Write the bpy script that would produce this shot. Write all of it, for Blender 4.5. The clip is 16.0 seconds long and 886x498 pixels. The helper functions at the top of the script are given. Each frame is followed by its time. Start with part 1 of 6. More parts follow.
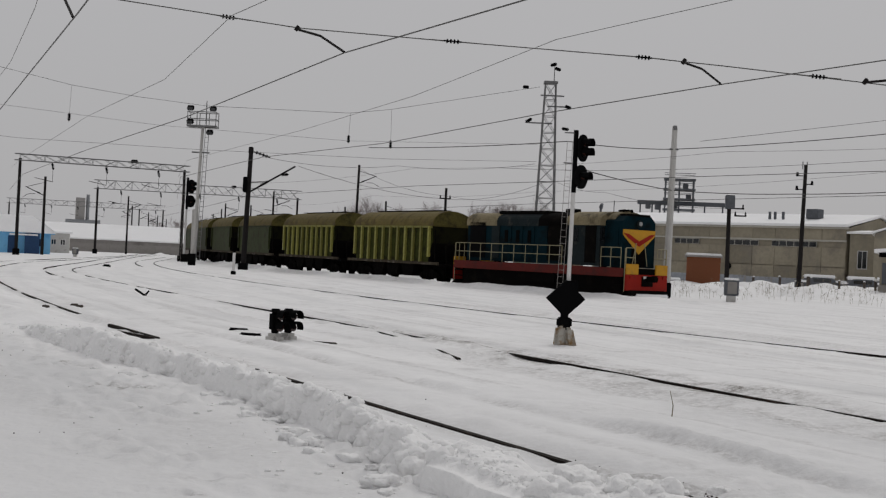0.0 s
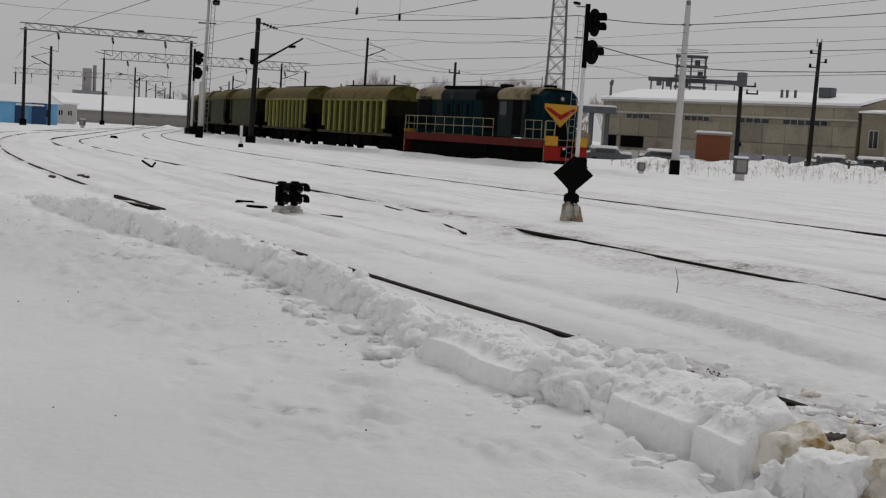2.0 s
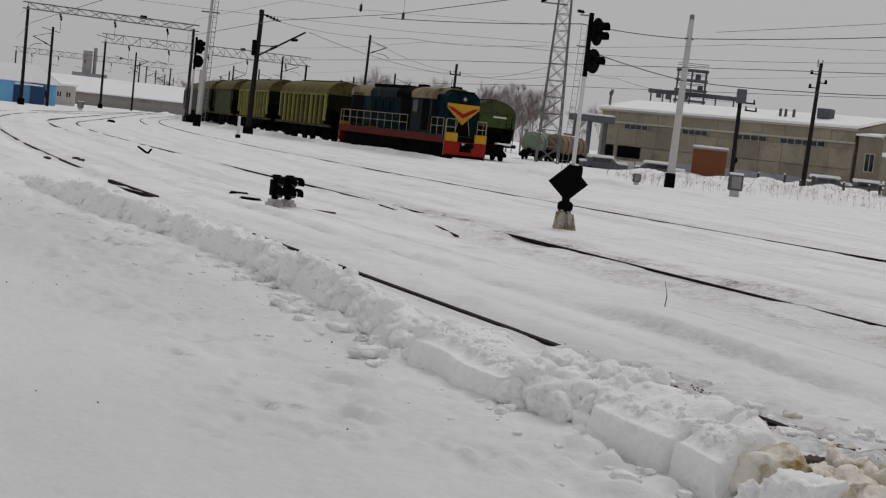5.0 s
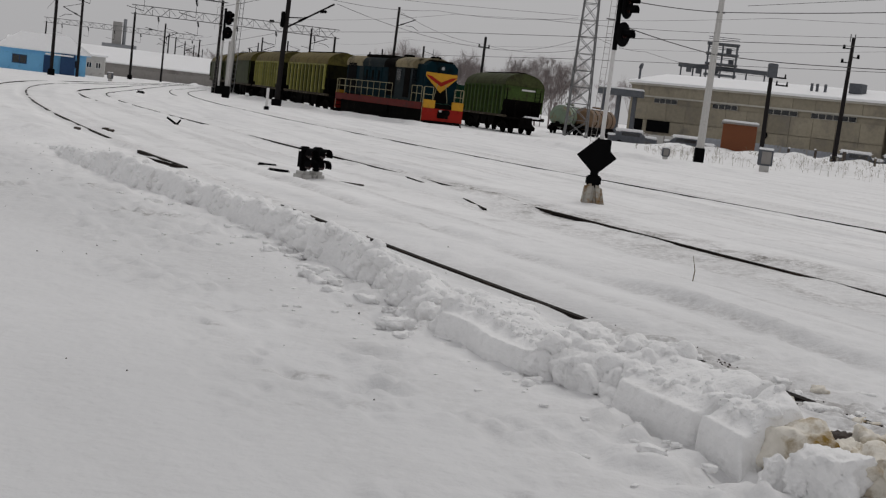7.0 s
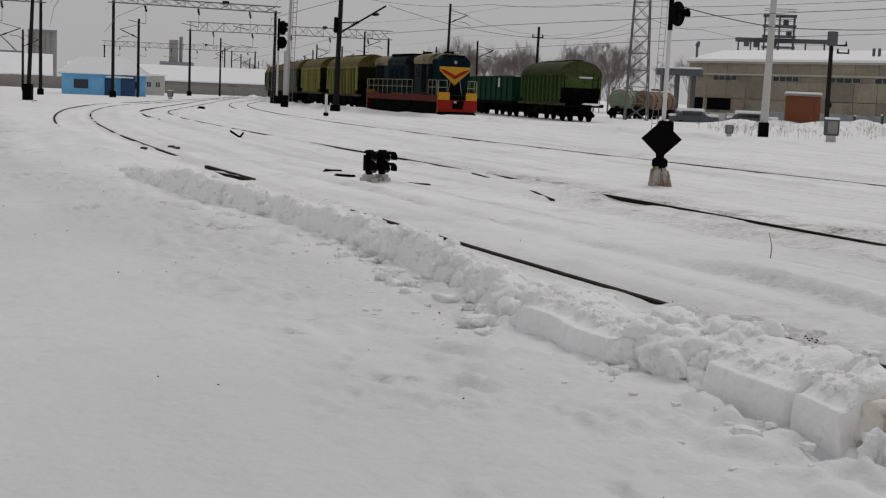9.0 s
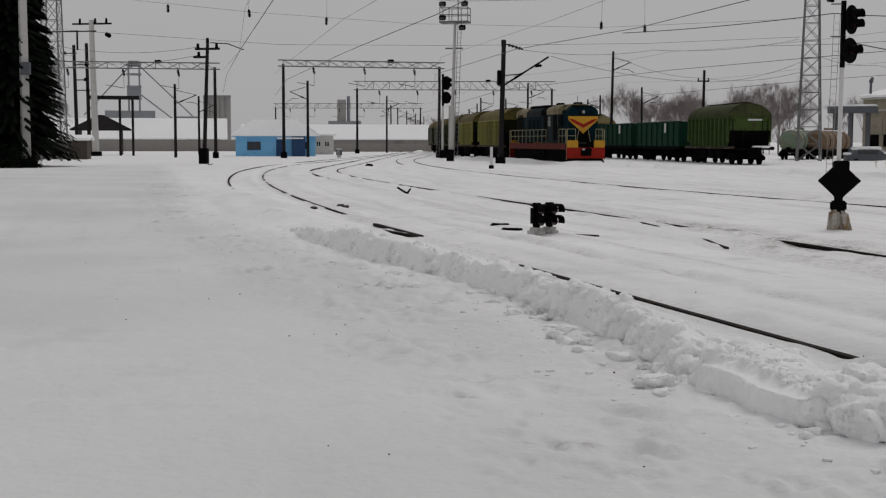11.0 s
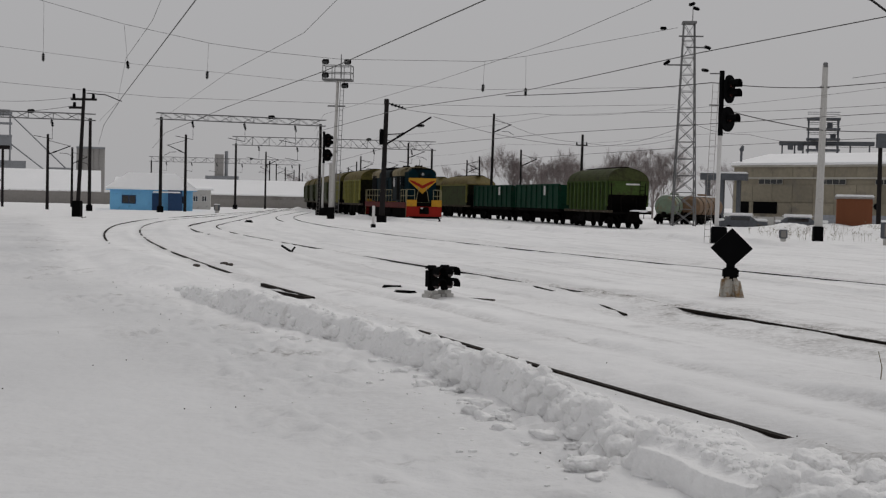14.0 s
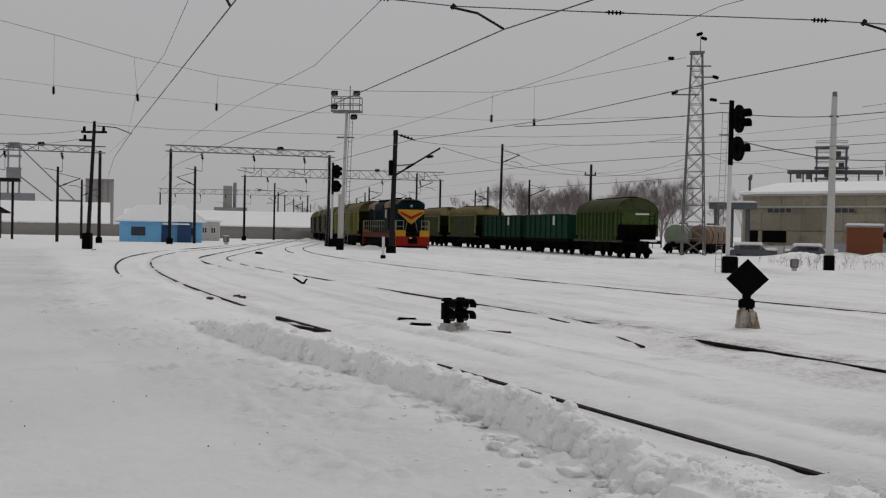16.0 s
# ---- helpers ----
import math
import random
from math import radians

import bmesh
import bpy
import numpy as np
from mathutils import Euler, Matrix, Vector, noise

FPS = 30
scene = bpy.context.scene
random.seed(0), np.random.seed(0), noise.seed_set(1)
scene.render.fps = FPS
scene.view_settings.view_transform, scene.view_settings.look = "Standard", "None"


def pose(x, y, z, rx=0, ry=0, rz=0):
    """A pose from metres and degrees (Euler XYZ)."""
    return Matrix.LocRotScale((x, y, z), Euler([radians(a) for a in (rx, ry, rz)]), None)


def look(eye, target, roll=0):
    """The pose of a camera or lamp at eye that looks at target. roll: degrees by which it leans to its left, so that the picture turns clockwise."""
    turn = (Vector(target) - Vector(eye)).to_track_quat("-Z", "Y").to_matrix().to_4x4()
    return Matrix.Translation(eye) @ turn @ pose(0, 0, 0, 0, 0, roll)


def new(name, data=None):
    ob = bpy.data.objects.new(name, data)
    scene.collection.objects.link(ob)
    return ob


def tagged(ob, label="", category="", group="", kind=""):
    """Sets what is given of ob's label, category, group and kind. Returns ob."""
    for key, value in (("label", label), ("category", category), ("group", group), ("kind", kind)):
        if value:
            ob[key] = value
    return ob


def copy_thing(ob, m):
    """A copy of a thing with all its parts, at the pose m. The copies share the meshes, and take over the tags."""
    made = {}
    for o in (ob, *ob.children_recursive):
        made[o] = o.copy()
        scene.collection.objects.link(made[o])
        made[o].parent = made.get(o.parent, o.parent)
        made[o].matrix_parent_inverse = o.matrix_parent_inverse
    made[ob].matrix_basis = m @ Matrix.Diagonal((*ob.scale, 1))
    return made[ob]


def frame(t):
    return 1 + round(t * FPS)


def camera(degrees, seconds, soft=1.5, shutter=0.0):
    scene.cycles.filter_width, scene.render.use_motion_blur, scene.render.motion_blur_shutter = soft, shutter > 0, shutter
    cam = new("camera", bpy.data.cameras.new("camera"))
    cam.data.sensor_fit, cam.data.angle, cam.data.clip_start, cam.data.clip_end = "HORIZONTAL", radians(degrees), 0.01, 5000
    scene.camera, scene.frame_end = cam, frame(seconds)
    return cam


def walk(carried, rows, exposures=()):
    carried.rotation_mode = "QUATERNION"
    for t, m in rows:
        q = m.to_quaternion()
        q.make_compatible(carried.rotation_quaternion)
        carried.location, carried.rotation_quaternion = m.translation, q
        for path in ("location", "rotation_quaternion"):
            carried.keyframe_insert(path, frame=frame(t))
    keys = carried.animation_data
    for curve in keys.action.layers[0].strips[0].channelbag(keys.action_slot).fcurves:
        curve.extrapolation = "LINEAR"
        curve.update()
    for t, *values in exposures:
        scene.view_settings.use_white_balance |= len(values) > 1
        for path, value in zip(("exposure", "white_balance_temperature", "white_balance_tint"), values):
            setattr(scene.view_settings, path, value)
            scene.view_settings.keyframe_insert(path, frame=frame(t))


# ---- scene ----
cam = camera(37.92, 16.0, soft=1.25)
PATH = [
    (0.0, pose(-0.000, -0.017, 1.681, 90.372, -2.712, -0.112)),
    (0.5, pose(0.037, 0.033, 1.687, 89.588, -0.933, -0.569)),
    (1.0, pose(0.042, 0.030, 1.662, 86.429, -1.180, -2.953)),
    (1.5, pose(0.026, 0.072, 1.655, 85.392, -2.670, -2.000)),
    (2.0, pose(0.026, 0.088, 1.657, 84.828, -3.334, 0.273)),
    (2.5, pose(0.047, 0.103, 1.662, 85.115, -3.904, 0.098)),
    (3.0, pose(0.055, 0.052, 1.666, 84.785, -4.270, 0.308)),
    (3.2, pose(0.051, 0.083, 1.662, 84.709, -4.329, 0.227)),
    (5.3, pose(0.027, 0.078, 1.674, 84.886, -6.380, 0.187)),
    (5.5, pose(0.024, 0.062, 1.668, 84.618, -6.339, 0.210)),
    (6.0, pose(0.025, 0.086, 1.659, 84.296, -6.401, 0.539)),
    (6.5, pose(0.026, 0.063, 1.665, 84.036, -6.283, 0.863)),
    (7.0, pose(0.030, 0.076, 1.666, 83.549, -6.624, 1.433)),
    (7.5, pose(0.016, 0.051, 1.666, 83.406, -6.692, 1.795)),
    (8.0, pose(0.013, 0.051, 1.672, 83.091, -6.005, 1.875)),
    (8.5, pose(0.010, 0.065, 1.655, 83.112, -5.268, 2.203)),
    (8.7, pose(-0.009, 0.056, 1.667, 83.113, -3.729, 2.762)),
    (10.8, pose(-0.082, 0.271, 1.688, 84.278, -0.345, 7.320)),
    (11.0, pose(-0.079, 0.312, 1.708, 85.221, -0.121, 11.212)),
    (11.5, pose(-0.125, 0.466, 1.715, 85.891, -3.033, 10.178)),
    (12.0, pose(-0.332, 0.470, 1.731, 86.075, -1.590, 4.614)),
    (12.5, pose(-0.453, 0.556, 1.735, 86.803, -3.150, 5.054)),
    (13.0, pose(-0.436, 0.692, 1.788, 87.579, -1.265, 5.820)),
    (13.5, pose(-0.463, 0.862, 1.751, 87.398, -2.128, 6.247)),
    (14.0, pose(-0.487, 0.906, 1.733, 87.881, -1.365, 5.775)),
    (14.5, pose(-0.547, 0.914, 1.783, 87.352, -1.310, 6.573)),
    (15.0, pose(-0.606, 0.901, 1.772, 88.896, -0.815, 6.826)),
    (15.5, pose(-0.614, 0.892, 1.789, 88.968, -1.200, 6.722)),
    (16.0, pose(-0.628, 0.942, 1.769, 89.211, -1.096, 6.114)),
]
walk(cam, PATH, ((0.0, 0.02), (8.7, 0.0), (11.0, -0.07), (16.0, -0.06)))

# ---- world and light: flat grey winter overcast ----
SUN_EL, SUN_AZ = 50.0, 25.0
world = bpy.data.worlds.new("overcast_sky")
scene.world = world
world.use_nodes = True
wn, wl = world.node_tree.nodes, world.node_tree.links
wn.clear()
sky = wn.new("ShaderNodeTexSky")
sky.sky_type, sky.sun_disc = "NISHITA", False
sky.sun_elevation, sky.sun_rotation = radians(SUN_EL), radians(SUN_AZ)
sky.air_density, sky.dust_density = 1.0, 4.0
sky_gain = wn.new("ShaderNodeVectorMath")
sky_gain.operation = "SCALE"
sky_gain.inputs["Scale"].default_value = 0.08
coord = wn.new("ShaderNodeTexCoord")
split = wn.new("ShaderNodeSeparateXYZ")
ramp = wn.new("ShaderNodeValToRGB")
ramp.color_ramp.elements[0].position, ramp.color_ramp.elements[0].color = 0.0, (0.404, 0.400, 0.408, 1)
ramp.color_ramp.elements[1].position, ramp.color_ramp.elements[1].color = 0.9, (0.417, 0.411, 0.419, 1)
mid = ramp.color_ramp.elements.new(0.22)
mid.color = (0.434, 0.430, 0.438, 1)
blend = wn.new("ShaderNodeMix")
blend.data_type = "RGBA"
blend.inputs["Factor"].default_value = 0.03
back = wn.new("ShaderNodeBackground")
back.inputs["Strength"].default_value = 1.0
wout = wn.new("ShaderNodeOutputWorld")
wl.new(sky.outputs[0], sky_gain.inputs[0])
wl.new(coord.outputs["Generated"], split.inputs[0])
wl.new(split.outputs["Z"], ramp.inputs[0])
wl.new(ramp.outputs[0], blend.inputs["A"])
wl.new(sky_gain.outputs[0], blend.inputs["B"])
wl.new(blend.outputs["Result"], back.inputs[0])
wl.new(back.outputs[0], wout.inputs[0])

sun_data = bpy.data.lights.new("sun", "SUN")
sun_data.energy, sun_data.angle, sun_data.color = 0.78, radians(32), (1.0, 0.98, 0.95)
sun = new("sun", sun_data)
sun.matrix_world = look((0, 0, 50), (50 * -math.sin(radians(SUN_AZ)), 50 * -math.cos(radians(SUN_AZ)), 50 - 50 * math.tan(radians(SUN_EL))))

# ---- materials ----
def material(name, colour, rough=0.7, metal=0.0, vary=0.15, scale=3.0, bump=0.0, bump_scale=40.0, dirt=None, dirt_amount=0.0, dirt_scale=1.5, rand=0.0, spec=0.3):
    """A surface with a base colour, broad and fine variation, patches of dirt or snow, and fine relief."""
    m = bpy.data.materials.new(name)
    m.use_nodes = True
    n, l = m.node_tree.nodes, m.node_tree.links
    n.clear()
    out, b = n.new("ShaderNodeOutputMaterial"), n.new("ShaderNodeBsdfPrincipled")
    l.new(b.outputs[0], out.inputs[0])
    b.inputs["Roughness"].default_value, b.inputs["Metallic"].default_value = rough, metal
    b.inputs["Specular IOR Level"].default_value = spec
    co = n.new("ShaderNodeTexCoord")
    broad, fine = n.new("ShaderNodeTexNoise"), n.new("ShaderNodeTexNoise")
    broad.inputs["Scale"].default_value, broad.inputs["Detail"].default_value = scale, 5
    fine.inputs["Scale"].default_value, fine.inputs["Detail"].default_value = scale * 9, 4
    for t in (broad, fine):
        l.new(co.outputs["Object"], t.inputs["Vector"])
    add = n.new("ShaderNodeMath")
    add.operation = "ADD"
    l.new(broad.outputs["Fac"], add.inputs[0])
    l.new(fine.outputs["Fac"], add.inputs[1])
    rng = n.new("ShaderNodeMapRange")
    rng.inputs["From Min"].default_value, rng.inputs["From Max"].default_value = 0.6, 1.4
    rng.inputs["To Min"].default_value, rng.inputs["To Max"].default_value = 1 - vary, 1 + vary
    l.new(add.outputs[0], rng.inputs["Value"])
    gain = n.new("ShaderNodeVectorMath")
    gain.operation = "SCALE"
    gain.inputs[0].default_value = colour
    value = rng.outputs[0]
    if rand:
        info, r2, mul = n.new("ShaderNodeObjectInfo"), n.new("ShaderNodeMapRange"), n.new("ShaderNodeMath")
        r2.inputs["To Min"].default_value, r2.inputs["To Max"].default_value = 1 - rand, 1 + rand
        mul.operation = "MULTIPLY"
        l.new(info.outputs["Random"], r2.inputs["Value"])
        l.new(r2.outputs[0], mul.inputs[0])
        l.new(rng.outputs[0], mul.inputs[1])
        value = mul.outputs[0]
    l.new(value, gain.inputs["Scale"])
    colour_out = gain.outputs[0]
    if dirt:
        spots, edge, mix = n.new("ShaderNodeTexNoise"), n.new("ShaderNodeMapRange"), n.new("ShaderNodeMix")
        spots.inputs["Scale"].default_value, spots.inputs["Detail"].default_value = dirt_scale, 8
        spots.inputs["Roughness"].default_value = 0.65
        l.new(co.outputs["Object"], spots.inputs["Vector"])
        edge.inputs["From Min"].default_value, edge.inputs["From Max"].default_value = 0.62 - 0.3 * dirt_amount, 0.78 - 0.3 * dirt_amount
        l.new(spots.outputs["Fac"], edge.inputs["Value"])
        mix.data_type = "RGBA"
        mix.inputs["B"].default_value = (*dirt, 1)
        l.new(edge.outputs[0], mix.inputs["Factor"])
        l.new(colour_out, mix.inputs["A"])
        colour_out = mix.outputs["Result"]
    l.new(colour_out, b.inputs["Base Color"])
    if bump:
        rough_tex, bp = n.new("ShaderNodeTexNoise"), n.new("ShaderNodeBump")
        rough_tex.inputs["Scale"].default_value, rough_tex.inputs["Detail"].default_value = bump_scale, 6
        bp.inputs["Strength"].default_value, bp.inputs["Distance"].default_value = bump, 0.02
        l.new(co.outputs["Object"], rough_tex.inputs["Vector"])
        l.new(rough_tex.outputs["Fac"], bp.inputs["Height"])
        l.new(bp.outputs[0], b.inputs["Normal"])
    return m


def with_dirt_shade(m, colour):
    """Dirt and painted shade carried by one of the mesh's own values, broken up by noise."""
    n, l = m.node_tree.nodes, m.node_tree.links
    b = next(k for k in n if k.type == "BSDF_PRINCIPLED")
    clean = b.inputs["Base Color"].links[0].from_socket
    at, co, tex, mul, mix = n.new("ShaderNodeAttribute"), n.new("ShaderNodeTexCoord"), n.new("ShaderNodeTexNoise"), n.new("ShaderNodeMath"), n.new("ShaderNodeMix")
    at.attribute_name = "soot"
    tex.inputs["Scale"].default_value, tex.inputs["Detail"].default_value, tex.inputs["Roughness"].default_value = 10.0, 7, 0.75
    rng = n.new("ShaderNodeMapRange")
    rng.inputs["From Min"].default_value, rng.inputs["From Max"].default_value = 0.38, 0.68
    l.new(co.outputs["Object"], tex.inputs["Vector"])
    l.new(tex.outputs["Fac"], rng.inputs["Value"])
    mul.operation, mul.use_clamp = "MULTIPLY", True
    l.new(at.outputs["Fac"], mul.inputs[0])
    l.new(rng.outputs[0], mul.inputs[1])
    mix.data_type = "RGBA"
    mix.inputs["B"].default_value = (*colour, 1)
    l.new(mul.outputs[0], mix.inputs["Factor"])
    packed, grey = n.new("ShaderNodeAttribute"), n.new("ShaderNodeMix")
    packed.attribute_name = "packed"
    grey.data_type = "RGBA"
    grey.inputs["B"].default_value = (0.66, 0.662, 0.668, 1)
    l.new(packed.outputs["Fac"], grey.inputs["Factor"])
    l.new(clean, grey.inputs["A"])
    l.new(grey.outputs["Result"], mix.inputs["A"])
    l.new(mix.outputs["Result"], b.inputs["Base Color"])
    return m


SNOW = with_dirt_shade(material("snow", (0.88, 0.877, 0.876), 0.75, vary=0.07, scale=0.45, bump=0.75, bump_scale=13, spec=0.12, dirt=(0.68, 0.675, 0.67), dirt_amount=0.2, dirt_scale=0.8), (0.20, 0.182, 0.168))
BANK_SNOW = material("ploughed_snow", (0.90, 0.898, 0.895), 0.75, vary=0.06, scale=1.5, bump=1.0, bump_scale=22, spec=0.12, dirt=(0.72, 0.71, 0.70), dirt_amount=0.14, dirt_scale=3.0)
ROOF_SNOW = material("roof_snow", (0.92, 0.92, 0.925), 0.8, vary=0.03, scale=0.3, bump=0.3, bump_scale=4, spec=0.1)
DIRTY_SNOW = material("dirty_snow", (0.80, 0.76, 0.68), 0.8, vary=0.08, scale=2.0, bump=0.8, bump_scale=18, spec=0.1, dirt=(0.27, 0.17, 0.04), dirt_amount=0.48, dirt_scale=3.6)
RAIL = material("rail_steel", (0.014, 0.011, 0.009), 0.8, 0.0, vary=0.3, scale=2.0, spec=0.08, dirt=(0.075, 0.05, 0.038), dirt_amount=0.22, dirt_scale=5.0)
BLACK = material("black_paint", (0.004, 0.004, 0.0045), 0.8, vary=0.25, scale=4, spec=0.03)
LENS = material("dark_lens", (0.03, 0.012, 0.01), 0.15, vary=0.1, spec=0.5)
POLE_DARK = material("tarred_pole", (0.018, 0.016, 0.016), 0.8, vary=0.3, scale=2, bump=0.3, spec=0.1)
CONCRETE = material("pale_concrete", (0.50, 0.49, 0.47), 0.85, vary=0.12, scale=1.5, bump=0.4, dirt=(0.30, 0.28, 0.26), dirt_amount=0.2)
GALV = material("galvanised_steel", (0.17, 0.17, 0.172), 0.55, 0.3, vary=0.2, scale=2)
WHITE_PAINT = material("white_paint", (0.62, 0.61, 0.60), 0.6, vary=0.1, scale=3, dirt=(0.30, 0.25, 0.2), dirt_amount=0.15)
WIRE = material("wire_copper", (0.10, 0.097, 0.095), 0.6, 0.3, vary=0.25)
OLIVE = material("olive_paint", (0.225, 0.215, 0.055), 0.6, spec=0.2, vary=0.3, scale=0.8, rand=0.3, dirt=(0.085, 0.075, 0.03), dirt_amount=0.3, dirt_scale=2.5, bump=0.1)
OLIVE_ROOF = material("olive_roof_paint", (0.120, 0.094, 0.030), 0.65, vary=0.3, scale=0.7, rand=0.15, spec=0.12, dirt=(0.070, 0.052, 0.024), dirt_amount=0.4, dirt_scale=1.1)
# wagon ends near black, much darker than the sides
END_DARK = material("sooty_wagon_end", (0.010, 0.010, 0.004), 0.85, vary=0.3, scale=1.2, spec=0.04, dirt=(0.004, 0.004, 0.0035), dirt_amount=0.4)
GREEN = material("green_paint", (0.052, 0.084, 0.023), 0.7, vary=0.3, scale=0.8, spec=0.08, rand=0.15, dirt=(0.04, 0.036, 0.02), dirt_amount=0.35, dirt_scale=2.5)
DARK_GREEN = material("dark_green_paint", (0.004, 0.036, 0.020), 0.65, spec=0.1, vary=0.25, scale=0.8, rand=0.2, dirt=(0.02, 0.03, 0.02), dirt_amount=0.2)
# near black: shade beneath the vehicles is put into the base colour
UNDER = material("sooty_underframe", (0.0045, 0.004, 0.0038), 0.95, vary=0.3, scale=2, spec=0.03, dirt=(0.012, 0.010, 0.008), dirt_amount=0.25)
TEAL = material("teal_paint", (0.002, 0.014, 0.020), 0.7, vary=0.3, scale=1.2, spec=0.04, dirt=(0.003, 0.006, 0.007), dirt_amount=0.45)
CREAM = material("cream_paint", (0.21, 0.175, 0.105), 0.7, vary=0.3, scale=1.2, spec=0.12, dirt=(0.04, 0.034, 0.025), dirt_amount=0.35)
GREY_PAINT = material("blue_grey_paint", (0.013, 0.019, 0.021), 0.7, vary=0.3, scale=1, spec=0.05, dirt=(0.045, 0.043, 0.038), dirt_amount=0.2)
RED = material("red_paint", (0.28, 0.014, 0.008), 0.55, vary=0.2, scale=1.5, spec=0.12, dirt=(0.12, 0.02, 0.014), dirt_amount=0.25)
MAROON = material("maroon_paint", (0.100, 0.017, 0.014), 0.65, vary=0.25, scale=1, spec=0.08, dirt=(0.05, 0.02, 0.018), dirt_amount=0.3)
YELLOW = material("yellow_paint", (0.50, 0.255, 0.018), 0.55, vary=0.15, scale=2, spec=0.2, dirt=(0.3, 0.17, 0.04), dirt_amount=0.2)
RAILING = material("pale_yellow_railing", (0.28, 0.25, 0.15), 0.6, vary=0.3)
GLASS = material("dark_glass", (0.012, 0.014, 0.016), 0.08, vary=0.1, spec=0.6)
LAMP_GLASS = material("lamp_glass", (0.3, 0.31, 0.31), 0.15, vary=0.05, spec=0.6)
BEIGE = material("beige_panel", (0.275, 0.245, 0.185), 0.85, vary=0.18, scale=0.25, dirt=(0.20, 0.18, 0.15), dirt_amount=0.38, dirt_scale=0.35, bump=0.2, rand=0.16)
BEIGE_TRIM = material("pale_band", (0.45, 0.43, 0.38), 0.8, vary=0.12, scale=0.5)
BRICK_RED = material("brown_brick", (0.195, 0.070, 0.032), 0.85, vary=0.15, scale=2, bump=0.3, dirt=(0.20, 0.10, 0.065), dirt_amount=0.2)
BLUE = material("sky_blue_plaster", (0.20, 0.50, 0.78), 0.8, vary=0.08, scale=0.8, dirt=(0.13, 0.35, 0.56), dirt_amount=0.2)
NAVY = material("navy_paint", (0.02, 0.06, 0.15), 0.6, vary=0.15)
GREY_WALL = material("grey_concrete_wall", (0.27, 0.255, 0.24), 0.9, vary=0.16, scale=0.3, dirt=(0.17, 0.155, 0.145), dirt_amount=0.35, dirt_scale=0.3)
GREY_METAL = material("weathered_sheet_metal", (0.105, 0.112, 0.125), 0.65, 0.2, vary=0.25, scale=0.4)
FENCE_GREY = material("pale_grey_sheet", (0.27, 0.285, 0.31), 0.7, 0.1, vary=0.25, scale=0.5, dirt=(0.17, 0.15, 0.13), dirt_amount=0.3)
# paler than bark: the haze over far trees is put into this colour
TWIG = material("bare_twigs", (0.25, 0.215, 0.21), 0.9, vary=0.25, scale=1)
NEEDLE = material("spruce_needles", (0.006, 0.009, 0.006), 0.95, vary=0.4, scale=2, spec=0.03)
WOOD = material("weathered_wood", (0.07, 0.058, 0.05), 0.85, vary=0.25, scale=3, bump=0.4)
GRASS = material("dry_weeds", (0.20, 0.165, 0.11), 0.9, vary=0.25)
# panels darker than their ribs: shade between ribs is put into the colour
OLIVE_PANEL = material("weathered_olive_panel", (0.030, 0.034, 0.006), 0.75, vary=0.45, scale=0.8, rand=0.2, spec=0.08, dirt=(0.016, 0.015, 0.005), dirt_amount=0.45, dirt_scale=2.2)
GREEN_PANEL = material("weathered_green_panel", (0.022, 0.042, 0.012), 0.7, vary=0.3, scale=0.8, spec=0.1, dirt=(0.02, 0.02, 0.01), dirt_amount=0.35)
GREEN_ROOF = material("green_roof_paint", (0.050, 0.058, 0.022), 0.7, vary=0.3, scale=0.7, spec=0.08, dirt=(0.034, 0.034, 0.018), dirt_amount=0.4)
# roof ends in a darker tone than the olive roof
ROOF_END = material("sooty_roof_end", (0.075, 0.064, 0.018), 0.75, vary=0.35, scale=0.9, spec=0.08, dirt=(0.030, 0.026, 0.011), dirt_amount=0.4)
SILL = material("frosted_sill", (0.060, 0.050, 0.036), 0.85, vary=0.4, scale=1.5, spec=0.05, dirt=(0.22, 0.20, 0.18), dirt_amount=0.22, dirt_scale=4.0)
SMOOTH_GREEN = material("faded_green_panel", (0.034, 0.042, 0.016), 0.65, vary=0.25, scale=0.6, rand=0.25, spec=0.1, dirt=(0.030, 0.026, 0.012), dirt_amount=0.4)

# ---- building helpers ----
def part(name, bm, material, parent=None, label="", m=None, smooth=False):
    me = bpy.data.meshes.new(name)
    bm.to_mesh(me)
    bm.free()
    me.materials.append(material)
    if smooth:
        me.polygons.foreach_set("use_smooth", [True] * len(me.polygons))
    ob = new(name, me)
    if parent is not None:
        ob.parent = parent
    if m is not None:
        ob.matrix_basis = m
    return tagged(ob, label)


def again(ob, m, parent=None):
    """Another object on the same mesh, beside ob."""
    o = new(ob.name.split(".")[0], ob.data)
    o.parent = parent or ob.parent
    o.matrix_basis = m
    return o


def thing(name, x, y, z, yaw, label, category, group="", kind=""):
    e = new(name)
    e.empty_display_size = 0.3
    e.matrix_basis = pose(x, y, z, 0, 0, yaw)
    return tagged(e, label, category, group, kind)


def box(bm, c, s, m=None, bevel=0.0):
    r = bmesh.ops.create_cube(bm, size=1.0, matrix=Matrix.Translation(c) @ (m or Matrix()) @ Matrix.Diagonal((*s, 1)))
    if bevel:
        bmesh.ops.bevel(bm, geom=list({e for v in r["verts"] for e in v.link_edges}), offset=bevel, segments=2, affect="EDGES")
    return bm


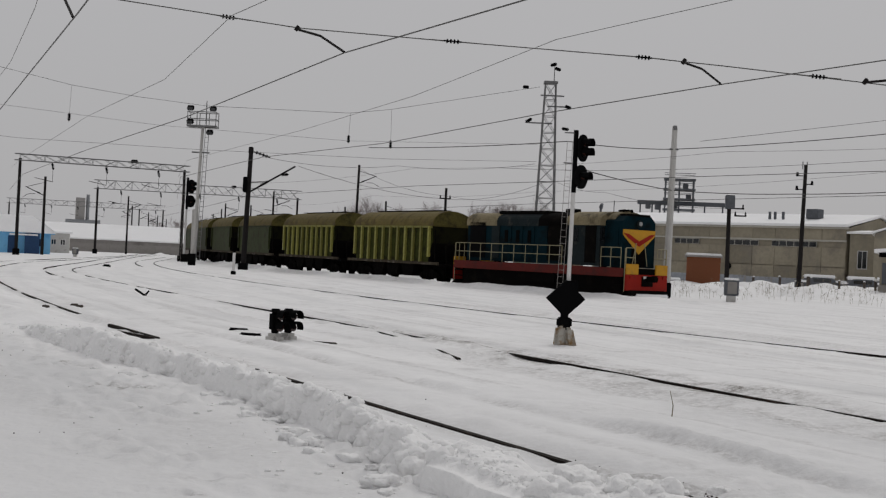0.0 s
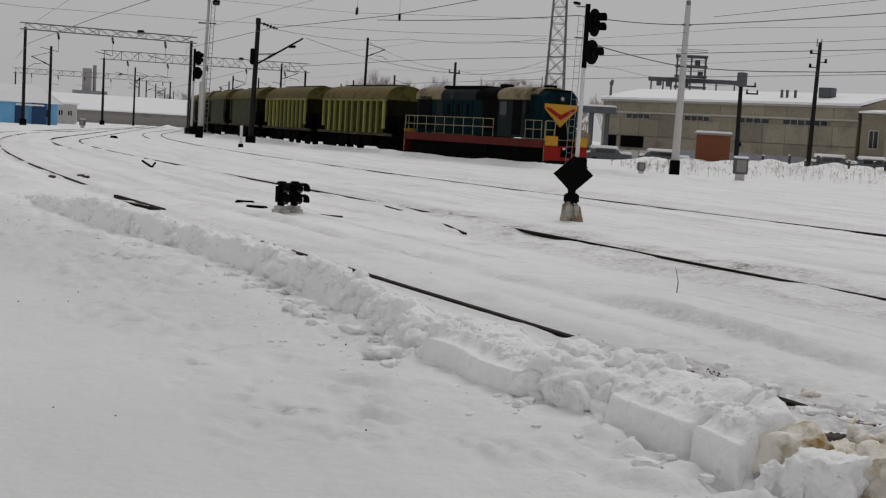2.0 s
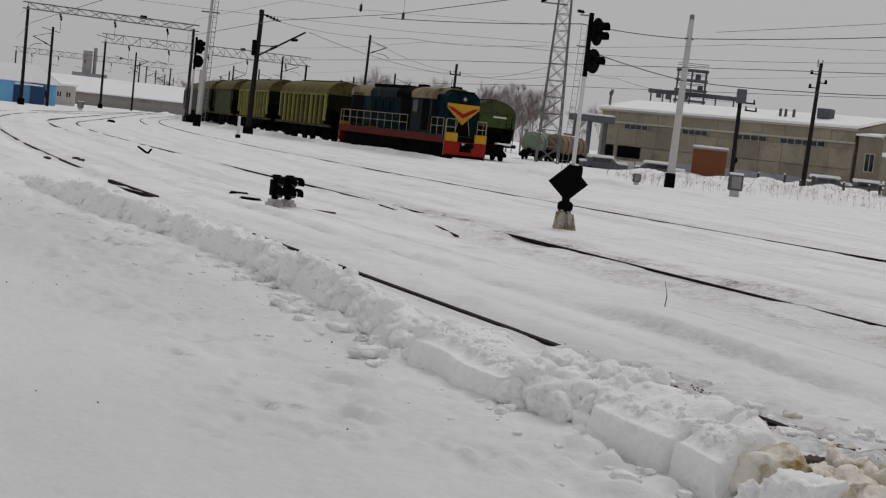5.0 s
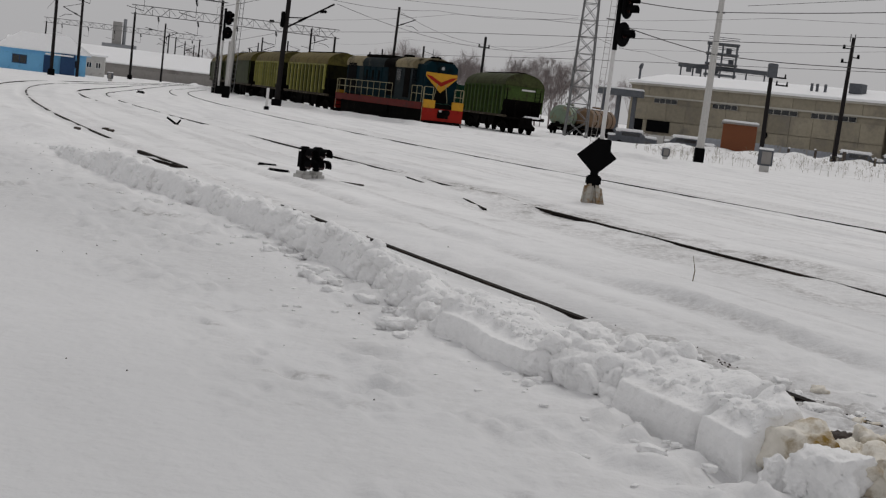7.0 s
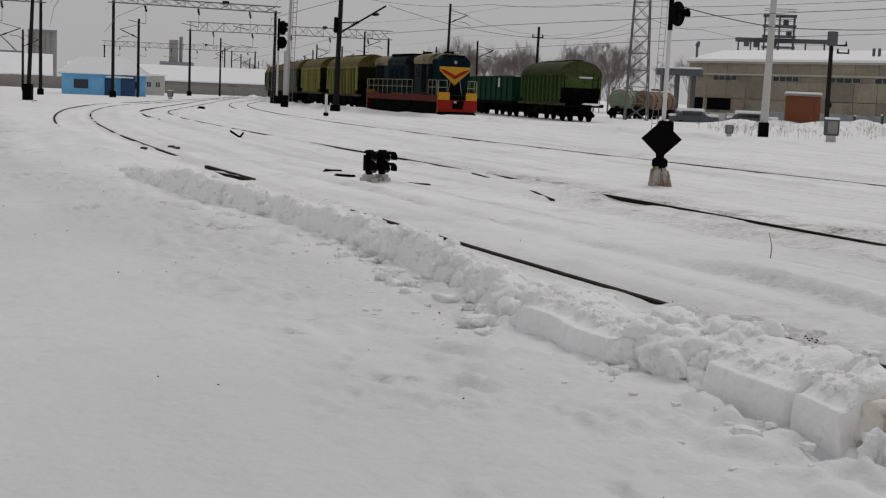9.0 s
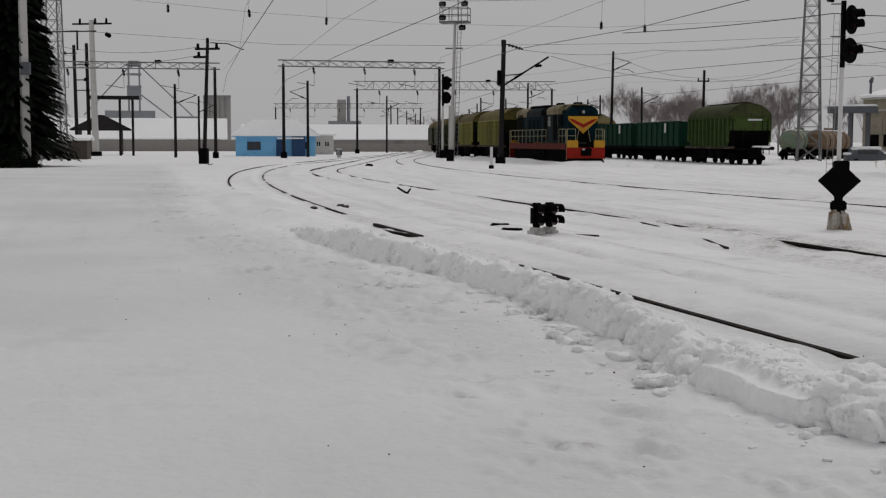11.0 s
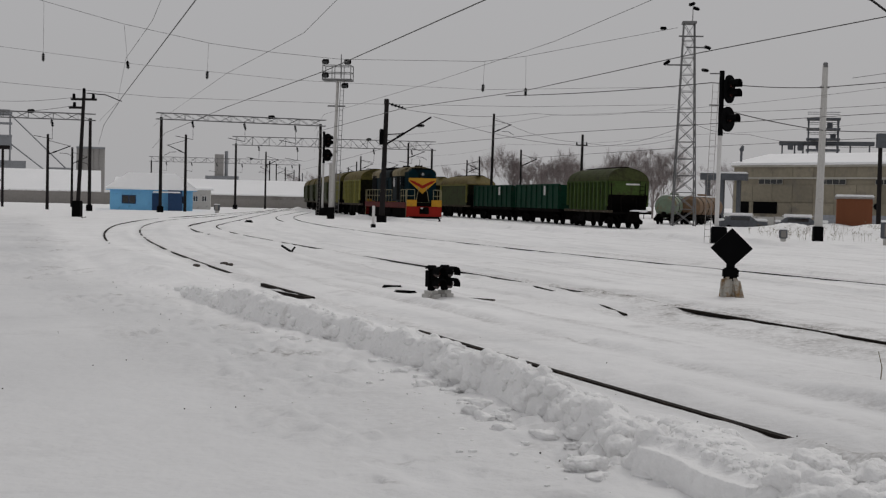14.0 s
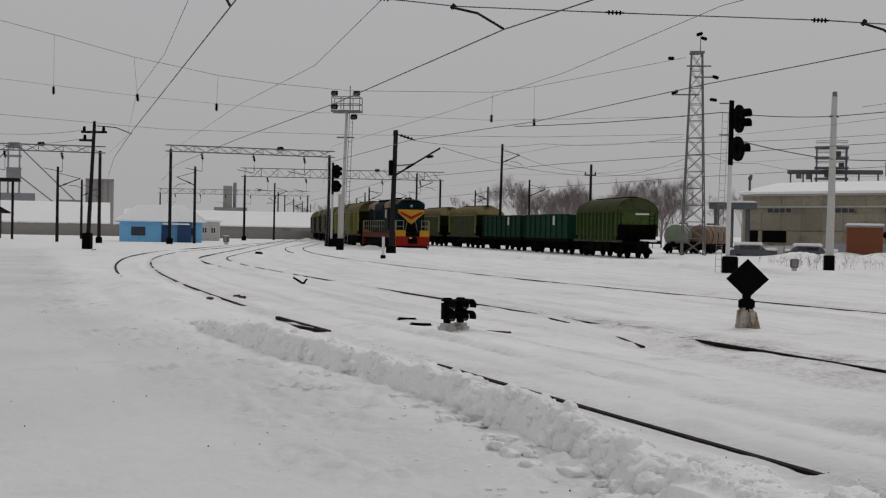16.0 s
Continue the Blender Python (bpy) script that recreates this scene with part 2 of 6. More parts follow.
def rod(bm, a, b, r, r2=None, seg=8):
    a, b = Vector(a), Vector(b)
    d = b - a
    q = d.to_track_quat("Z", "Y").to_matrix().to_4x4()
    bmesh.ops.create_cone(bm, cap_ends=True, segments=seg, radius1=r, radius2=r if r2 is None else r2, depth=d.length, matrix=Matrix.Translation((a + b) / 2) @ q)
    return bm


def prism(bm, outline, axis, lo, hi):
    """A closed outline of (u, v) drawn out along axis x or y from lo to hi."""
    rings = []
    for w in (lo, hi):
        rings.append([bm.verts.new((w, u, v) if axis == "x" else (u, w, v)) for u, v in outline])
    n = len(outline)
    bm.faces.new(rings[0])
    bm.faces.new(list(reversed(rings[1])))
    for i in range(n):
        bm.faces.new((rings[0][i], rings[1][i], rings[1][(i + 1) % n], rings[0][(i + 1) % n]))
    bmesh.ops.recalc_face_normals(bm, faces=bm.faces[:])
    return bm


def B():
    return bmesh.new()


def boxed(c, s, m=None, bevel=0.0):
    return box(B(), c, s, m, bevel)


def roded(a, b, r, r2=None, seg=8):
    return rod(B(), a, b, r, r2, seg)


def smoothstep(a, b, x):
    t = np.clip((x - a) / (b - a), 0, 1)
    return t * t * (3 - 2 * t)

# ---- ground: one sheet of snow, with the ploughed bank and the grooves along the rails ----
GAUGE = 1.52
TRACKS = {
    "A": ((9.10339e-06, 0.00095591, -0.552299, 6.93017), 4, 95),
    "B": ((7.08463e-07, -8.23098e-05, 0.0034386, -0.547429, 12.7983), 6, 77),
    "C": ((-7.4763e-07, 0.0024425, -0.73454, 27.858), 10, 125),
    "D": ((-1.8878e-05, 0.0092577, -1.7768, 95.023), 55, 165),
}


def track_x(key, y):
    """Across-place of a track's far rail at the depth y; straight beyond its measured stretch."""
    c, lo, hi = TRACKS[key]
    yc = np.clip(y, lo, hi)
    return np.polyval(c, yc) + np.polyval(np.polyder(c), yc) * (y - yc)


def track_slope(key, y):
    c, lo, hi = TRACKS[key]
    return np.polyval(np.polyder(c), np.clip(y, lo, hi))


def rail_gap(key, x, y):
    return (x - track_x(key, y)) / np.sqrt(1 + track_slope(key, y) ** 2)


LATTICE = np.random.RandomState(7).rand(257, 257)


def soft_noise(x, y, size):
    """Smooth lattice noise from -1 to 1 with lumps of that size."""
    u, v = np.asarray(x) / size + 1000.5, np.asarray(y) / size + 1000.5
    i, j = np.floor(u).astype(int), np.floor(v).astype(int)
    a, b = u - i, v - j
    a, b = a * a * (3 - 2 * a), b * b * (3 - 2 * b)
    i, j = i % 256, j % 256
    top = LATTICE[i, j] * (1 - a) + LATTICE[i + 1, j] * a
    low = LATTICE[i, j + 1] * (1 - a) + LATTICE[i + 1, j + 1] * a
    return (top * (1 - b) + low * b) * 2 - 1


FOOT_Y = (5, 6.36, 6.88, 7.6, 8.2, 9.3, 10.0, 11.2, 13, 15.5, 17, 19.3, 22, 25)
FOOT_X = (-0.44, -0.36, -0.24, -0.15, -0.18, -0.12, 0.06, 0.36, 0.62, 0.68, 0.50, 0.40, 0.25, 0.0)


def bank_foot(y):
    """Across-place of the ploughed bank's foot: a long bend with a few bulges."""
    yc = np.clip(y, 5, 40)
    return 0.0041877 * yc * yc - 0.72077 * yc + 6.3673 - (y - yc) * 0.45 + np.interp(y, FOOT_Y, FOOT_X)


def snow_height(x, y):
    x, y = np.asarray(x, float), np.asarray(y, float)
    near = 1 - smoothstep(60, 160, np.hypot(x, y))
    h = 0.05 * soft_noise(x, y, 9) * near + 0.025 * soft_noise(x, y, 2.3) * near + 0.008 * soft_noise(x, y, 0.5) * near
    # trodden, wind-crusted snow in the foreground, streaked along the bank
    slope = 0.52
    along, across = (-slope * x + y) / 1.13, (x + slope * y) / 1.13
    left = 1 - smoothstep(-0.4, 0.1, x - bank_foot(y))
    crust = soft_noise(across, along, 0.55) * 0.6 + soft_noise(across * 3, along * 1.4, 0.4) * 0.4
    h += left * near * 0.009 * crust
    h += left * near * 0.004 * np.maximum(0, soft_noise(across, along * 2.2, 0.16) - 0.35)
    # footprints and crust lumps in the trodden strip beside the bank
    strip = smoothstep(-2.6, -1.6, (x - bank_foot(y)) * 0.86) * (1 - smoothstep(0.02, 0.16, (x - bank_foot(y)) * 0.86)) * near
    dents = np.maximum(0, soft_noise(across * 1.6, along, 0.22) - 0.3) + 0.7 * np.maximum(0, soft_noise(across, along * 1.8 + 7, 0.34) - 0.35)
    h += strip * (0.05 * soft_noise(x, y, 0.13) * smoothstep(-0.2, 0.4, soft_noise(x, y, 0.8)) - 0.085 * dents * smoothstep(-0.1, 0.35, soft_noise(x, y, 1.1)))
    # low drift where the bank peters out
    u = (x - bank_foot(y)) * 0.86
    far_bank = smoothstep(20, 27, y) * (1 - smoothstep(33, 48, y))
    h += far_bank * 0.26 * np.exp(-((u - 0.9) / 0.8) ** 2) * (0.7 + 0.6 * soft_noise(x, y, 1.1))
    crumbs = smoothstep(-1.1, 0.0, u) * (1 - smoothstep(0, 0.3, u)) * (1 - smoothstep(22, 28, y))
    h += crumbs * (0.03 * np.maximum(0, soft_noise(x, y, 0.33) - 0.15) + 0.05 * np.maximum(0, soft_noise(x, y, 0.11) - 0.25))
    # grooves and low shoulders along each rail
    for key, deep in (("A", 1.0), ("B", 1.0), ("C", 0.15)):
        g = rail_gap(key, x, y)
        cover = 0.05 * soft_noise(x, y, 2.1) + 0.025 * soft_noise(x, y, 0.5)
        if key == "A":
            cover = cover + 0.07 * smoothstep(16.8, 18.0, y) * (1 - smoothstep(26, 29, y)) - 0.03 * (1 - smoothstep(17.5, 19, y)) * smoothstep(10.2, 11, y) + 0.045 * (1 - smoothstep(9.5, 10.5, y))
        if key == "B":
            cover = cover + 0.045 * smoothstep(22.4, 23.0, y) * (1 - smoothstep(25.5, 28, y)) - 0.025 * (1 - smoothstep(22, 22.6, y))
            cover = np.where(y < 22.3, np.clip(cover, -0.03, -0.008), np.where(y > 29, np.clip(cover, -0.015, 0.016), np.maximum(cover, -0.015)))
        if key == "A":
            cover = np.where((y < 17.5) & (y > 10.6), np.clip(cover, 0.0, 0.014), np.where(y > 30, np.clip(cover, -0.01, 0.016), np.maximum(cover, -0.012)))
        if key == "A":
            cover = np.where(y < 9.6, np.clip(cover + 0.02 * (1 - smoothstep(7.5, 8.5, y)), 0.036, 0.075), cover)
        if key == "C":
            cover = np.clip(cover - 0.02, -0.024, -0.002)
        hold = np.exp(-(g / 0.24) ** 2) * near
        h = h * (1 - hold) + hold * (0.016 + cover * 1.0)
        h += near * 0.05 * deep * (np.exp(-((g - 0.5) / 0.16) ** 2) + np.exp(-((g + 0.5) / 0.16) ** 2)) * (0.7 + 0.8 * soft_noise(x, y, 0.6))
        h += near * deep * 0.05 * np.exp(-((g + 0.78) / 0.3) ** 2) + near * 0.045 * np.exp(-((g - 1.0) / 0.35) ** 2)
    ga = rail_gap("A", x, y)
    h += near * 0.024 * np.exp(-((ga + 0.14) / 0.07) ** 2) * smoothstep(9.4, 9.8, y) * (1 - smoothstep(30, 36, y))
    # plough ridge between the two near tracks, and long wheel-wide streaks
    g = rail_gap("A", x, y)
    ridge = near * (1 - smoothstep(24, 34, y))
    h += ridge * 0.08 * np.exp(-((g - 1.75 - 0.15 * soft_noise(x, y, 2.5)) / 0.13) ** 2) * (0.6 + 0.6 * soft_noise(x, y, 1.2))
    h += ridge * 0.035 * np.maximum(0, soft_noise(x, y, 0.22)) * np.exp(-((g - 1.6) / 0.3) ** 2)
    h += ridge * 0.05 * smoothstep(1.6, 1.9, g) * (1 - smoothstep(2.6, 3.2, g))
    h += near * smoothstep(0.3, 0.8, g) * 0.012 * soft_noise(g * 5, y * 0.25, 0.9)
    gb = rail_gap("B", x, y)
    h += near * 0.05 * np.exp(-((gb - 1.3) / 0.25) ** 2) * (0.6 + 0.7 * soft_noise(x, y, 1.0)) + near * 0.025 * np.exp(-((gb + 1.5) / 0.4) ** 2) * soft_noise(x, y, 0.5)
    gc = rail_gap("C", x, y)
    h += near * 0.03 * np.exp(-((gc + 1.9) / 0.5) ** 2) + near * 0.06 * np.exp(-((gc - 1.2) / 0.4) ** 2)
    # swept, broken snow beside the near end of the bank
    rough_spot = smoothstep(0.2, 1.2, (x - bank_foot(y)) * 0.86) * (1 - smoothstep(8.5, 12.5, y))
    h += rough_spot * (0.05 * soft_noise(x, y, 0.35) + 0.03 * soft_noise(x, y, 0.12))
    # narrow gap under the broken slabs at the bank's end
    h -= 0.07 * np.exp(-(((x - bank_foot(y)) * 0.86 - 0.03) / 0.05) ** 2) * (1 - smoothstep(7.5, 7.7, y)) * smoothstep(6.1, 6.3, y)
    # hollow trodden into the foot of the bank
    h -= 0.17 * np.exp(-((x + 0.44) / 0.20) ** 2 - ((y - 9.72) / 0.32) ** 2) * (0.65 + 0.6 * soft_noise(x, y, 0.13))
    # windrow along the moving train's track
    gd = rail_gap("D", x, y)
    h += 0.36 * np.exp(-((gd + 3.0) / 0.55) ** 2) * smoothstep(60, 64, y) * (0.8 + 0.3 * soft_noise(x, y, 2.2))
    # plain drifts under the weeds at the yard's edge
    h += 0.72 * smoothstep(0, 6, x - (12 + (y - 74) * 0.06)) * smoothstep(76, 84, y) * (1 - smoothstep(110, 140, y)) * np.maximum(0.1, 0.6 + 0.7 * soft_noise(x, y, 3.2) + 0.35 * soft_noise(x, y, 1.1))
    return h


def dirt_shade_on(x, y):
    """Where the snow is dirtied: along the bared rails, at the bank's broken end, in old footprints. Shade of ridge,
    grooves and hollow is painted in too.
    """
    near = 1 - smoothstep(60, 110, np.hypot(x, y))
    gb, ga, gc = rail_gap("B", x, y), rail_gap("A", x, y), rail_gap("C", x, y)
    s = 0.75 * np.exp(-((gb + 0.22) / 0.33) ** 2) * (1 - smoothstep(22.3, 23.5, y)) * (0.35 + 0.65 * np.maximum(0, soft_noise(x, y, 0.7) + 0.3))
    s += 0.35 * np.exp(-((gb - 0.8) / 0.5) ** 2) * (1 - smoothstep(22, 30, y)) * np.maximum(0, soft_noise(x, y, 0.9) + 0.3)
    s += 0.25 * np.exp(-((ga - 0.1) / 0.2) ** 2) + 0.18 * np.exp(-(gb / 0.35) ** 2) + 0.2 * np.exp(-(gc / 0.5) ** 2)
    # dirt at the broken end, also painting the shaded slit along the rail
    s += 0.6 * smoothstep(0.7, 1.3, (x - bank_foot(y)) * 0.86) * np.exp(-((ga + 0.1) / 0.5) ** 2) * (1 - smoothstep(9.3, 10.8, y))
    s += 1.0 * np.exp(-((gb - 0.45) / 0.55) ** 2) * (1 - smoothstep(24, 32, y)) * np.maximum(0.12, soft_noise(x, y, 0.4) + 0.25)
    s += 1.0 * np.exp(-((gb + 0.65) / 0.55) ** 2) * (1 - smoothstep(21.5, 23.5, y)) * np.maximum(0.12, soft_noise(x, y, 0.3) + 0.25)
    # shade at the plough ridge's lower edge, painted as a grey line
    s += 0.7 * np.exp(-((ga - 1.55 - 0.15 * soft_noise(x, y, 2.5)) / 0.10) ** 2) * (1 - smoothstep(26, 34, y)) * (0.5 + 0.5 * soft_noise(x, y, 0.8))
    # grey bands painted as shade along the grooves of buried rails
    s += 0.5 * np.exp(-((gc - 1.1) / 0.35) ** 2) * (0.7 + 0.4 * soft_noise(x, y, 1.5)) + 0.3 * np.exp(-((gb + 1.5) / 0.2) ** 2) * smoothstep(20, 24, y)
    s += 0.30 * np.exp(-((ga + 0.05) / 0.14) ** 2)
    # scuffed marks in the trodden strip
    strip = smoothstep(-2.6, -1.4, x - bank_foot(y)) * (1 - smoothstep(-0.4, 0.0, x - bank_foot(y)))
    s += 0.9 * strip * smoothstep(0.35, 0.8, soft_noise(x * 0.7, y, 0.2)) * smoothstep(0.0, 0.5, soft_noise(x, y, 1.1))
    # shadow of the trodden hollow, painted as a darker spot
    s += 0.6 * np.exp(-((x + 0.44) / 0.16) ** 2 - ((y - 9.8) / 0.22) ** 2) * (0.5 + soft_noise(x, y, 0.1))
    # thin darker streaks drawn out along the tracks
    s += 0.35 * smoothstep(0.3, 0.9, ga) * smoothstep(0.25, 0.7, soft_noise(ga * 4, y * 0.12, 0.9)) * (1 - smoothstep(40, 60, y))
    s += 0.10 * np.maximum(0, soft_noise(x, y, 1.7)) + 0.12 * np.maximum(0, soft_noise(ga * 2, y * 0.2, 0.8))
    return s * near


def packed_on(x, y):
    """Where the snow is trodden flat and grey: left of the bank, and in the wheel-wide bands by the rails."""
    left = 1 - smoothstep(-1.6, 0.1, x - bank_foot(y))
    near = 1 - smoothstep(60, 110, np.hypot(x, y))
    return (left * (0.74 + 0.26 * soft_noise(x, y, 2.6)) + (1 - left) * 0.40 * (1 - smoothstep(9, 24, y)) + (1 - left) * 0.45 * np.maximum(0, soft_noise(rail_gap("A", x, y) * 2.2, y * 0.14, 1.0))) * near


def ground_sheet():
    fine = np.radians(np.arange(-33, 25.01, 0.13))
    rest = np.radians(np.arange(29, 325, 4.0))
    az = np.concatenate([fine, rest])
    rad = [2.2]
    while rad[-1] < 4500:
        rad.append(rad[-1] * (1.0075 if rad[-1] < 120 else 1.05))
    rad = np.array(rad)
    R, A = np.meshgrid(rad, az, indexing="ij")
    X, Y = R * np.sin(A), R * np.cos(A)
    Z = snow_height(X, Y)
    nr, na = R.shape
    co = np.stack([X, Y, Z], -1).reshape(-1, 3)
    co = np.concatenate([co, [[0, 0, 0]]])
    i, j = np.meshgrid(np.arange(nr - 1), np.arange(na), indexing="ij")
    k = (j + 1) % na
    quads = np.stack([i * na + j, i * na + k, (i + 1) * na + k, (i + 1) * na + j], -1).reshape(-1, 4)[:, ::-1]
    hub = [(nr * na, int((j0 + 1) % na), int(j0))[::-1] for j0 in range(na)]
    me = bpy.data.meshes.new("ground")
    loops = np.concatenate([quads.ravel(), np.array(hub).ravel()])
    sizes = np.concatenate([np.full(len(quads), 4), np.full(len(hub), 3)])
    me.vertices.add(len(co))
    me.vertices.foreach_set("co", co.ravel())
    me.loops.add(len(loops))
    me.loops.foreach_set("vertex_index", loops)
    me.polygons.add(len(sizes))
    me.polygons.foreach_set("loop_start", np.concatenate([[0], np.cumsum(sizes)[:-1]]))
    me.polygons.foreach_set("use_smooth", np.ones(len(sizes), bool))
    me.update(calc_edges=True)
    me.validate()
    me.materials.append(SNOW)
    me.attributes.new("soot", "FLOAT", "POINT").data.foreach_set("value", dirt_shade_on(co[:, 0], co[:, 1]).astype(np.float32))
    me.attributes.new("packed", "FLOAT", "POINT").data.foreach_set("value", packed_on(co[:, 0], co[:, 1]).astype(np.float32))
    return tagged(new("ground", me), "trodden white snow with a ploughed bank and grooves", "snow ground", kind="structure")


ground_sheet()


def rail_bar(name, key, offset, y0, y1, parent, top=0.035):
    """A rail with head, web and foot along a track, offset to one side."""
    outline = ((-0.037, 0), (0.037, 0), (0.037, -0.035), (0.009, -0.05), (0.009, -0.14), (0.07, -0.16), (0.07, -0.175), (-0.07, -0.175), (-0.07, -0.16), (-0.009, -0.14), (-0.009, -0.05), (-0.037, -0.035))
    bm, last = B(), None
    for y in np.arange(y0, y1 + 0.01, 0.8):
        s = float(track_slope(key, y))
        n = math.hypot(1, s)
        px, py = float(track_x(key, y)) + offset / n, y - offset * s / n
        sunk = 0.014 * float(smoothstep(26, 44, y)) + 0.006 * float(soft_noise(px, py, 3.1))
        ring = [bm.verts.new((px + u / n, py - u * s / n, top - sunk + v)) for u, v in outline]
        if last:
            for i in range(12):
                bm.faces.new((last[i], last[(i + 1) % 12], ring[(i + 1) % 12], ring[i]))
        last = ring
    bmesh.ops.recalc_face_normals(bm, faces=bm.faces[:])
    return part(name, bm, RAIL, parent)


def railway_track(key, right, left, label, top=0.035):
    t = tagged(new("railway_track"), label, "railway track", "tracks of the yard", "structure")
    for offset, (y0, y1) in ((0, right), (-GAUGE, left)):
        rail_bar("rail", key, offset, y0, y1, t, top)
    return t


railway_track("A", (3, 260), (39, 260), "curving rusty rails half buried in snow", 0.039)
railway_track("B", (3, 260), (57, 260), "curving dark rails bared between snow ridges", 0.043)
railway_track("C", (6, 260), (92, 260), "thin dark rail line mostly hidden by snow", 0.035)
railway_track("D", (50, 290), (50, 290), "snow-covered rails under the moving goods train", 0.0)

# ---- the ploughed snow bank with its broken end ----
def cells(x, y, size, seed):
    """Squared distance to the nearest of scattered points: rounded clods of that size."""
    u, v = x / size, y / size
    i, j = np.floor(u).astype(int), np.floor(v).astype(int)
    best = np.full(u.shape, 9.0)
    jit = np.random.RandomState(seed).rand(64, 64, 2)
    for di in (-1, 0, 1):
        for dj in (-1, 0, 1):
            p = jit[(i + di) % 64, (j + dj) % 64]
            best = np.minimum(best, (i + di + p[..., 0] - u) ** 2 + (j + dj + p[..., 1] - v) ** 2)
    return best


def snow_bank():
    ys = np.concatenate([np.arange(6.40, 10, 0.013), np.arange(10, 30, 0.026)])
    cross = np.concatenate([np.linspace(-0.10, 0.0, 4), np.linspace(0.02, 0.3, 26), np.linspace(0.32, 1.0, 40)])
    Y, C = np.meshgrid(ys, cross, indexing="ij")
    gap = (track_x("A", Y) - bank_foot(Y)) * 0.86
    wide = (gap * 0.86 - 0.10) * (0.50 + 0.50 * smoothstep(6.4, 7.5, Y)) + 0.10 * soft_noise(Y, 0 * Y, 0.9) + 0.05 * soft_noise(Y, 3 + 0 * Y, 0.3)
    U = C * wide
    wander = (0.12 * soft_noise(Y, 9 + 0 * Y, 1.1) + 0.07 * soft_noise(Y, 20 + 0 * Y, 0.35)) * smoothstep(7.6, 8.4, Y)
    crack = np.exp(-((Y - 6.90 + 0.16 * U - 0.03 * soft_noise(U, 0 * U, 0.12)) / 0.016) ** 2)
    n = math.hypot(1, 0.55)
    X = bank_foot(Y) + (U + wander) / n * 1.0
    Yw = Y + (U + wander) * 0.55 / n
    ends = smoothstep(6.43, 6.50, Y) * (1 - smoothstep(17.5, 28, Y))
    bulk = (1 - smoothstep(8.0, 8.9, Y)) * 0.02
    tall = 0.225 + bulk + 0.05 * soft_noise(Y, 40 + 0 * Y, 1.4) + 0.03 * soft_noise(Y * 1.0, U * 1.3, 0.5) + 0.075 * smoothstep(10, 13, Y)
    slab = smoothstep(8.15, 8.25, Y) * (1 - smoothstep(9.2, 9.35, Y)) + (1 - smoothstep(7.55, 7.7, Y))
    rough = (0.75 + 0.25 * smoothstep(-0.3, 0.1, soft_noise(Y, 60 + 0 * Y, 1.2))) * (1 - 0.95 * slab * (1 - smoothstep(0.1, 0.2, C)))
    rough = np.maximum(rough, (smoothstep(7.6, 7.72, Y) * (1 - smoothstep(8.05, 8.2, Y))))
    rough = np.maximum(rough, slab * (0.18 + 0.25 * smoothstep(7.8, 8.2, Y)) * smoothstep(0.07, 0.2, C))
    dome = lambda p, q, size, seed: 0.45 - cells(p, q, size, seed)
    clod = (0.13 * dome(Y, U * 1.1 + 5, 0.42, 3) + 0.07 * dome(Y, U * 1.1, 0.2, 4) + 0.02 * dome(Y, U, 0.09, 5)) * rough * (1 - 0.35 * smoothstep(0.6, 1.0, C))
    lip = 0.07 + (0.20 - 0.08 * smoothstep(9.6, 11, Y)) * (1 - slab)
    rise = smoothstep(0.0, 1.0, C / lip)
    far = smoothstep(9.6, 11, Y)
    fall = (0.80 + (0.12 + 0.36 * (1 - smoothstep(7.5, 8.1, Y))) * smoothstep(0.06, 0.5, C)) * (1 - smoothstep(0.5 - 0.22 * smoothstep(7.8, 8.6, Y), 1.0, C)) * (1 - far) + far * (1 - smoothstep(0.14, 0.80, C)) * (0.78 + 0.22 * smoothstep(0.0, 0.15, C))
    Z = (tall * fall * rise + clod * np.sqrt(rise)) * ends - 0.16 * (1 - rise) - 0.12 * smoothstep(0.93, 1.0, C) - 0.12 * (1 - ends)
    Z = Z - 0.14 * crack * rise
    push = -0.06 * soft_noise(Y, C * 2, 0.4) * rise * (1 - smoothstep(0.2, 0.5, C)) * rough + 0.10 * crack
    push = push + 0.10 * np.exp(-((C - 0.0) / 0.025) ** 2) * slab
    X, Yw = X + push / n, Yw + push * 0.55 / n
    nr, na = Y.shape
    co = np.stack([X, Yw, Z], -1).reshape(-1, 3)
    i, j = np.meshgrid(np.arange(nr - 1), np.arange(na - 1), indexing="ij")
    quads = np.stack([i * na + j, i * na + j + 1, (i + 1) * na + j + 1, (i + 1) * na + j], -1).reshape(-1, 4)
    me = bpy.data.meshes.new("snow_bank")
    me.from_pydata(co.tolist(), [], quads.tolist())
    me.polygons.foreach_set("use_smooth", [True] * len(quads))
    me.update()
    me.materials.append(BANK_SNOW)
    bank = tagged(new("snow_bank", me), "lumpy ploughed snow bank beside the rails", "snow bank", kind="structure")
    clods_on(bank, X, Yw, Z, Y, C, slab)
    return bank


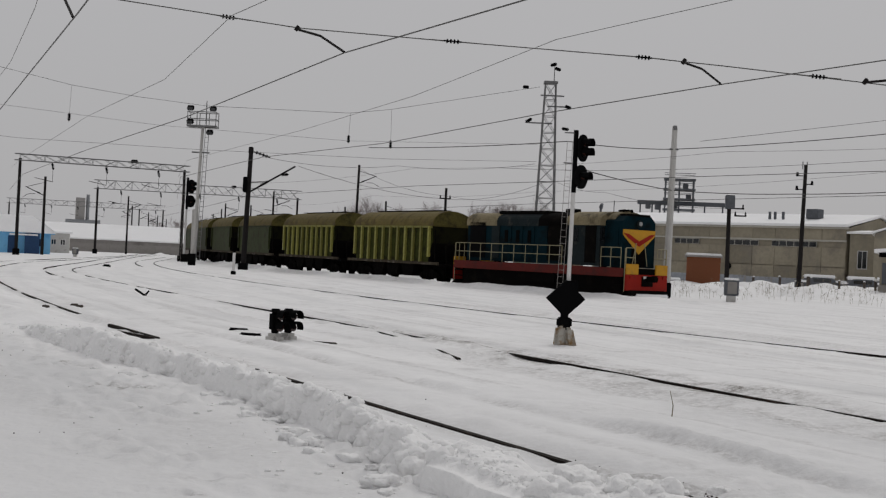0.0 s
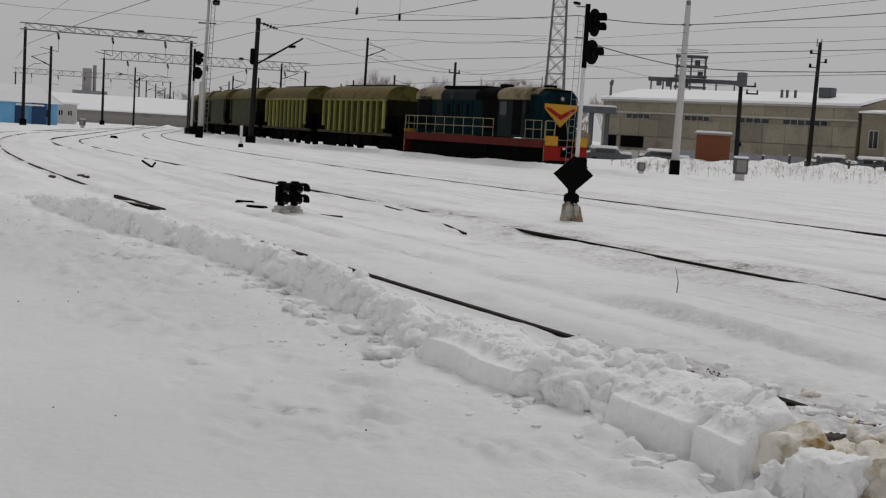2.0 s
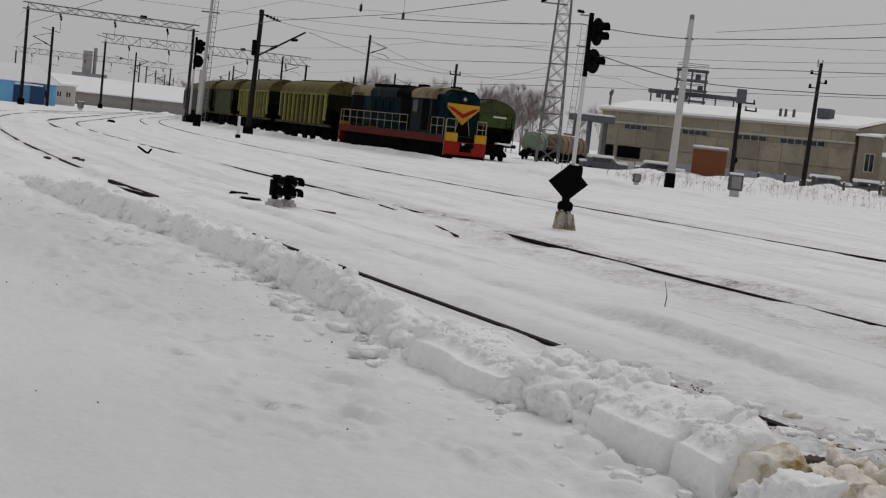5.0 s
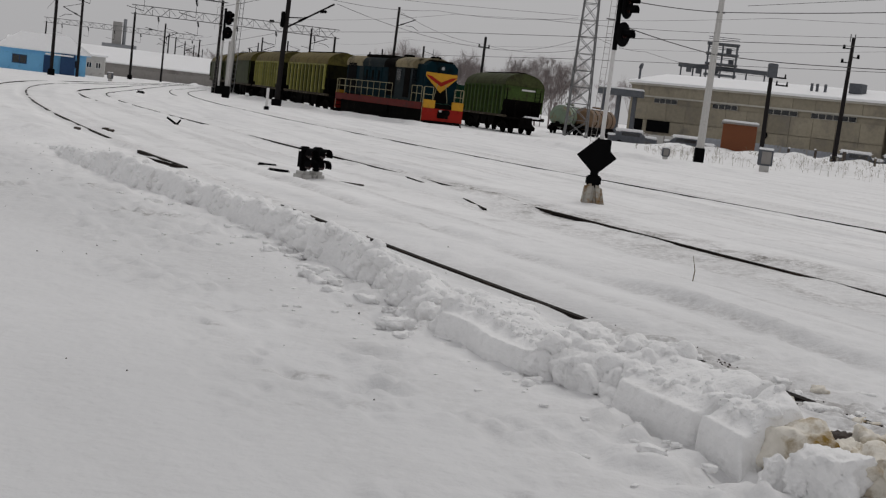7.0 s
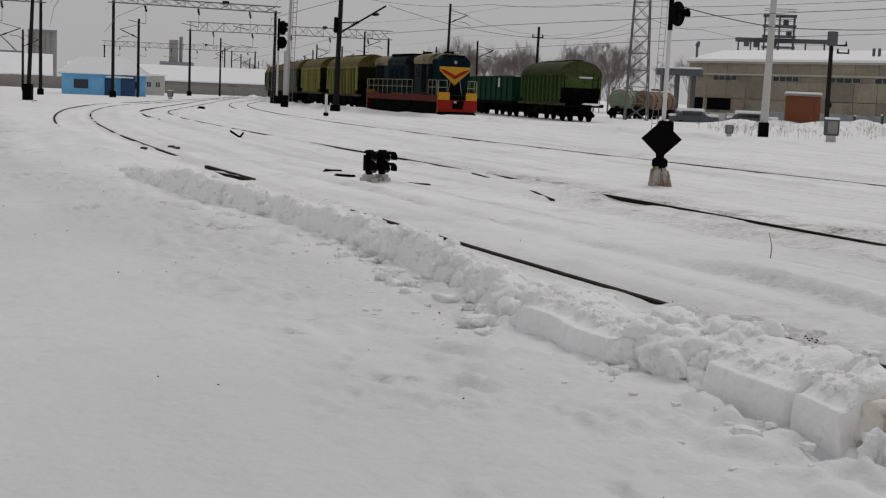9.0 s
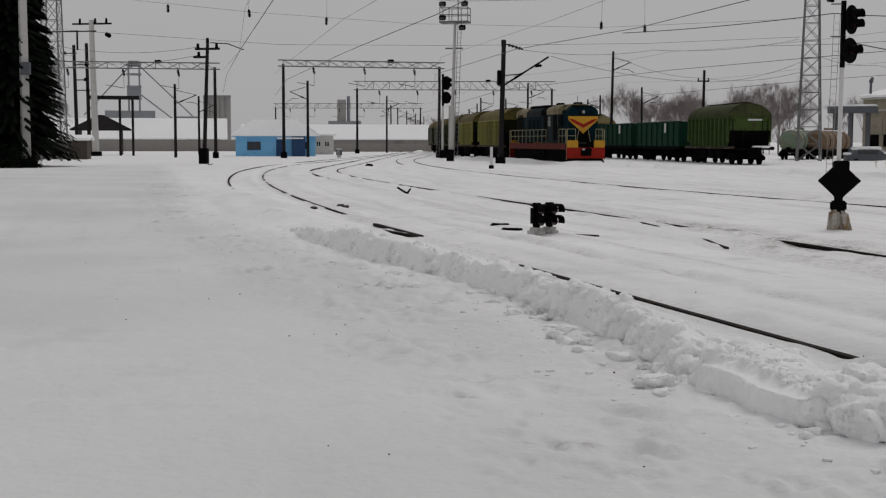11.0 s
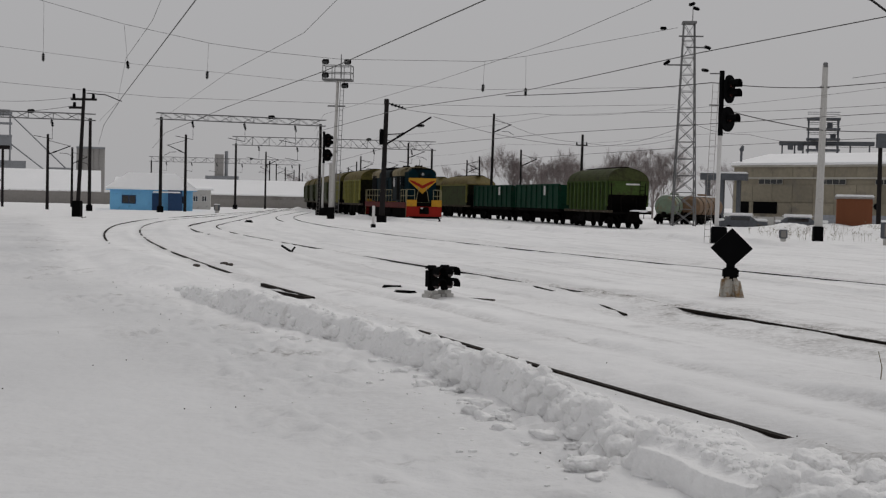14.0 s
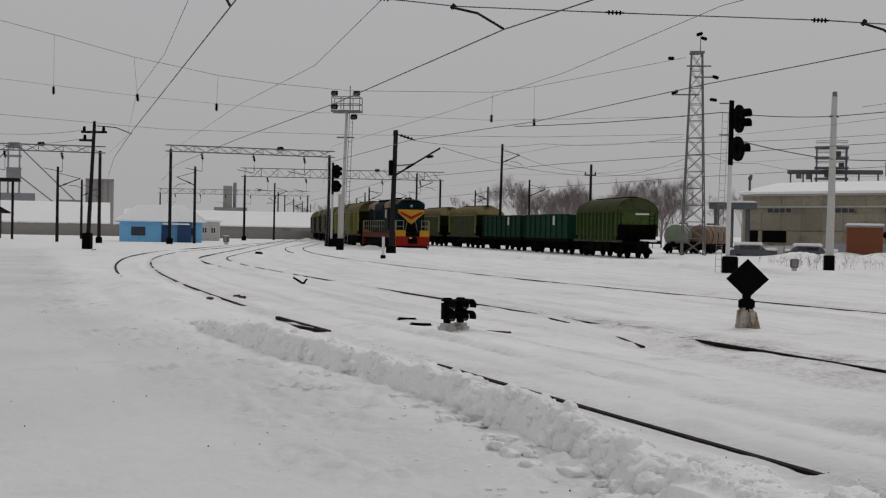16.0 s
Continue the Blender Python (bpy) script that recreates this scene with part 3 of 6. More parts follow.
def clods_on(bank, X, Yw, Z, Y, C, slab):
    """Hundreds of rounded clods pressed into the bank's face and top, joined into one mesh."""
    rs = np.random.RandomState(31)
    shapes = []
    for k in range(10):
        bm = B()
        bmesh.ops.create_icosphere(bm, subdivisions=3, radius=1)
        off = Vector((k * 7.1, k * 2.3, 1))
        for v in bm.verts:
            p = v.co.copy()
            v.co = p * (1 + 0.45 * noise.noise(p * 1.1 + off) + 0.24 * noise.noise(p * 2.6 + off) + 0.12 * noise.noise(p * 6 + off))
        bm.verts.index_update()
        shapes.append((np.array([v.co for v in bm.verts]), np.array([[v.index for v in f.verts] for f in bm.faces])))
        bm.free()
    points, faces, total = [], [], 0
    for k in range(3000):
        y = 6.5 + 20 * rs.rand() ** 1.5
        i = int(np.clip(np.searchsorted(Y[:, 0], y), 0, len(Y) - 1))
        j = rs.randint(4, Y.shape[1] - 6) if rs.rand() < 0.55 else rs.randint(4, 34)
        smooth_face = slab[i, j] > 0.5
        if smooth_face and (C[i, j] < 0.16 or (y < 7.6 and rs.rand() < 0.6)):
            continue
        s = rs.choice((0.02, 0.03, 0.04, 0.06, 0.085, 0.12)) * (0.34 if smooth_face else 1.0) * (1 - 0.45 * C[i, j])
        sink = rs.uniform(0.1, 0.5)
        if y > 9.9:
            s, sink = s * 0.8, rs.uniform(0.35, 0.85)
            if rs.rand() < (0.35 if y < 13 else 0.6):
                continue
        if y < 6.75 and C[i, j] > 0.6:
            continue
        co, tri = shapes[k % 10]
        a, c = rs.rand() * 6.283, rs.uniform(0.7, 1.0)
        turn = np.array(((math.cos(a), -math.sin(a), 0), (math.sin(a), math.cos(a), 0), (0, 0, c)))
        centre = np.array((X[i, j], Yw[i, j], Z[i, j] - s * sink))
        points.append((co * (s * rs.uniform(0.9, 1.35), s, s)) @ turn.T + centre)
        faces.append(tri + total)
        total += len(co)
    me = bpy.data.meshes.new("snow_clods")
    me.from_pydata(np.concatenate(points).tolist(), [], np.concatenate(faces).tolist())
    me.polygons.foreach_set("use_smooth", [True] * len(me.polygons))
    me.update()
    me.materials.append(BANK_SNOW)
    ob = new("snow_clods", me)
    tagged(ob, "rounded white clods of ploughed snow on the bank", "snow clods", kind="stuff")


snow_bank()


def snow_lump(x, y, z, size, seed, yaw=0.0, mat=BANK_SNOW, label="broken block of packed snow", blocky=0.5, name="snow_block", rough=0.12, cuts=15, tilt=None):
    """A clod or slab: a cube rounded towards a ball, roughened at two scales."""
    bm = B()
    bmesh.ops.create_cube(bm, size=2)
    bmesh.ops.subdivide_edges(bm, edges=bm.edges[:], cuts=cuts, use_grid_fill=True)
    off = Vector((seed * 3.7, seed * 1.3, 0))
    for v in bm.verts:
        ball = v.co.normalized() * 1.15
        p = v.co * blocky + ball * (1 - blocky)
        p += p.normalized() * (noise.noise(p * 1.3 + off) * rough * 1.6 + noise.noise(p * 4 + off) * rough * 0.5 + noise.noise(p * 9 + off) * rough * 0.35 + noise.noise(p * 21 + off) * rough * 0.15)
        v.co = Vector((p.x * size[0] / 2, p.y * size[1] / 2, p.z * size[2] / 2))
    ob = part(name, bm, mat, None, smooth=True, m=pose(x, y, z, random.uniform(-4, 4) if tilt is None else tilt, random.uniform(-4, 4), yaw))
    return tagged(ob, label, "snow block", "broken snow blocks")


rnd = random.Random(8)
for k in range(20):
    f = rnd.random()
    s = rnd.choice((0.13, 0.17, 0.22, 0.30))
    snow_lump(0.78 + 0.22 * f + rnd.uniform(0, 0.5), 8.25 - 0.5 * f + rnd.uniform(0, 0.3), 0.10 + rnd.uniform(0.0, 0.2) - s * 0.2, (s * 1.25, s, s * 0.85), 140 + k, rnd.uniform(0, 180), blocky=0.35, rough=0.34, label="tumbled clod of packed snow", cuts=9)
snow_lump(-0.36, 9.32, 0.03, (0.26, 0.17, 0.11), 21, 25, label="flat broken clod beside the bank", rough=0.3)
snow_lump(1.86, 6.64, 0.10, (0.36, 0.34, 0.30), 4, 20, DIRTY_SNOW, "yellow-stained lump of dirty snow", 0.35, rough=0.24)
snow_lump(1.95, 6.28, 0.06, (0.36, 0.29, 0.27), 5, 40, label="angular block of clean snow", blocky=0.6, rough=0.26)
snow_lump(1.73, 6.33, 0.04, (0.15, 0.14, 0.17), 6, 10, rough=0.28)
snow_lump(1.80, 6.20, 0.01, (0.12, 0.10, 0.09), 18, 60, rough=0.3)
snow_lump(2.30, 6.66, 0.04, (0.32, 0.30, 0.22), 7, 70, DIRTY_SNOW, "yellow-stained lump of dirty snow", 0.4, rough=0.25)
snow_lump(2.14, 6.80, 0.15, (0.15, 0.10, 0.08), 8, 15, WOOD, "frozen brown clod on the snow", 0.6, rough=0.3)
snow_lump(2.10, 6.94, 0.04, (0.4, 0.34, 0.18), 9, 15, DIRTY_SNOW, "yellow-stained lump of dirty snow", 0.4, rough=0.25)
snow_lump(2.34, 6.34, 0.02, (0.34, 0.30, 0.24), 10, 15, DIRTY_SNOW, "yellow-stained lump of dirty snow", 0.4, rough=0.3)
for x, y, s, k in ((2.34, 6.88, 0.20, 11), (2.16, 6.70, 0.18, 12), (2.48, 6.78, 0.17, 13), (2.30, 7.10, 0.12, 14), (2.06, 6.60, 0.15, 15), (2.60, 6.64, 0.22, 16), (2.22, 6.42, 0.2, 17), (2.02, 6.74, 0.13, 19), (1.98, 6.86, 0.06, 20)):
    snow_lump(x, y, s * 0.5, (s * 1.3, s, s * 0.9), k, k * 33, DIRTY_SNOW, "yellow-stained lump of dirty snow", 0.35, rough=0.4, cuts=9)
rnd = random.Random(21)
for k in range(110):
    y = rnd.uniform(6.4, 17)
    x = float(bank_foot(y)) - abs(rnd.gauss(0, 0.3)) + 0.05
    s = rnd.choice((0.025, 0.03, 0.04, 0.05, 0.06, 0.08) if y < 8.6 else (0.03, 0.04, 0.06, 0.09, 0.13))
    snow_lump(x, y, s * 0.15, (s * rnd.uniform(1, 1.8), s, s * 0.7), 30 + k, rnd.uniform(0, 180), label="small crumb of snow beside the bank", blocky=0.35, rough=0.42, cuts=5)
for k in range(60):
    y = rnd.uniform(5.2, 13)
    x = float(bank_foot(y)) - 0.15 - abs(rnd.gauss(0, 0.75))
    s = rnd.choice((0.012, 0.016, 0.02, 0.025, 0.035))
    snow_lump(x, y, float(snow_height(x, y)) + s * 0.1, (s * rnd.uniform(1, 2.0), s, s * 0.6), 200 + k, rnd.uniform(0, 180), label="small crumb of snow on trodden ground", blocky=0.4, rough=0.4, cuts=4)
for k in range(90):
    y = rnd.uniform(7, 9.8)
    x = float(track_x("A", y)) + rnd.uniform(-0.9, 0.8)
    s = rnd.choice((0.03, 0.04, 0.05, 0.07, 0.1))
    snow_lump(x, y, s * 0.2 + 0.02, (s * rnd.uniform(1, 1.8), s, s * 0.7), 80 + k, rnd.uniform(0, 180), mat=rnd.choice((BANK_SNOW, BANK_SNOW, DIRTY_SNOW)), label="small crumb of trodden snow by the rail", blocky=0.35, rough=0.42, cuts=5)


def debris():
    """Dark specks of soil and bark scattered over the trodden snow."""
    rnd = random.Random(4)
    bm = B()
    for k in range(110):
        y = rnd.uniform(4.5, 26)
        x = float(bank_foot(y)) + rnd.gauss(-0.6, 1.6)
        s = rnd.uniform(0.003, 0.009)
        z = float(snow_height(x, y))
        bmesh.ops.create_icosphere(bm, subdivisions=1, radius=s, matrix=pose(x, y, z + s * 0.3))
    for k in range(120):
        y = rnd.uniform(6.6, 9.4) if k < 80 else rnd.uniform(9.4, 20)
        x = float(track_x("A", y)) + rnd.gauss(-0.06, 0.09)
        s = rnd.uniform(0.004, 0.011 if k < 80 else 0.007)
        z = float(snow_height(x, y))
        bmesh.ops.create_icosphere(bm, subdivisions=1, radius=s, matrix=pose(x, y, z + s * 0.3))
    return tagged(part("soil_specks", bm, WOOD), "dark specks of soil scattered on trodden snow", "debris", kind="stuff")


debris()

# ---- the goods train: locomotive and hopper wagons ----
def wheelset(parent, x, r=0.475):
    bm = B()
    rod(bm, (0, -1.0, 0), (0, 1.0, 0), 0.08)
    for y in (-0.78, 0.78):
        rod(bm, (0, y - 0.065, 0), (0, y + 0.065, 0), r, seg=20)
        rod(bm, (0, y * 0.9 - 0.03, 0), (0, y * 0.9 + 0.03, 0), r + 0.03, seg=20)
        rod(bm, (0.25, y - 0.075, 0), (0.25, y + 0.075, 0), 0.06)
    return part("wheelset", bm, UNDER, parent, m=pose(x, 0, r))


def bogie(parent, x, half=0.93):
    bm = B()
    for y in (-1.02, 1.02):
        prism(bm, [(x - half - 0.3, 0.42), (x - half - 0.2, 0.62), (x - 0.45, 0.86), (x + 0.45, 0.86), (x + half + 0.2, 0.62), (x + half + 0.3, 0.42), (x + half - 0.3, 0.40), (x + 0.35, 0.26), (x - 0.35, 0.26), (x - half + 0.3, 0.40)], "y", y - 0.07, y + 0.07)
        for k in (-1, 1):
            box(bm, (x + k * half, y * 1.06, 0.48), (0.3, 0.2, 0.3), bevel=0.04)
        for k in (-0.15, 0.15):
            rod(bm, (x + k, y * 1.06, 0.35), (x + k, y * 1.06, 0.66), 0.09)
    box(bm, (x, 0, 0.7), (0.45, 2.1, 0.24), bevel=0.04)
    return part("bogie_frame", bm, UNDER, parent)


def coupler(parent, x, side):
    bm = B()
    box(bm, (x + side * 0.2, 0, 1.06), (0.6, 0.22, 0.26), bevel=0.04)
    box(bm, (x + side * 0.55, 0.05, 1.06), (0.3, 0.38, 0.34), bevel=0.06)
    return part("coupler", bm, UNDER, parent)


def hopper_wagon(label, paint, roof_paint, panel, category="goods wagon", group="hopper wagons of the train", ribs=True, end=END_DARK, hip=0.3, gable=ROOF_END):
    """Covered grain hopper: ribbed sides, curved roof with hipped ends, undercut ends and open end frames."""
    w = thing("hopper_wagon", 0, 0, 0, 0, label, category, group)
    half, wide = 5.3, 1.55
    # side and end shell, wider above, undercut at both ends
    bm = B()
    prism(bm, [(-half, 3.62), (half, 3.62), (half, 2.55), (half - 0.4, 1.32), (-half + 0.4, 1.32), (-half, 2.55)], "y", -wide, wide)
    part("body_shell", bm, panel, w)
    bm = B()
    arc = [(wide + 0.03, 3.6), (wide + 0.03, 3.7)] + [(math.cos(a) * (wide + 0.03), 3.7 + math.sin(a) * 0.92) for a in [radians(d) for d in range(12, 169, 12)]] + [(-wide - 0.03, 3.7), (-wide - 0.03, 3.6)]
    prism(bm, arc, "x", -half + 0.55, half - 0.55)
    for v in bm.verts:
        if abs(v.co.x) > half - 0.6:
            lift = max(0, (v.co.z - 3.7) / 0.92)
            v.co.x = math.copysign(half + 0.04 - hip * lift, v.co.x)
    part("roof", bm, roof_paint, w)
    for e in (-1, 1):
        bm = B()
        prism(bm, [(u * 0.97, 3.6 + (v - 3.6) * 0.97) for u, v in arc], "x", 0.0, 0.03)
        for v in bm.verts:
            v.co.x = e * (half + 0.05 + v.co.x - hip * max(0, (v.co.z - 3.7) / 0.92))
        bmesh.ops.recalc_face_normals(bm, faces=bm.faces[:])
        part("roof_end", bm, gable, w, "sooty roof end")
    for k in range(1, 6):
        x = -half + k * half / 3
        bm = B()
        prism(bm, [(u * 1.008, 3.6 + (v - 3.6) * 1.008) for u, v in arc], "x", x - 0.03, x + 0.03)
        part("roof_seam", bm, roof_paint, w)
    part("roof_walkway", boxed((0, 0, 4.66), (2 * half - 1.6, 0.5, 0.05)), UNDER, w)
    for k in (-3.6, -1.2, 1.2, 3.6):
        part("hatch", boxed((k, 0.62, 4.56), (0.9, 0.5, 0.12), pose(0, 0, 0, -18), 0.03), roof_paint, w)
    rib = None
    for e in (-1, 1):
        part("end_chute", prism(B(), [(e * (half + 0.012), 2.56), (e * (half + 0.012), 2.5), (e * (half - 0.36), 1.3), (e * (half - 0.42), 1.36)], "y", -wide - 0.012, wide + 0.012), UNDER, w, "black undercut end")
        part("end_wall", boxed((e * (half + 0.01), 0, 3.07), (0.03, 2 * wide - 0.04, 1.04)), end, w, "dark end wall" if end is END_DARK else "green end wall")
    for s in (-1, 1):
        for i in (range(11) if ribs else (0, 10)):
            x = -half + 0.28 + i * (2 * half - 0.56) / 10
            low = 1.36 if abs(x) < half - 0.4 else 1.36 + (abs(x) - (half - 0.4)) * 2.6
            if rib is None or abs(x) > half - 0.4:
                bm = B()
                prism(bm, [(-0.09, low - 2.4), (-0.05, low - 2.4), (0.05, low - 2.4), (0.09, low - 2.4), (0.09, 1.2), (-0.09, 1.2)], "y", -0.08, 0.08)
                ob = part("rib", bm, paint, w, m=pose(x, s * (wide + 0.07), 2.4))
                rib = ob if abs(x) < half - 0.4 else rib
            else:
                again(rib, pose(x, s * (wide + 0.07), 2.4))
        part("side_sill", boxed((0, s * (wide - 0.02), 1.27), (2 * half + 1.6, 0.16, 0.18), bevel=0.02), SILL, w, "brown sill with frost")
        part("top_rail", boxed((0, s * (wide + 0.05), 3.56), (2 * half, 0.12, 0.12), bevel=0.02), paint, w)
    for e in (-1, 1):
        part("end_platform", boxed((e * (half + 0.45), 0, 1.18), (1.5, 2.9, 0.14)), UNDER, w)
        for s in (-1, 1):
            part("end_post", roded((e * (half + 0.1), s * 1.35, 1.2), (e * (half - 0.02), s * 1.35, 3.5), 0.05), UNDER, w)
            part("end_brace", roded((e * (half + 0.3), s * 0.6, 1.2), (e * (half + 0.05), s * 0.6, 2.4), 0.05), UNDER, w)
        bm = B()
        for k in range(7):
            rod(bm, (e * (half + 0.1), 0.9, 1.4 + 0.3 * k), (e * (half + 0.1), 1.3, 1.4 + 0.3 * k), 0.02, seg=6)
        rod(bm, (e * (half + 0.1), 0.9, 1.2), (e * (half + 0.1), 0.9, 3.6), 0.025, seg=6)
        part("ladder", bm, UNDER, w)
        coupler(w, e * (half + 1.2), e)
        bogie(w, e * 4.35)
        # black box between the wheels, added in place of shade under the wagon
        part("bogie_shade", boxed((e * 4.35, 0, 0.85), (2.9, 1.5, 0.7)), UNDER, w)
        for k in (-0.93, 0.93):
            wheelset(w, e * 4.35 + k)
    for k in (-2.0, 0, 2.0):
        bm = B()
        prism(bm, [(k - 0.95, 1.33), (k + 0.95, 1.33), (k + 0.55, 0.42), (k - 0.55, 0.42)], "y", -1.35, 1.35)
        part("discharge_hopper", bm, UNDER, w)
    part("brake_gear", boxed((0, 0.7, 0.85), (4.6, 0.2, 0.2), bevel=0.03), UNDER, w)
    # sill drawn oversized in black, so it stands in for shade below
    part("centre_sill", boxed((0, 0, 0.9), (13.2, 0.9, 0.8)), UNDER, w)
    return w


def gondola_wagon(label):
    w = thing("gondola_wagon", 0, 0, 0, 0, label, "goods wagon", "parked goods wagons")
    half, wide = 6.6, 1.5
    for s in (-1, 1):
        part("side_wall", boxed((0, s * wide, 2.35), (2 * half, 0.08, 2.1)), DARK_GREEN, w)
        part("side_sill", boxed((0, s * wide, 1.2), (2 * half + 0.3, 0.16, 0.26)), UNDER, w)
        part("top_rail", boxed((0, s * (wide + 0.03), 3.42), (2 * half, 0.16, 0.12), bevel=0.02), DARK_GREEN, w)
        for i in range(9):
            x = -half + 0.15 + i * (2 * half - 0.3) / 8
            part("rib", boxed((x, s * (wide + 0.08), 2.35), (0.16, 0.14, 2.1), bevel=0.02), DARK_GREEN, w)
        part("stencil_panel", boxed((2.4, s * (wide + 0.05), 2.9), (0.5, 0.02, 0.8)), WHITE_PAINT, w, "faded white stencil plate")
    for e in (-1, 1):
        part("end_wall", boxed((e * half, 0, 2.35), (0.08, 2 * wide - 0.1, 2.1)), DARK_GREEN, w)
        for z in (1.7, 2.4, 3.1):
            part("end_rib", boxed((e * (half + 0.07), 0, z), (0.1, 2 * wide - 0.2, 0.14)), DARK_GREEN, w)
        coupler(w, e * (half + 0.1), e)
        bogie(w, e * 4.4)
        for k in (-0.93, 0.93):
            wheelset(w, e * 4.4 + k)
    part("wagon_floor", boxed((0, 0, 1.25), (2 * half - 0.1, 2 * wide - 0.1, 0.12)), UNDER, w)
    part("brake_gear", boxed((0, 0.6, 0.8), (4.0, 0.3, 0.3), bevel=0.04), UNDER, w)
    # sill widened to a black mass that acts as shade between the bogies
    part("centre_sill", boxed((0, 0, 0.82), (12.8, 1.5, 0.75)), UNDER, w)
    return w


def hood(parent, name, x0, x1, wide, top, paint, chamfer=0.35):
    bm = B()
    prism(bm, [(-wide, 1.62), (wide, 1.62), (wide, top - chamfer), (wide - chamfer * 1.1, top), (-wide + chamfer * 1.1, top), (-wide, top - chamfer)], "x", x0, x1)
    return part(name, bm, paint, parent)


def railing(parent, points, height=1.05, rails=(0.55, 1.05)):
    for p in points:
        part("railing_post", roded((p[0], p[1], 1.58), (p[0], p[1], 1.58 + height), 0.023, seg=6), RAILING, parent)
    for z in rails:
        bm = B()
        for a, b in zip(points, points[1:]):
            rod(bm, (a[0], a[1], 1.58 + z), (b[0], b[1], 1.58 + z), 0.021, seg=6)
        part("handrail", bm, RAILING, parent)


def locomotive():
    """Diesel shunter: long hood, cab and a short hood whose face carries a yellow field with a red chevron. Front is +x."""
    w = thing("locomotive", 0, 0, 0, 0, "teal diesel shunter with red frame and yellow chevron nose", "locomotive")
    # added black box closes the bright gaps under the frame, as shade would
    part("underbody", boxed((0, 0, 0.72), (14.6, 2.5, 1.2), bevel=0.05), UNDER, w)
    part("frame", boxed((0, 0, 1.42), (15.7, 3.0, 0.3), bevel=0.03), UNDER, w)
    for s in (-1, 1):
        part("side_band", boxed((-0.05, s * 1.53, 1.34), (15.5, 0.05, 0.46)), MAROON, w, "dull red frame band")
    hood(w, "long_hood", -7.2, 3.0, 1.02, 4.2, TEAL, 0.3)
    hood(w, "short_hood", 5.7, 7.15, 1.18, 4.32, TEAL, 0.3)
    hood(w, "cab", 3.0, 5.7, 1.5, 4.22, GREY_PAINT, 0.12)
    # rounded roofs
    for x0, x1, wide, z, mat in ((-7.3, -4.2, 1.06, 3.98, CREAM), (-4.2, -0.2, 1.06, 3.98, GREY_PAINT), (-0.2, 2.95, 1.06, 4.0, UNDER), (2.9, 5.75, 1.56, 4.05, CREAM), (5.75, 6.4, 1.1, 4.05, CREAM)):
        bm = B()
        arc = [(wide, z - 0.28), (wide, z)] + [(math.cos(a) * wide, z + math.sin(a) * 0.52) for a in [radians(d) for d in range(15, 166, 15)]] + [(-wide, z), (-wide, z - 0.28)]
        prism(bm, arc, "x", x0, x1)
        part("roof_panel", bm, mat, w)
    part("roof_fan_housing", boxed((-2.2, 0, 4.5), (4.8, 1.3, 0.2), bevel=0.04), UNDER, w)
    part("exhaust", boxed((1.6, 0, 4.6), (0.9, 0.5, 0.25), bevel=0.05), UNDER, w)
    part("antenna", roded((4.6, 0.4, 4.5), (4.6, 0.4, 5.2), 0.02, seg=6), UNDER, w)
    bm = B()
    for k in range(3):
        rod(bm, (5.8 + k * 0.06, -0.3 + 0.2 * k, 4.6), (6.3 + k * 0.06, -0.3 + 0.2 * k, 4.6), 0.05, 0.09)
    part("horn", bm, UNDER, w)
    for s in (-1, 1):
        # side doors and dark grilles of the hood
        for x, lx, z, lz, mat in ((-6.1, 1.6, 2.85, 2.1, BLACK), (-4.3, 0.8, 2.75, 1.9, GREY_PAINT), (-3.2, 0.9, 2.75, 1.9, TEAL), (-2.1, 0.9, 2.75, 1.9, TEAL), (-1.0, 0.9, 2.75, 1.9, TEAL), (0.2, 0.9, 2.75, 1.9, TEAL), (1.8, 2.2, 2.85, 2.1, UNDER)):
            part("hood_door" if mat is not BLACK else "radiator_grille", boxed((x, s * 1.035, z), (lx, 0.05, lz), bevel=0.012), mat, w)
        for x in (-3.2, -2.1, -1.0):
            part("door_vent", boxed((x, s * 1.07, 3.1), (0.3, 0.03, 0.7)), UNDER, w)
        part("cab_window", boxed((3.55, s * 1.515, 3.25), (0.7, 0.04, 0.75), bevel=0.01), GLASS, w)
        part("cab_door", boxed((4.95, s * 1.515, 2.75), (0.9, 0.04, 1.95), bevel=0.01), UNDER, w)
        part("short_hood_door", boxed((6.4, s * 1.19, 2.85), (0.9, 0.04, 1.8), bevel=0.01), TEAL, w)
        part("cab_front_window", boxed((5.72, s * 1.34, 3.3), (0.04, 0.36, 0.7)), GLASS, w)
        part("fuel_tank" if s < 0 else "battery_box", boxed((0.2, s * 1.0, 0.85), (3.4, 0.8, 0.7), bevel=0.08), UNDER, w)
        for e in (-1, 1):
            bm = B()
            for k in range(4):
                box(bm, (e * (7.45 - 0.03 * k), s * 1.42, 0.32 + 0.34 * k), (0.6, 0.24, 0.05))
            part("steps", bm, UNDER, w)
            part("step_rail", roded((e * 7.78, s * 1.5, 0.35), (e * 7.78, s * 1.5, 2.6), 0.024, seg=6), RAILING, w)
        railing(w, [(x, s * 1.46) for x in (-7.4, -6.3, -5.2, -4.1, -3.0, -1.9, -0.8, 0.3, 1.4, 2.5)])
        railing(w, [(x, s * 1.46) for x in (5.8, 6.6, 7.4)])
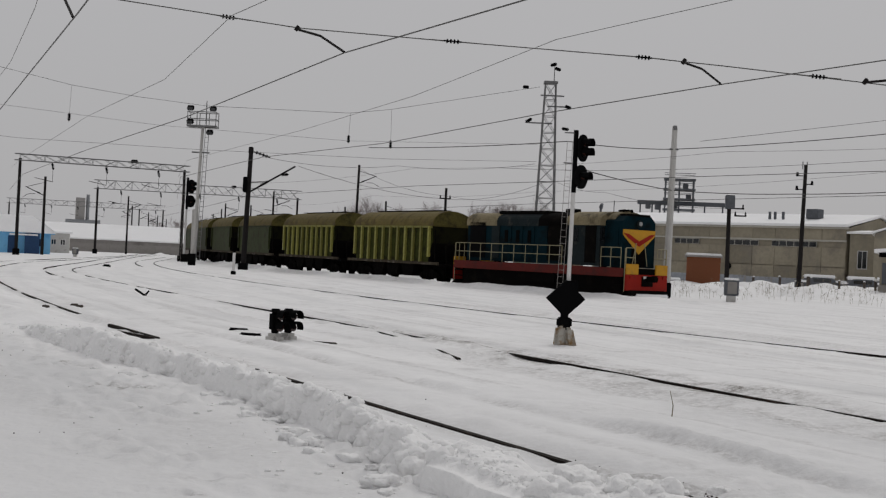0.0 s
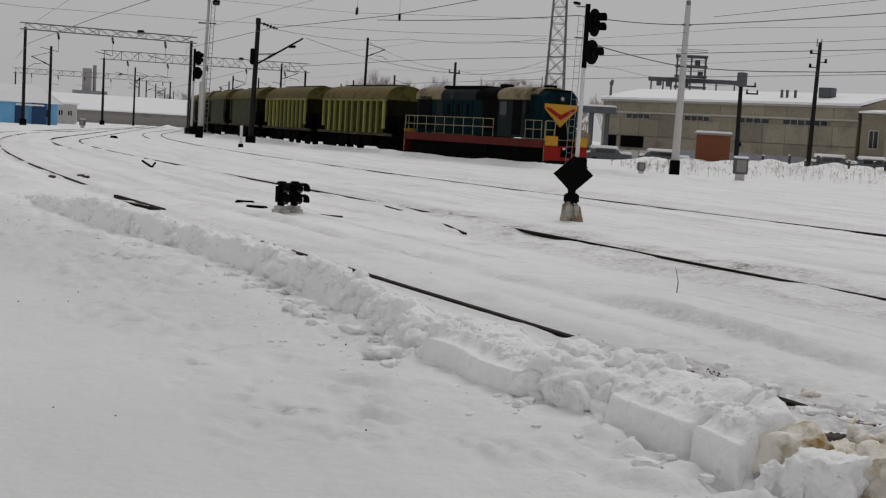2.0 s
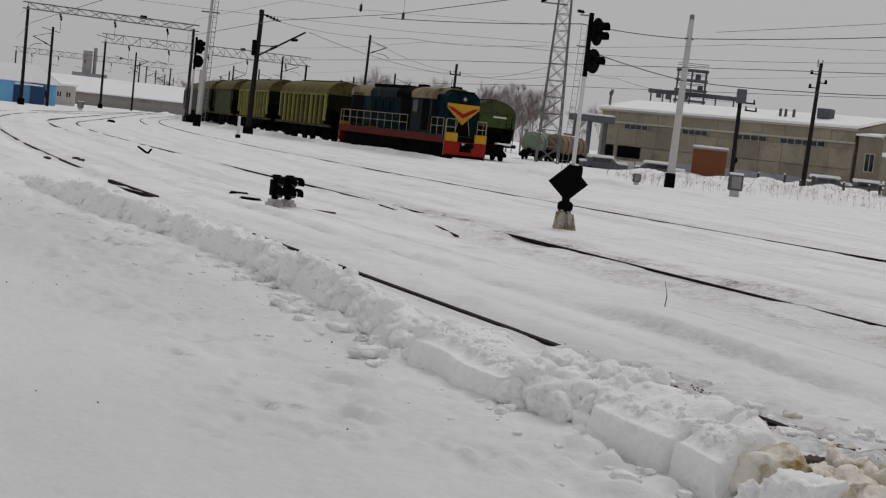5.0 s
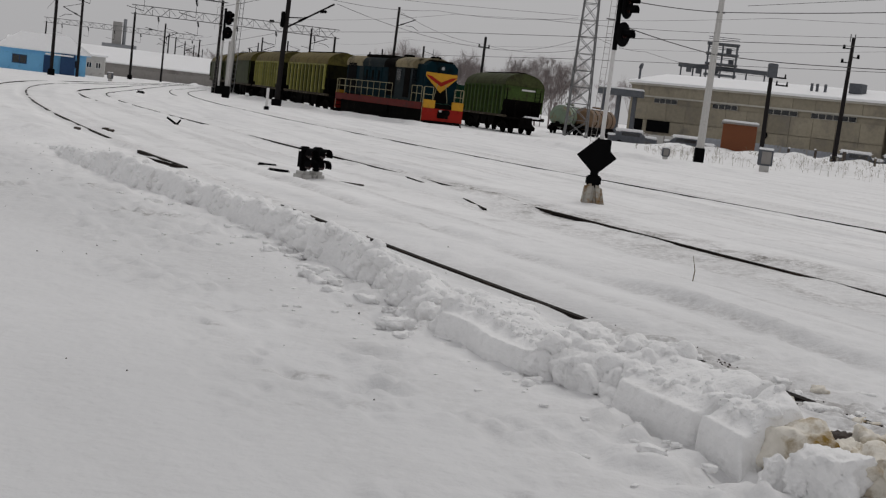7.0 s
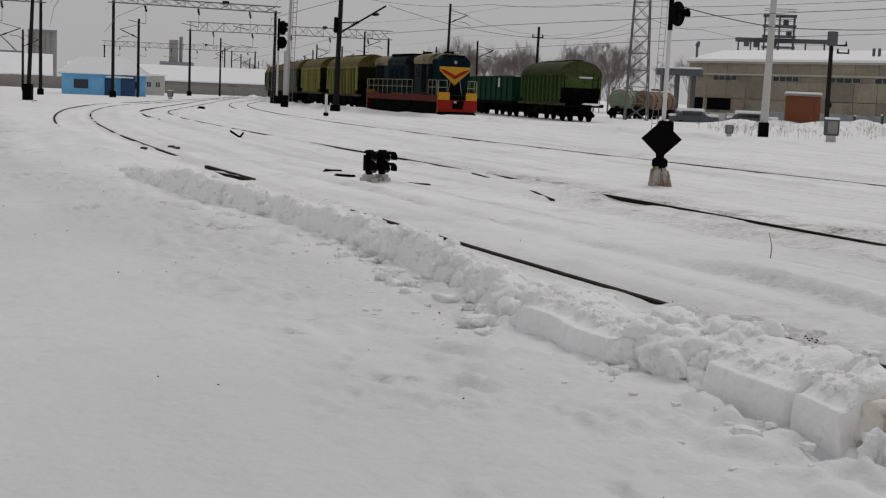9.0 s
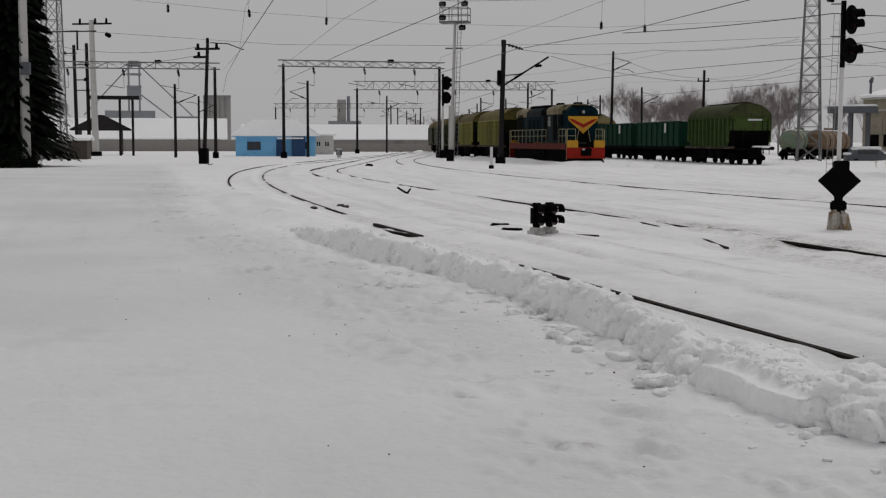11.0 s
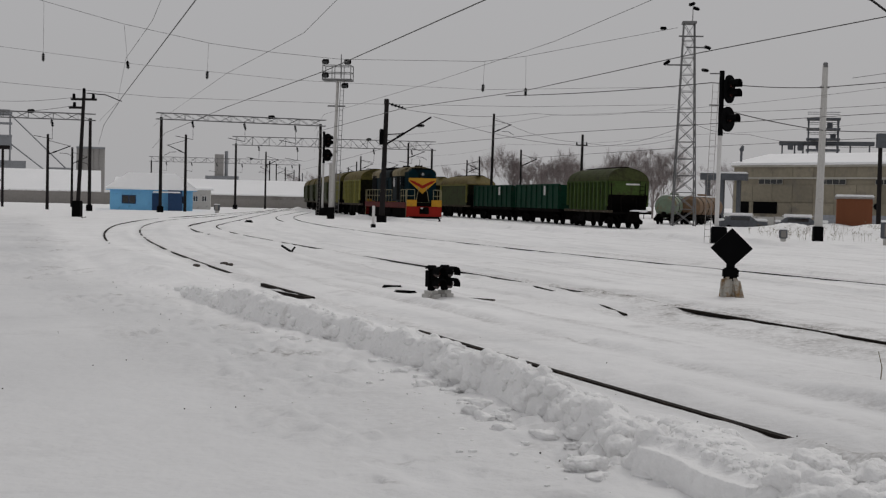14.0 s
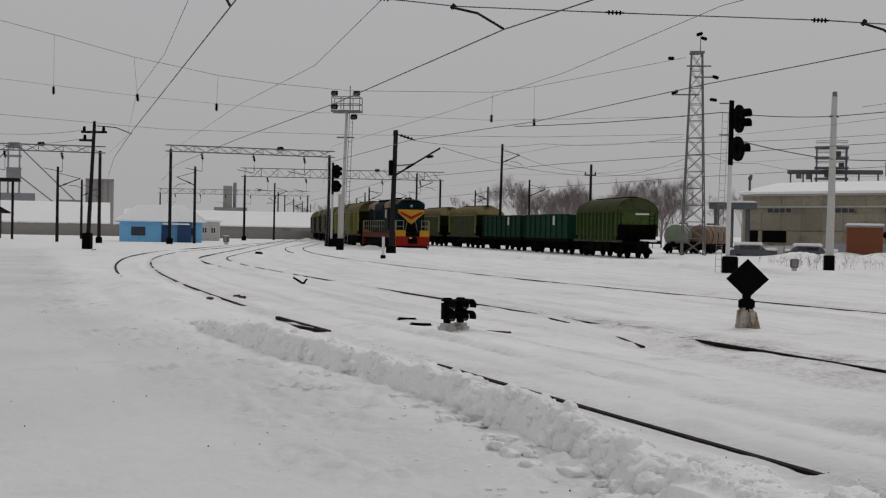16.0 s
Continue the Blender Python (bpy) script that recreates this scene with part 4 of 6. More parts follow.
    for e in (-1, 1):
        railing(w, [(e * 7.8, y) for y in (-1.45, -0.8)])
        railing(w, [(e * 7.8, y) for y in (0.8, 1.45)])
        part("buffer_beam", boxed((e * 7.86, 0, 0.84), (0.14, 3.0, 0.84), bevel=0.02), RED, w, "bright red buffer beam")
        for s in (-1, 1):
            part("beam_panel", boxed((e * 7.88, s * 1.06, 1.53), (0.12, 0.86, 0.54), bevel=0.02), YELLOW, w, "yellow end panel")
            part("marker_lamp", roded((e * 7.94, s * 1.2, 1.12), (e * 8.0, s * 1.2, 1.12), 0.09, seg=12), RED, w)
        part("bumper_plate", boxed((e * 7.96, 0, 1.12), (0.05, 0.6, 0.13)), WHITE_PAINT, w)
        bm = B()
        prism(bm, [(e * 7.85, 0.5), (e * 8.4, 0.14), (e * 8.4, 0.06), (e * 7.8, 0.06)], "y", -1.3, 1.3)
        part("snow_plough", bm, UNDER, w)
        part("plough_snow", boxed((e * 8.36, 0, 0.17), (0.24, 2.3, 0.20), bevel=0.07), ROOF_SNOW, w, "snow caked on the plough")
        # black plate added as shade behind the coupler
        part("beam_shade", boxed((e * 7.94, 0, 0.9), (0.06, 0.8, 0.5)), UNDER, w)
        coupler(w, e * 7.9, e)
        bogie(w, e * 4.8, 1.6)
        for k in (-2.0, 0, 2.0):
            wheelset(w, e * 4.8 + k, 0.525)
    # face of the short hood
    bm = B()
    prism(bm, [(-1.17, 3.6), (1.17, 3.6), (1.17, 3.32), (0, 2.3), (-1.17, 3.32)], "x", 7.155, 7.185)
    part("nose_field", bm, YELLOW, w, "yellow pointed nose field")
    bm = B()
    prism(bm, [(-1.16, 3.42), (-0.75, 3.36), (0, 3.0), (0.75, 3.36), (1.16, 3.42), (0.82, 3.16), (0, 2.72), (-0.82, 3.16)], "x", 7.19, 7.205)
    part("chevron", bm, RED, w, "red chevron")
    part("headlamp", roded((7.15, 0, 3.92), (7.28, 0, 3.92), 0.11, seg=16), LAMP_GLASS, w, "round white headlamp")
    part("headlamp_rim", roded((7.14, 0, 3.92), (7.24, 0, 3.92), 0.2, seg=16), GREY_PAINT, w)
    part("nose_roof_edge", boxed((6.75, 0, 4.36), (0.95, 1.5, 0.12), bevel=0.03), UNDER, w)
    part("nose_grille", boxed((7.16, 0, 2.2), (0.04, 1.0, 1.1)), UNDER, w)
    for s in (-1, 1):
        part("nose_panel", boxed((7.165, s * 0.8, 2.25), (0.04, 0.5, 1.2)), TEAL, w)
        part("nose_handrail", roded((7.3, s * 0.55, 1.7), (7.3, s * 0.3, 2.9), 0.025, seg=6), RAILING, w)
    return w


SHORT = 0.945
loco = locomotive()
for p in loco.children_recursive:
    if p.name.startswith("wheelset"):
        p.location.x *= SHORT
    else:
        p.data.transform(Matrix.Diagonal((SHORT, 1, 1, 1)))
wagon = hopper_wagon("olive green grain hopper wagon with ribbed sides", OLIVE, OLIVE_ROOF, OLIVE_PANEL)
plain_wagon = hopper_wagon("faded green hopper wagon with smooth sides", SMOOTH_GREEN, OLIVE_ROOF, SMOOTH_GREEN, ribs=False)
TRAIN = [(loco, 8.4)]
place = 16.65
for i in range(6):
    w = wagon if i == 0 else copy_thing(wagon if i == 1 else plain_wagon, pose(0, 0, 0)) if i != 2 else plain_wagon
    TRAIN.append((w, place + 6.95))
    place += 13.9

# arc length along track D, from its near end
YS = np.arange(40, 320, 0.25)
XS = track_x("D", YS) - GAUGE / 2
SS = np.concatenate([[0], np.cumsum(np.hypot(np.diff(XS), np.diff(YS)))])
HEAD = float(np.interp(67.3, YS, SS)) - 0.95


def rolled(t):
    """Metres that the train has backed away by t seconds, at a nearly even pace."""
    return t * (3.64620 + t * (-0.125337 + t * (0.0118526 + t * -0.00035185)))


def on_track(s):
    """Pose of a vehicle whose middle lies s along the track, its +x end towards the near end."""
    a, b = s - 4.5, s + 4.5
    ax, ay, bx, by = (float(np.interp(v, SS, w)) for v, w in ((a, XS), (a, YS), (b, XS), (b, YS)))
    return pose((ax + bx) / 2, (ay + by) / 2, 0.0, 0, 0, math.degrees(math.atan2(ay - by, ax - bx)))


def motions():
    for ob, back in TRAIN:
        walk(ob, [(t, on_track(HEAD + back + rolled(t))) for t in np.arange(0, 16.01, 1.0)])
        for p in ob.children:
            if p.name.startswith("wheelset"):
                x, z = p.matrix_basis.translation.x, p.matrix_basis.translation.z
                walk(p, [(t, pose(x, 0, z, 0, -math.degrees(rolled(t) / z), 0)) for t in np.arange(0, 16.01, 0.2)])

# ---- parked goods train on the far siding ----
def siding(s):
    """Place on the far siding, s metres behind the near end of the parked wagons."""
    return np.array([4.1 - 0.28 * s - 6.0 * (s / 75.0) ** 2, 98.0 + 0.96 * s])


def parked(ob, s):
    a, b = siding(s - 4.5), siding(s + 4.5)
    c = (a + b) / 2
    ob.matrix_basis = pose(c[0], c[1], 0, 0, 0, math.degrees(math.atan2(a[1] - b[1], a[0] - b[0])))
    return ob


end_wagon = parked(hopper_wagon("dark green grain hopper wagon with snow on its end platform", GREEN, GREEN_ROOF, GREEN_PANEL, group="parked goods wagons", end=GREEN, hip=0.5, gable=GREEN_ROOF), 7.0)
part("end_stencil", boxed((5.335, 0.35, 3.35), (0.03, 1.1, 0.12)), WHITE_PAINT, end_wagon, "faded white stencil bar")
part("platform_snow", boxed((6.3, 0.5, 1.32), (0.5, 1.3, 0.2), bevel=0.07), ROOF_SNOW, end_wagon)
part("side_sill_frost", boxed((0, 1.6, 1.4), (10.4, 0.1, 0.06)), ROOF_SNOW, end_wagon)
gon = parked(gondola_wagon("dark green open gondola wagon with white stencil"), 21.3)
parked(copy_thing(gon, pose(0, 0, 0)), 35.6)
old = parked(hopper_wagon("weathered olive hopper wagon behind the gondolas", OLIVE, OLIVE_ROOF, SMOOTH_GREEN, group="parked goods wagons", ribs=False, hip=1.3, gable=OLIVE_ROOF), 49.6)
for k in range(3):
    parked(copy_thing(old, pose(0, 0, 0)), 63.5 + 13.9 * k)


def tank_wagon(x, y, yaw, paint, label):
    w = thing("tank_wagon", x, y, 0, yaw, label, "goods wagon", "parked tank wagons")
    bm = B()
    rod(bm, (-4.6, 0, 1.75), (4.6, 0, 1.75), 1.1, seg=24)
    rod(bm, (4.6, 0, 1.75), (4.95, 0, 1.75), 1.1, 0.75, seg=24)
    rod(bm, (-4.95, 0, 1.75), (-4.6, 0, 1.75), 0.75, 1.1, seg=24)
    part("tank", bm, paint, w, smooth=False)
    part("snow_cap", boxed((0, 0, 2.84), (8.6, 0.9, 0.12), bevel=0.05), ROOF_SNOW, w, "thin cap of snow")
    part("dome", roded((0, 0, 2.7), (0, 0, 3.1), 0.45, seg=16), paint, w)
    for k in (-3.2, -1.1, 1.1, 3.2):
        part("tank_band", roded((k - 0.06, 0, 1.75), (k + 0.06, 0, 1.75), 1.13, seg=24), UNDER, w)
    part("underframe", boxed((0, 0, 0.85), (10.4, 1.6, 0.3)), UNDER, w)
    for e in (-1, 1):
        bogie(w, e * 3.6)
        for k in (-0.93, 0.93):
            wheelset(w, e * 3.6 + k)
        coupler(w, e * 5.1, e)
    return w


TANK_GREEN = material("pale_green_tank", (0.16, 0.21, 0.15), 0.6, vary=0.2, scale=1, dirt=(0.2, 0.12, 0.06), dirt_amount=0.35)
TANK_RUST = material("rusty_tank", (0.17, 0.105, 0.06), 0.7, vary=0.25, scale=1, dirt=(0.12, 0.09, 0.06), dirt_amount=0.3)
tank_wagon(9.6, 132.6, 76, TANK_GREEN, "pale green tank wagon with snow on top")
tank_wagon(12.6, 135.6, 70, TANK_RUST, "rust brown tank wagon with snow on top")


# ---- posts, masts and gantries ----
def pole(name, x, y, h, r0, r1, mat, label, category="pole", base=None, group="", z=0.0, lean=0.0, seg=10):
    p = thing(name, x, y, z, 0, label, category, group)
    part("shaft", roded((0, 0, -0.4), (math.tan(radians(lean)) * h, 0, h), r0, r1, seg), mat, p)
    if base:
        part("base", boxed((0, 0, base[1] / 2 - 0.1), (base[0], base[0], base[1] + 0.2), bevel=0.03), BLACK, p, "black painted foot")
    return p


def insulator(parent, a, b, r=0.09):
    """A string of discs between two points."""
    a, b = Vector(a), Vector(b)
    bm = B()
    rod(bm, a, b, r * 0.35, seg=6)
    for k in range(4):
        c = a.lerp(b, 0.2 + 0.2 * k)
        d = (b - a).normalized() * r * 0.35
        rod(bm, c - d, c + d, r, r * 0.8, seg=8)
    return part("insulator", bm, BLACK, parent)


def crossarm(parent, z, half, offset=0.0, mat=POLE_DARK, pins=True, yaw=0):
    m = pose(0, 0, 0, 0, 0, yaw)
    part("crossarm", boxed((offset, 0, z), (2 * half, 0.12, 0.12)), mat, parent, m=m)
    if pins:
        for s in (-1, 1):
            part("insulator", roded((offset + s * half * 0.85, 0, z + 0.06), (offset + s * half * 0.85, 0, z + 0.34), 0.08, 0.05), BLACK, parent, m=m)


def cantilever(parent, z, reach, mat=POLE_DARK, rise=0.9, yaw=0):
    """Bracket arm with strut, insulators and a bent steady arm."""
    m = pose(0, 0, 0, 0, 0, yaw)
    bm = B()
    rod(bm, (0, 0, z), (reach, 0, z + rise), 0.045, seg=6)
    rod(bm, (0, 0, z + rise + 0.5), (reach * 0.95, 0, z + rise), 0.025, seg=6)
    part("bracket", bm, mat, parent, m=m)
    o = insulator(parent, (reach * 0.22, 0, z + rise * 0.22), (reach * 0.42, 0, z + rise * 0.42))
    o.matrix_basis = m
    bm = B()
    rod(bm, (reach * 0.5, 0, z + rise * 0.2), (reach * 0.85, 0, z + 0.15), 0.025, seg=6)
    rod(bm, (reach * 0.85, 0, z + 0.15), (reach * 1.15, 0, z - 0.2), 0.025, seg=6)
    part("steady_arm", bm, mat, parent, m=m)


white = pole("concrete_pole", 12.9, 73.4, 9.65, 0.24, 0.15, CONCRETE, "pale concrete pole with black foot in snow", base=(0.52, 0.85), group="concrete poles", lean=0.6)
part("pole_cap", boxed((0.1, 0, 9.65), (0.22, 0.3, 0.3), bevel=0.03), GALV, white)
part("wire_clamp", boxed((0.1, 0, 8.45), (0.5, 0.1, 0.1)), GALV, white)

line_pole = pole("line_pole", 26.3, 94.5, 9.7, 0.19, 0.13, POLE_DARK, "dark tarred line pole with insulators in weeds", "pole", group="line poles", lean=1.0)
for z, s in ((8.9, -1), (8.3, 1), (7.9, -1)):
    part("insulator_arm", boxed((0.12 + s * 0.3, 0, z), (0.6, 0.07, 0.07)), POLE_DARK, line_pole)
    part("insulator", roded((0.12 + s * 0.55, 0, z - 0.05), (0.12 + s * 0.55, 0, z + 0.25), 0.11, 0.08), BLACK, line_pole)
for s in (-1, 1):
    part("pole_spike", roded((0.1 + s * 0.16, 0, 9.4), (0.1 + s * 0.16, 0, 9.95), 0.04), GALV, line_pole)

box_pole = pole("equipment_pole", 23.9, 107.4, 8.0, 0.2, 0.16, POLE_DARK, "dark grey concrete pole with a switch box", "pole", lean=-0.5)
part("switch_box", boxed((-0.05, -0.2, 7.4), (0.75, 0.5, 1.15), bevel=0.04), GREY_METAL, box_pole)
crossarm(box_pole, 6.9, 0.7, 0.5)
crossarm(box_pole, 6.3, 0.5, 0.9)


def flood_mast():
    p = pole("floodlight_mast", -21.0, 109.4, 11.8, 0.17, 0.12, CONCRETE, "tall concrete floodlight mast with railed platform", "light mast", group="light masts", lean=1.6)
    c = 0.33
    part("platform", boxed((c, 0, 11.8), (2.5, 1.4, 0.14)), GALV, p)
    for x in (-1.2, -0.4, 0.4, 1.2):
        for y in (-0.65, 0.65):
            part("platform_post", roded((c + x, y, 11.85), (c + x, y, 13.0), 0.035, seg=6), GALV, p)
    bm = B()
    for z in (12.4, 13.0):
        for y in (-0.65, 0.65):
            rod(bm, (c - 1.2, y, z), (c + 1.2, y, z), 0.035, seg=6)
        for x in (-1.2, 1.2):
            rod(bm, (c + x, -0.65, z), (c + x, 0.65, z), 0.035, seg=6)
    part("platform_railing", bm, GALV, p)
    for x, z in ((-1.0, 13.3), (0.9, 13.3), (-1.0, 12.15), (0.7, 11.3)):
        lamp = part("floodlight", boxed((c + x, -0.5, z), (0.55, 0.4, 0.36), pose(0, 0, 0, 25), 0.05), BLACK, p)
        part("lamp_glass", boxed((c + x, -0.72, z - 0.08), (0.42, 0.03, 0.26), pose(0, 0, 0, 25)), GLASS, lamp)
    part("mast_spike", roded((c + 0.25, 0, 12), (c + 0.25, 0, 14.0), 0.04), GALV, p)
    crossarm(p, 9.6, 0.75, 0.25, GALV, False)
    bm = B()
    for k in range(26):
        rod(bm, (0.32 + 0.012 * k, -0.25, 0.8 + 0.42 * k), (0.62 + 0.012 * k, -0.25, 0.8 + 0.42 * k), 0.02, seg=5)
    for s in (0.32, 0.62):
        rod(bm, (s, -0.25, 0.5), (s + 0.3, -0.25, 11.8), 0.025, seg=5)
    part("ladder", bm, GALV, p)
    part("cable_box", boxed((0.0, -0.35, 0.5), (0.6, 0.4, 1.0), bevel=0.03), BLACK, p)
    return p


flood_mast()

bracket_pole = pole("bracket_pole", -15.3, 100.2, 9.4, 0.22, 0.17, POLE_DARK, "dark catenary pole with long inclined bracket", "pole", base=(0.7, 0.5), group="catenary poles", lean=1.3)
part("pole_head", boxed((0.2, 0, 9.3), (0.35, 0.35, 0.5), bevel=0.04), POLE_DARK, bracket_pole)
bm = B()
rod(bm, (0.15, 0, 6.0), (3.7, 0, 8.2), 0.07, seg=6)
rod(bm, (0.15, 0, 6.8), (1.6, 0, 6.9), 0.04, seg=6)
part("inclined_bracket", bm, POLE_DARK, bracket_pole)
insulator(bracket_pole, (1.0, 0, 6.55), (1.7, 0, 6.98), 0.13)
insulator(bracket_pole, (2.6, 0, 7.5), (3.2, 0, 7.55), 0.13)
insulator(bracket_pole, (0.4, 0, 9.2), (1.7, 0, 8.8), 0.14)
part("weight", boxed((-0.1, -0.3, 6.6), (0.3, 0.3, 1.2), bevel=0.05), BLACK, bracket_pole)


def lattice_mast(name, x, y, h, base, top, label, yaw=0, spike=2.0, bays=12):
    p = thing(name, x, y, 0, yaw, label, "lattice mast", "lattice masts")
    corner = lambda i, z: Vector(((base + (top - base) * z / h) * (1, -1, -1, 1)[i % 4], (base + (top - base) * z / h) * (1, 1, -1, -1)[i % 4], z))
    for i in range(4):
        part("mast_leg", roded(corner(i, -0.3), corner(i, h), 0.07, 0.055, 6), GALV, p)
    bm = B()
    for k in range(bays):
        z0, z1 = h * k / bays, h * (k + 1) / bays
        for i in range(4):
            rod(bm, corner(i, z0), corner(i + 1, z1), 0.032, seg=5)
            rod(bm, corner(i + 1, z0), corner(i, z1), 0.026, seg=5)
            rod(bm, corner(i, z1), corner(i + 1, z1), 0.032, seg=5)
    part("lattice", bm, GALV, p)
    if spike:
        part("mast_spike", roded((0.3, 0, h), (0.3, 0, h + spike), 0.05, 0.03, 6), GALV, p)
        part("top_plate", boxed((0, 0, h + 0.1), (2 * top + 0.3, 2 * top + 0.3, 0.2)), GALV, p)
    return p


tower = lattice_mast("lattice_mast", 9.5, 120.0, 18.3, 1.02, 0.48, "tall grey lattice mast with wire arms and insulators")
for z, off in ((16.2, 0.9), (14.6, -0.8), (17.2, 0.2)):
    part("mast_arm", boxed((off, 0, z), (2.2, 0.12, 0.12)), GALV, tower)
for a, b in (((1.4, 0, 16.3), (2.0, 0, 16.1)), ((-2.6, 0, 17.9), (-2.0, 0, 17.9)), ((-2.2, 0, 14.6), (-1.6, 0, 15.0)), ((1.2, 0, 14.2), (1.9, 0, 14.1)), ((-0.1, 0, 20.0), (0.5, 0, 20.2)), ((0.3, 0, 19.8), (0.9, 0, 19.6))):
    insulator(tower, a, b, 0.17)
lattice_mast("lattice_mast", -51.6, 97.5, 19.5, 0.85, 0.5, "tall grey lattice mast beside dark trees", 10)


def gantry(x0, y0, x1, y1, z0, z1, label, posts=(True, True), post_r=0.17):
    """Portal of two poles under a lattice beam over the tracks."""
    yaw = math.degrees(math.atan2(y1 - y0, x1 - x0))
    length = math.hypot(x1 - x0, y1 - y0)
    g = thing("catenary_gantry", x0, y0, 0, yaw, label, "gantry", "gantries over the tracks")
    for k, on in zip((0, length), posts):
        if on:
            part("post", roded((k, 0, -0.3), (k, 0, z0 + 0.2), post_r, post_r * 0.8), POLE_DARK, g)
            part("post_foot", boxed((k, 0, 0.25), (0.6, 0.6, 0.7), bevel=0.04), BLACK, g)
    for y in (-0.3, 0.3):
        for z in (z0, z1):
            part("chord", boxed((length / 2, y, z), (length + 1.0, 0.075, 0.075)), GALV, g)
    bm = B()
    n = max(4, int(length / 1.1))
    for k in range(n):
        a, b = length * k / n, length * (k + 1) / n
        for y in (-0.3, 0.3):
            rod(bm, (a, y, z0), (b, y, z1) if k % 2 else (a, y, z1), 0.022, seg=5)
            rod(bm, (a, y, z1), (b, y, z0), 0.022, seg=5)
        rod(bm, (a, -0.3, z1), (b, 0.3, z1), 0.025, seg=5)
    part("lattice", bm, GALV, g)
    for k in np.arange(3.0, length - 1, 5.2):
        insulator(g, (k, 0, z0 - 0.05), (k + 0.15, 0, z0 - 0.75), 0.14)
        bm = B()
        rod(bm, (k - 1.6, 0, z0 - 1.6), (k + 0.1, 0, z0 - 1.9), 0.03, seg=5)
        rod(bm, (k + 0.1, 0, z0 - 0.7), (k + 0.1, 0, z0 - 1.9), 0.02, seg=5)
        part("registration_arm", bm, POLE_DARK, g)
    insulator(g, (length * 0.66, 0, z1 + 0.05), (length * 0.66 + 0.7, 0, z1 + 0.1), 0.2)
    return g


gantry(-41.0, 124.6, -26.5, 131.6, 9.15, 9.75, "grey lattice catenary gantry on dark posts")
gantry(-46.2, 172.4, -20.0, 177.3, 8.7, 9.85, "distant grey lattice catenary gantry")
gantry(-62.5, 114.5, -46.6, 120.4, 8.65, 9.25, "grey lattice catenary gantry near the lattice mast")
gantry(-88, 262, -58, 268, 8.6, 9.6, "far grey lattice catenary gantry")


def dark_pole(x, y, h, reach=0.0, yaw=0, lean=0.0, label="dark catenary pole standing in the snow", r=0.16):
    p = pole("catenary_pole", x, y, h, r, r * 0.75, POLE_DARK, label, "pole", group="catenary poles", lean=lean)
    if reach:
        cantilever(p, h - 2.0, reach, yaw=yaw)
    return p


twin = dark_pole(-36.15, 91.0, 9.0, 0, lean=2.6, label="dark line pole with crossarms and black foot")
for z, off in ((8.45, 0.38), (7.85, -0.2)):
    part("crossarm", boxed((off, 0, z), (1.9 if off > 0 else 1.0, 0.14, 0.16)), POLE_DARK, twin)
for x, z in ((-0.35, 8.6), (1.1, 8.6), (-0.3, 8.0), (0.4, 9.0)):
    part("insulator", roded((x, 0, z - 0.1), (x, 0, z + 0.25), 0.13, 0.1), BLACK, twin)
part("pole_foot", boxed((0, 0, 0.5), (0.62, 0.6, 1.3), bevel=0.05), BLACK, twin)
bm = B()
rod(bm, (0.6, 0, 8.9), (2.0, 0, 8.8), 0.035, seg=6)
rod(bm, (2.0, 0, 8.8), (3.2, 0, 8.35), 0.035, seg=6)
part("steady_arm", bm, POLE_DARK, twin)
dark_pole(-41.2, 133.4, 8.1, 2.4, 160)
dark_pole(-52.0, 123.3, 7.4, 2.2, 10)
dark_pole(-61.0, 152.0, 7.2, 1.8, 20)
dark_pole(-9.1, 135.1, 10.95, 2.0, 0, 0.8, "tall dark catenary pole behind the wagons")
t_pole = dark_pole(0.2, 136.0, 9.0, 0, 0, 0.5, "short dark pole with small insulators", 0.17)
crossarm(t_pole, 7.9, 0.6)
dark_pole(-22.6, 172.0, 9.4, 2.2, 10)
for x, y in ((-45.1, 185.0), (-55.5, 231), (-58.9, 251), (-62.5, 275), (-66.8, 303), (-72.0, 337), (-38.5, 225), (-33.0, 196), (-29.5, 199), (-47, 265), (-14, 186), (-17.5, 205), (-7.0, 160)):
    dark_pole(x, y, 8.3, 1.9, random.choice((0, 170)), random.uniform(-0.6, 0.6), "distant dark catenary pole by the tracks", 0.15)
left_white = pole("concrete_pole", -41.95, 75.6, 13.0, 0.36, 0.28, CONCRETE, "pale square concrete mast beside dark trees", base=(0.7, 0.3), group="concrete poles", seg=4)
part("meter_box", boxed((0.3, -0.35, 6.2), (0.6, 0.3, 0.8), bevel=0.03), GREY_METAL, left_white)
portal = pole("concrete_pole", -65.2, 132.5, 14.8, 0.42, 0.3, CONCRETE, "pale concrete mast with steel crossarm", base=(0.95, 0.5), group="concrete poles", lean=-1.0, seg=6)
part("crossarm", boxed((-0.2, 0, 14.4), (4.6, 0.16, 0.18)), POLE_DARK, portal)
for x in (-1.6, 0.2, 1.5):
    part("insulator", roded((x, 0, 14.4), (x, 0, 15.0), 0.16, 0.1), BLACK, portal)
insulator(portal, (1.4, 0, 13.3), (2.0, 0, 13.0), 0.25)
part("stay_pole", roded((-0.75, 0, -0.3), (-0.9, 0, 12.3), 0.22, 0.18), POLE_DARK, portal)
far_left = dark_pole(-60.0, 118.0, 11.0, 0, 0, -1.0, "dark line pole with bracket arms and insulators", 0.2)
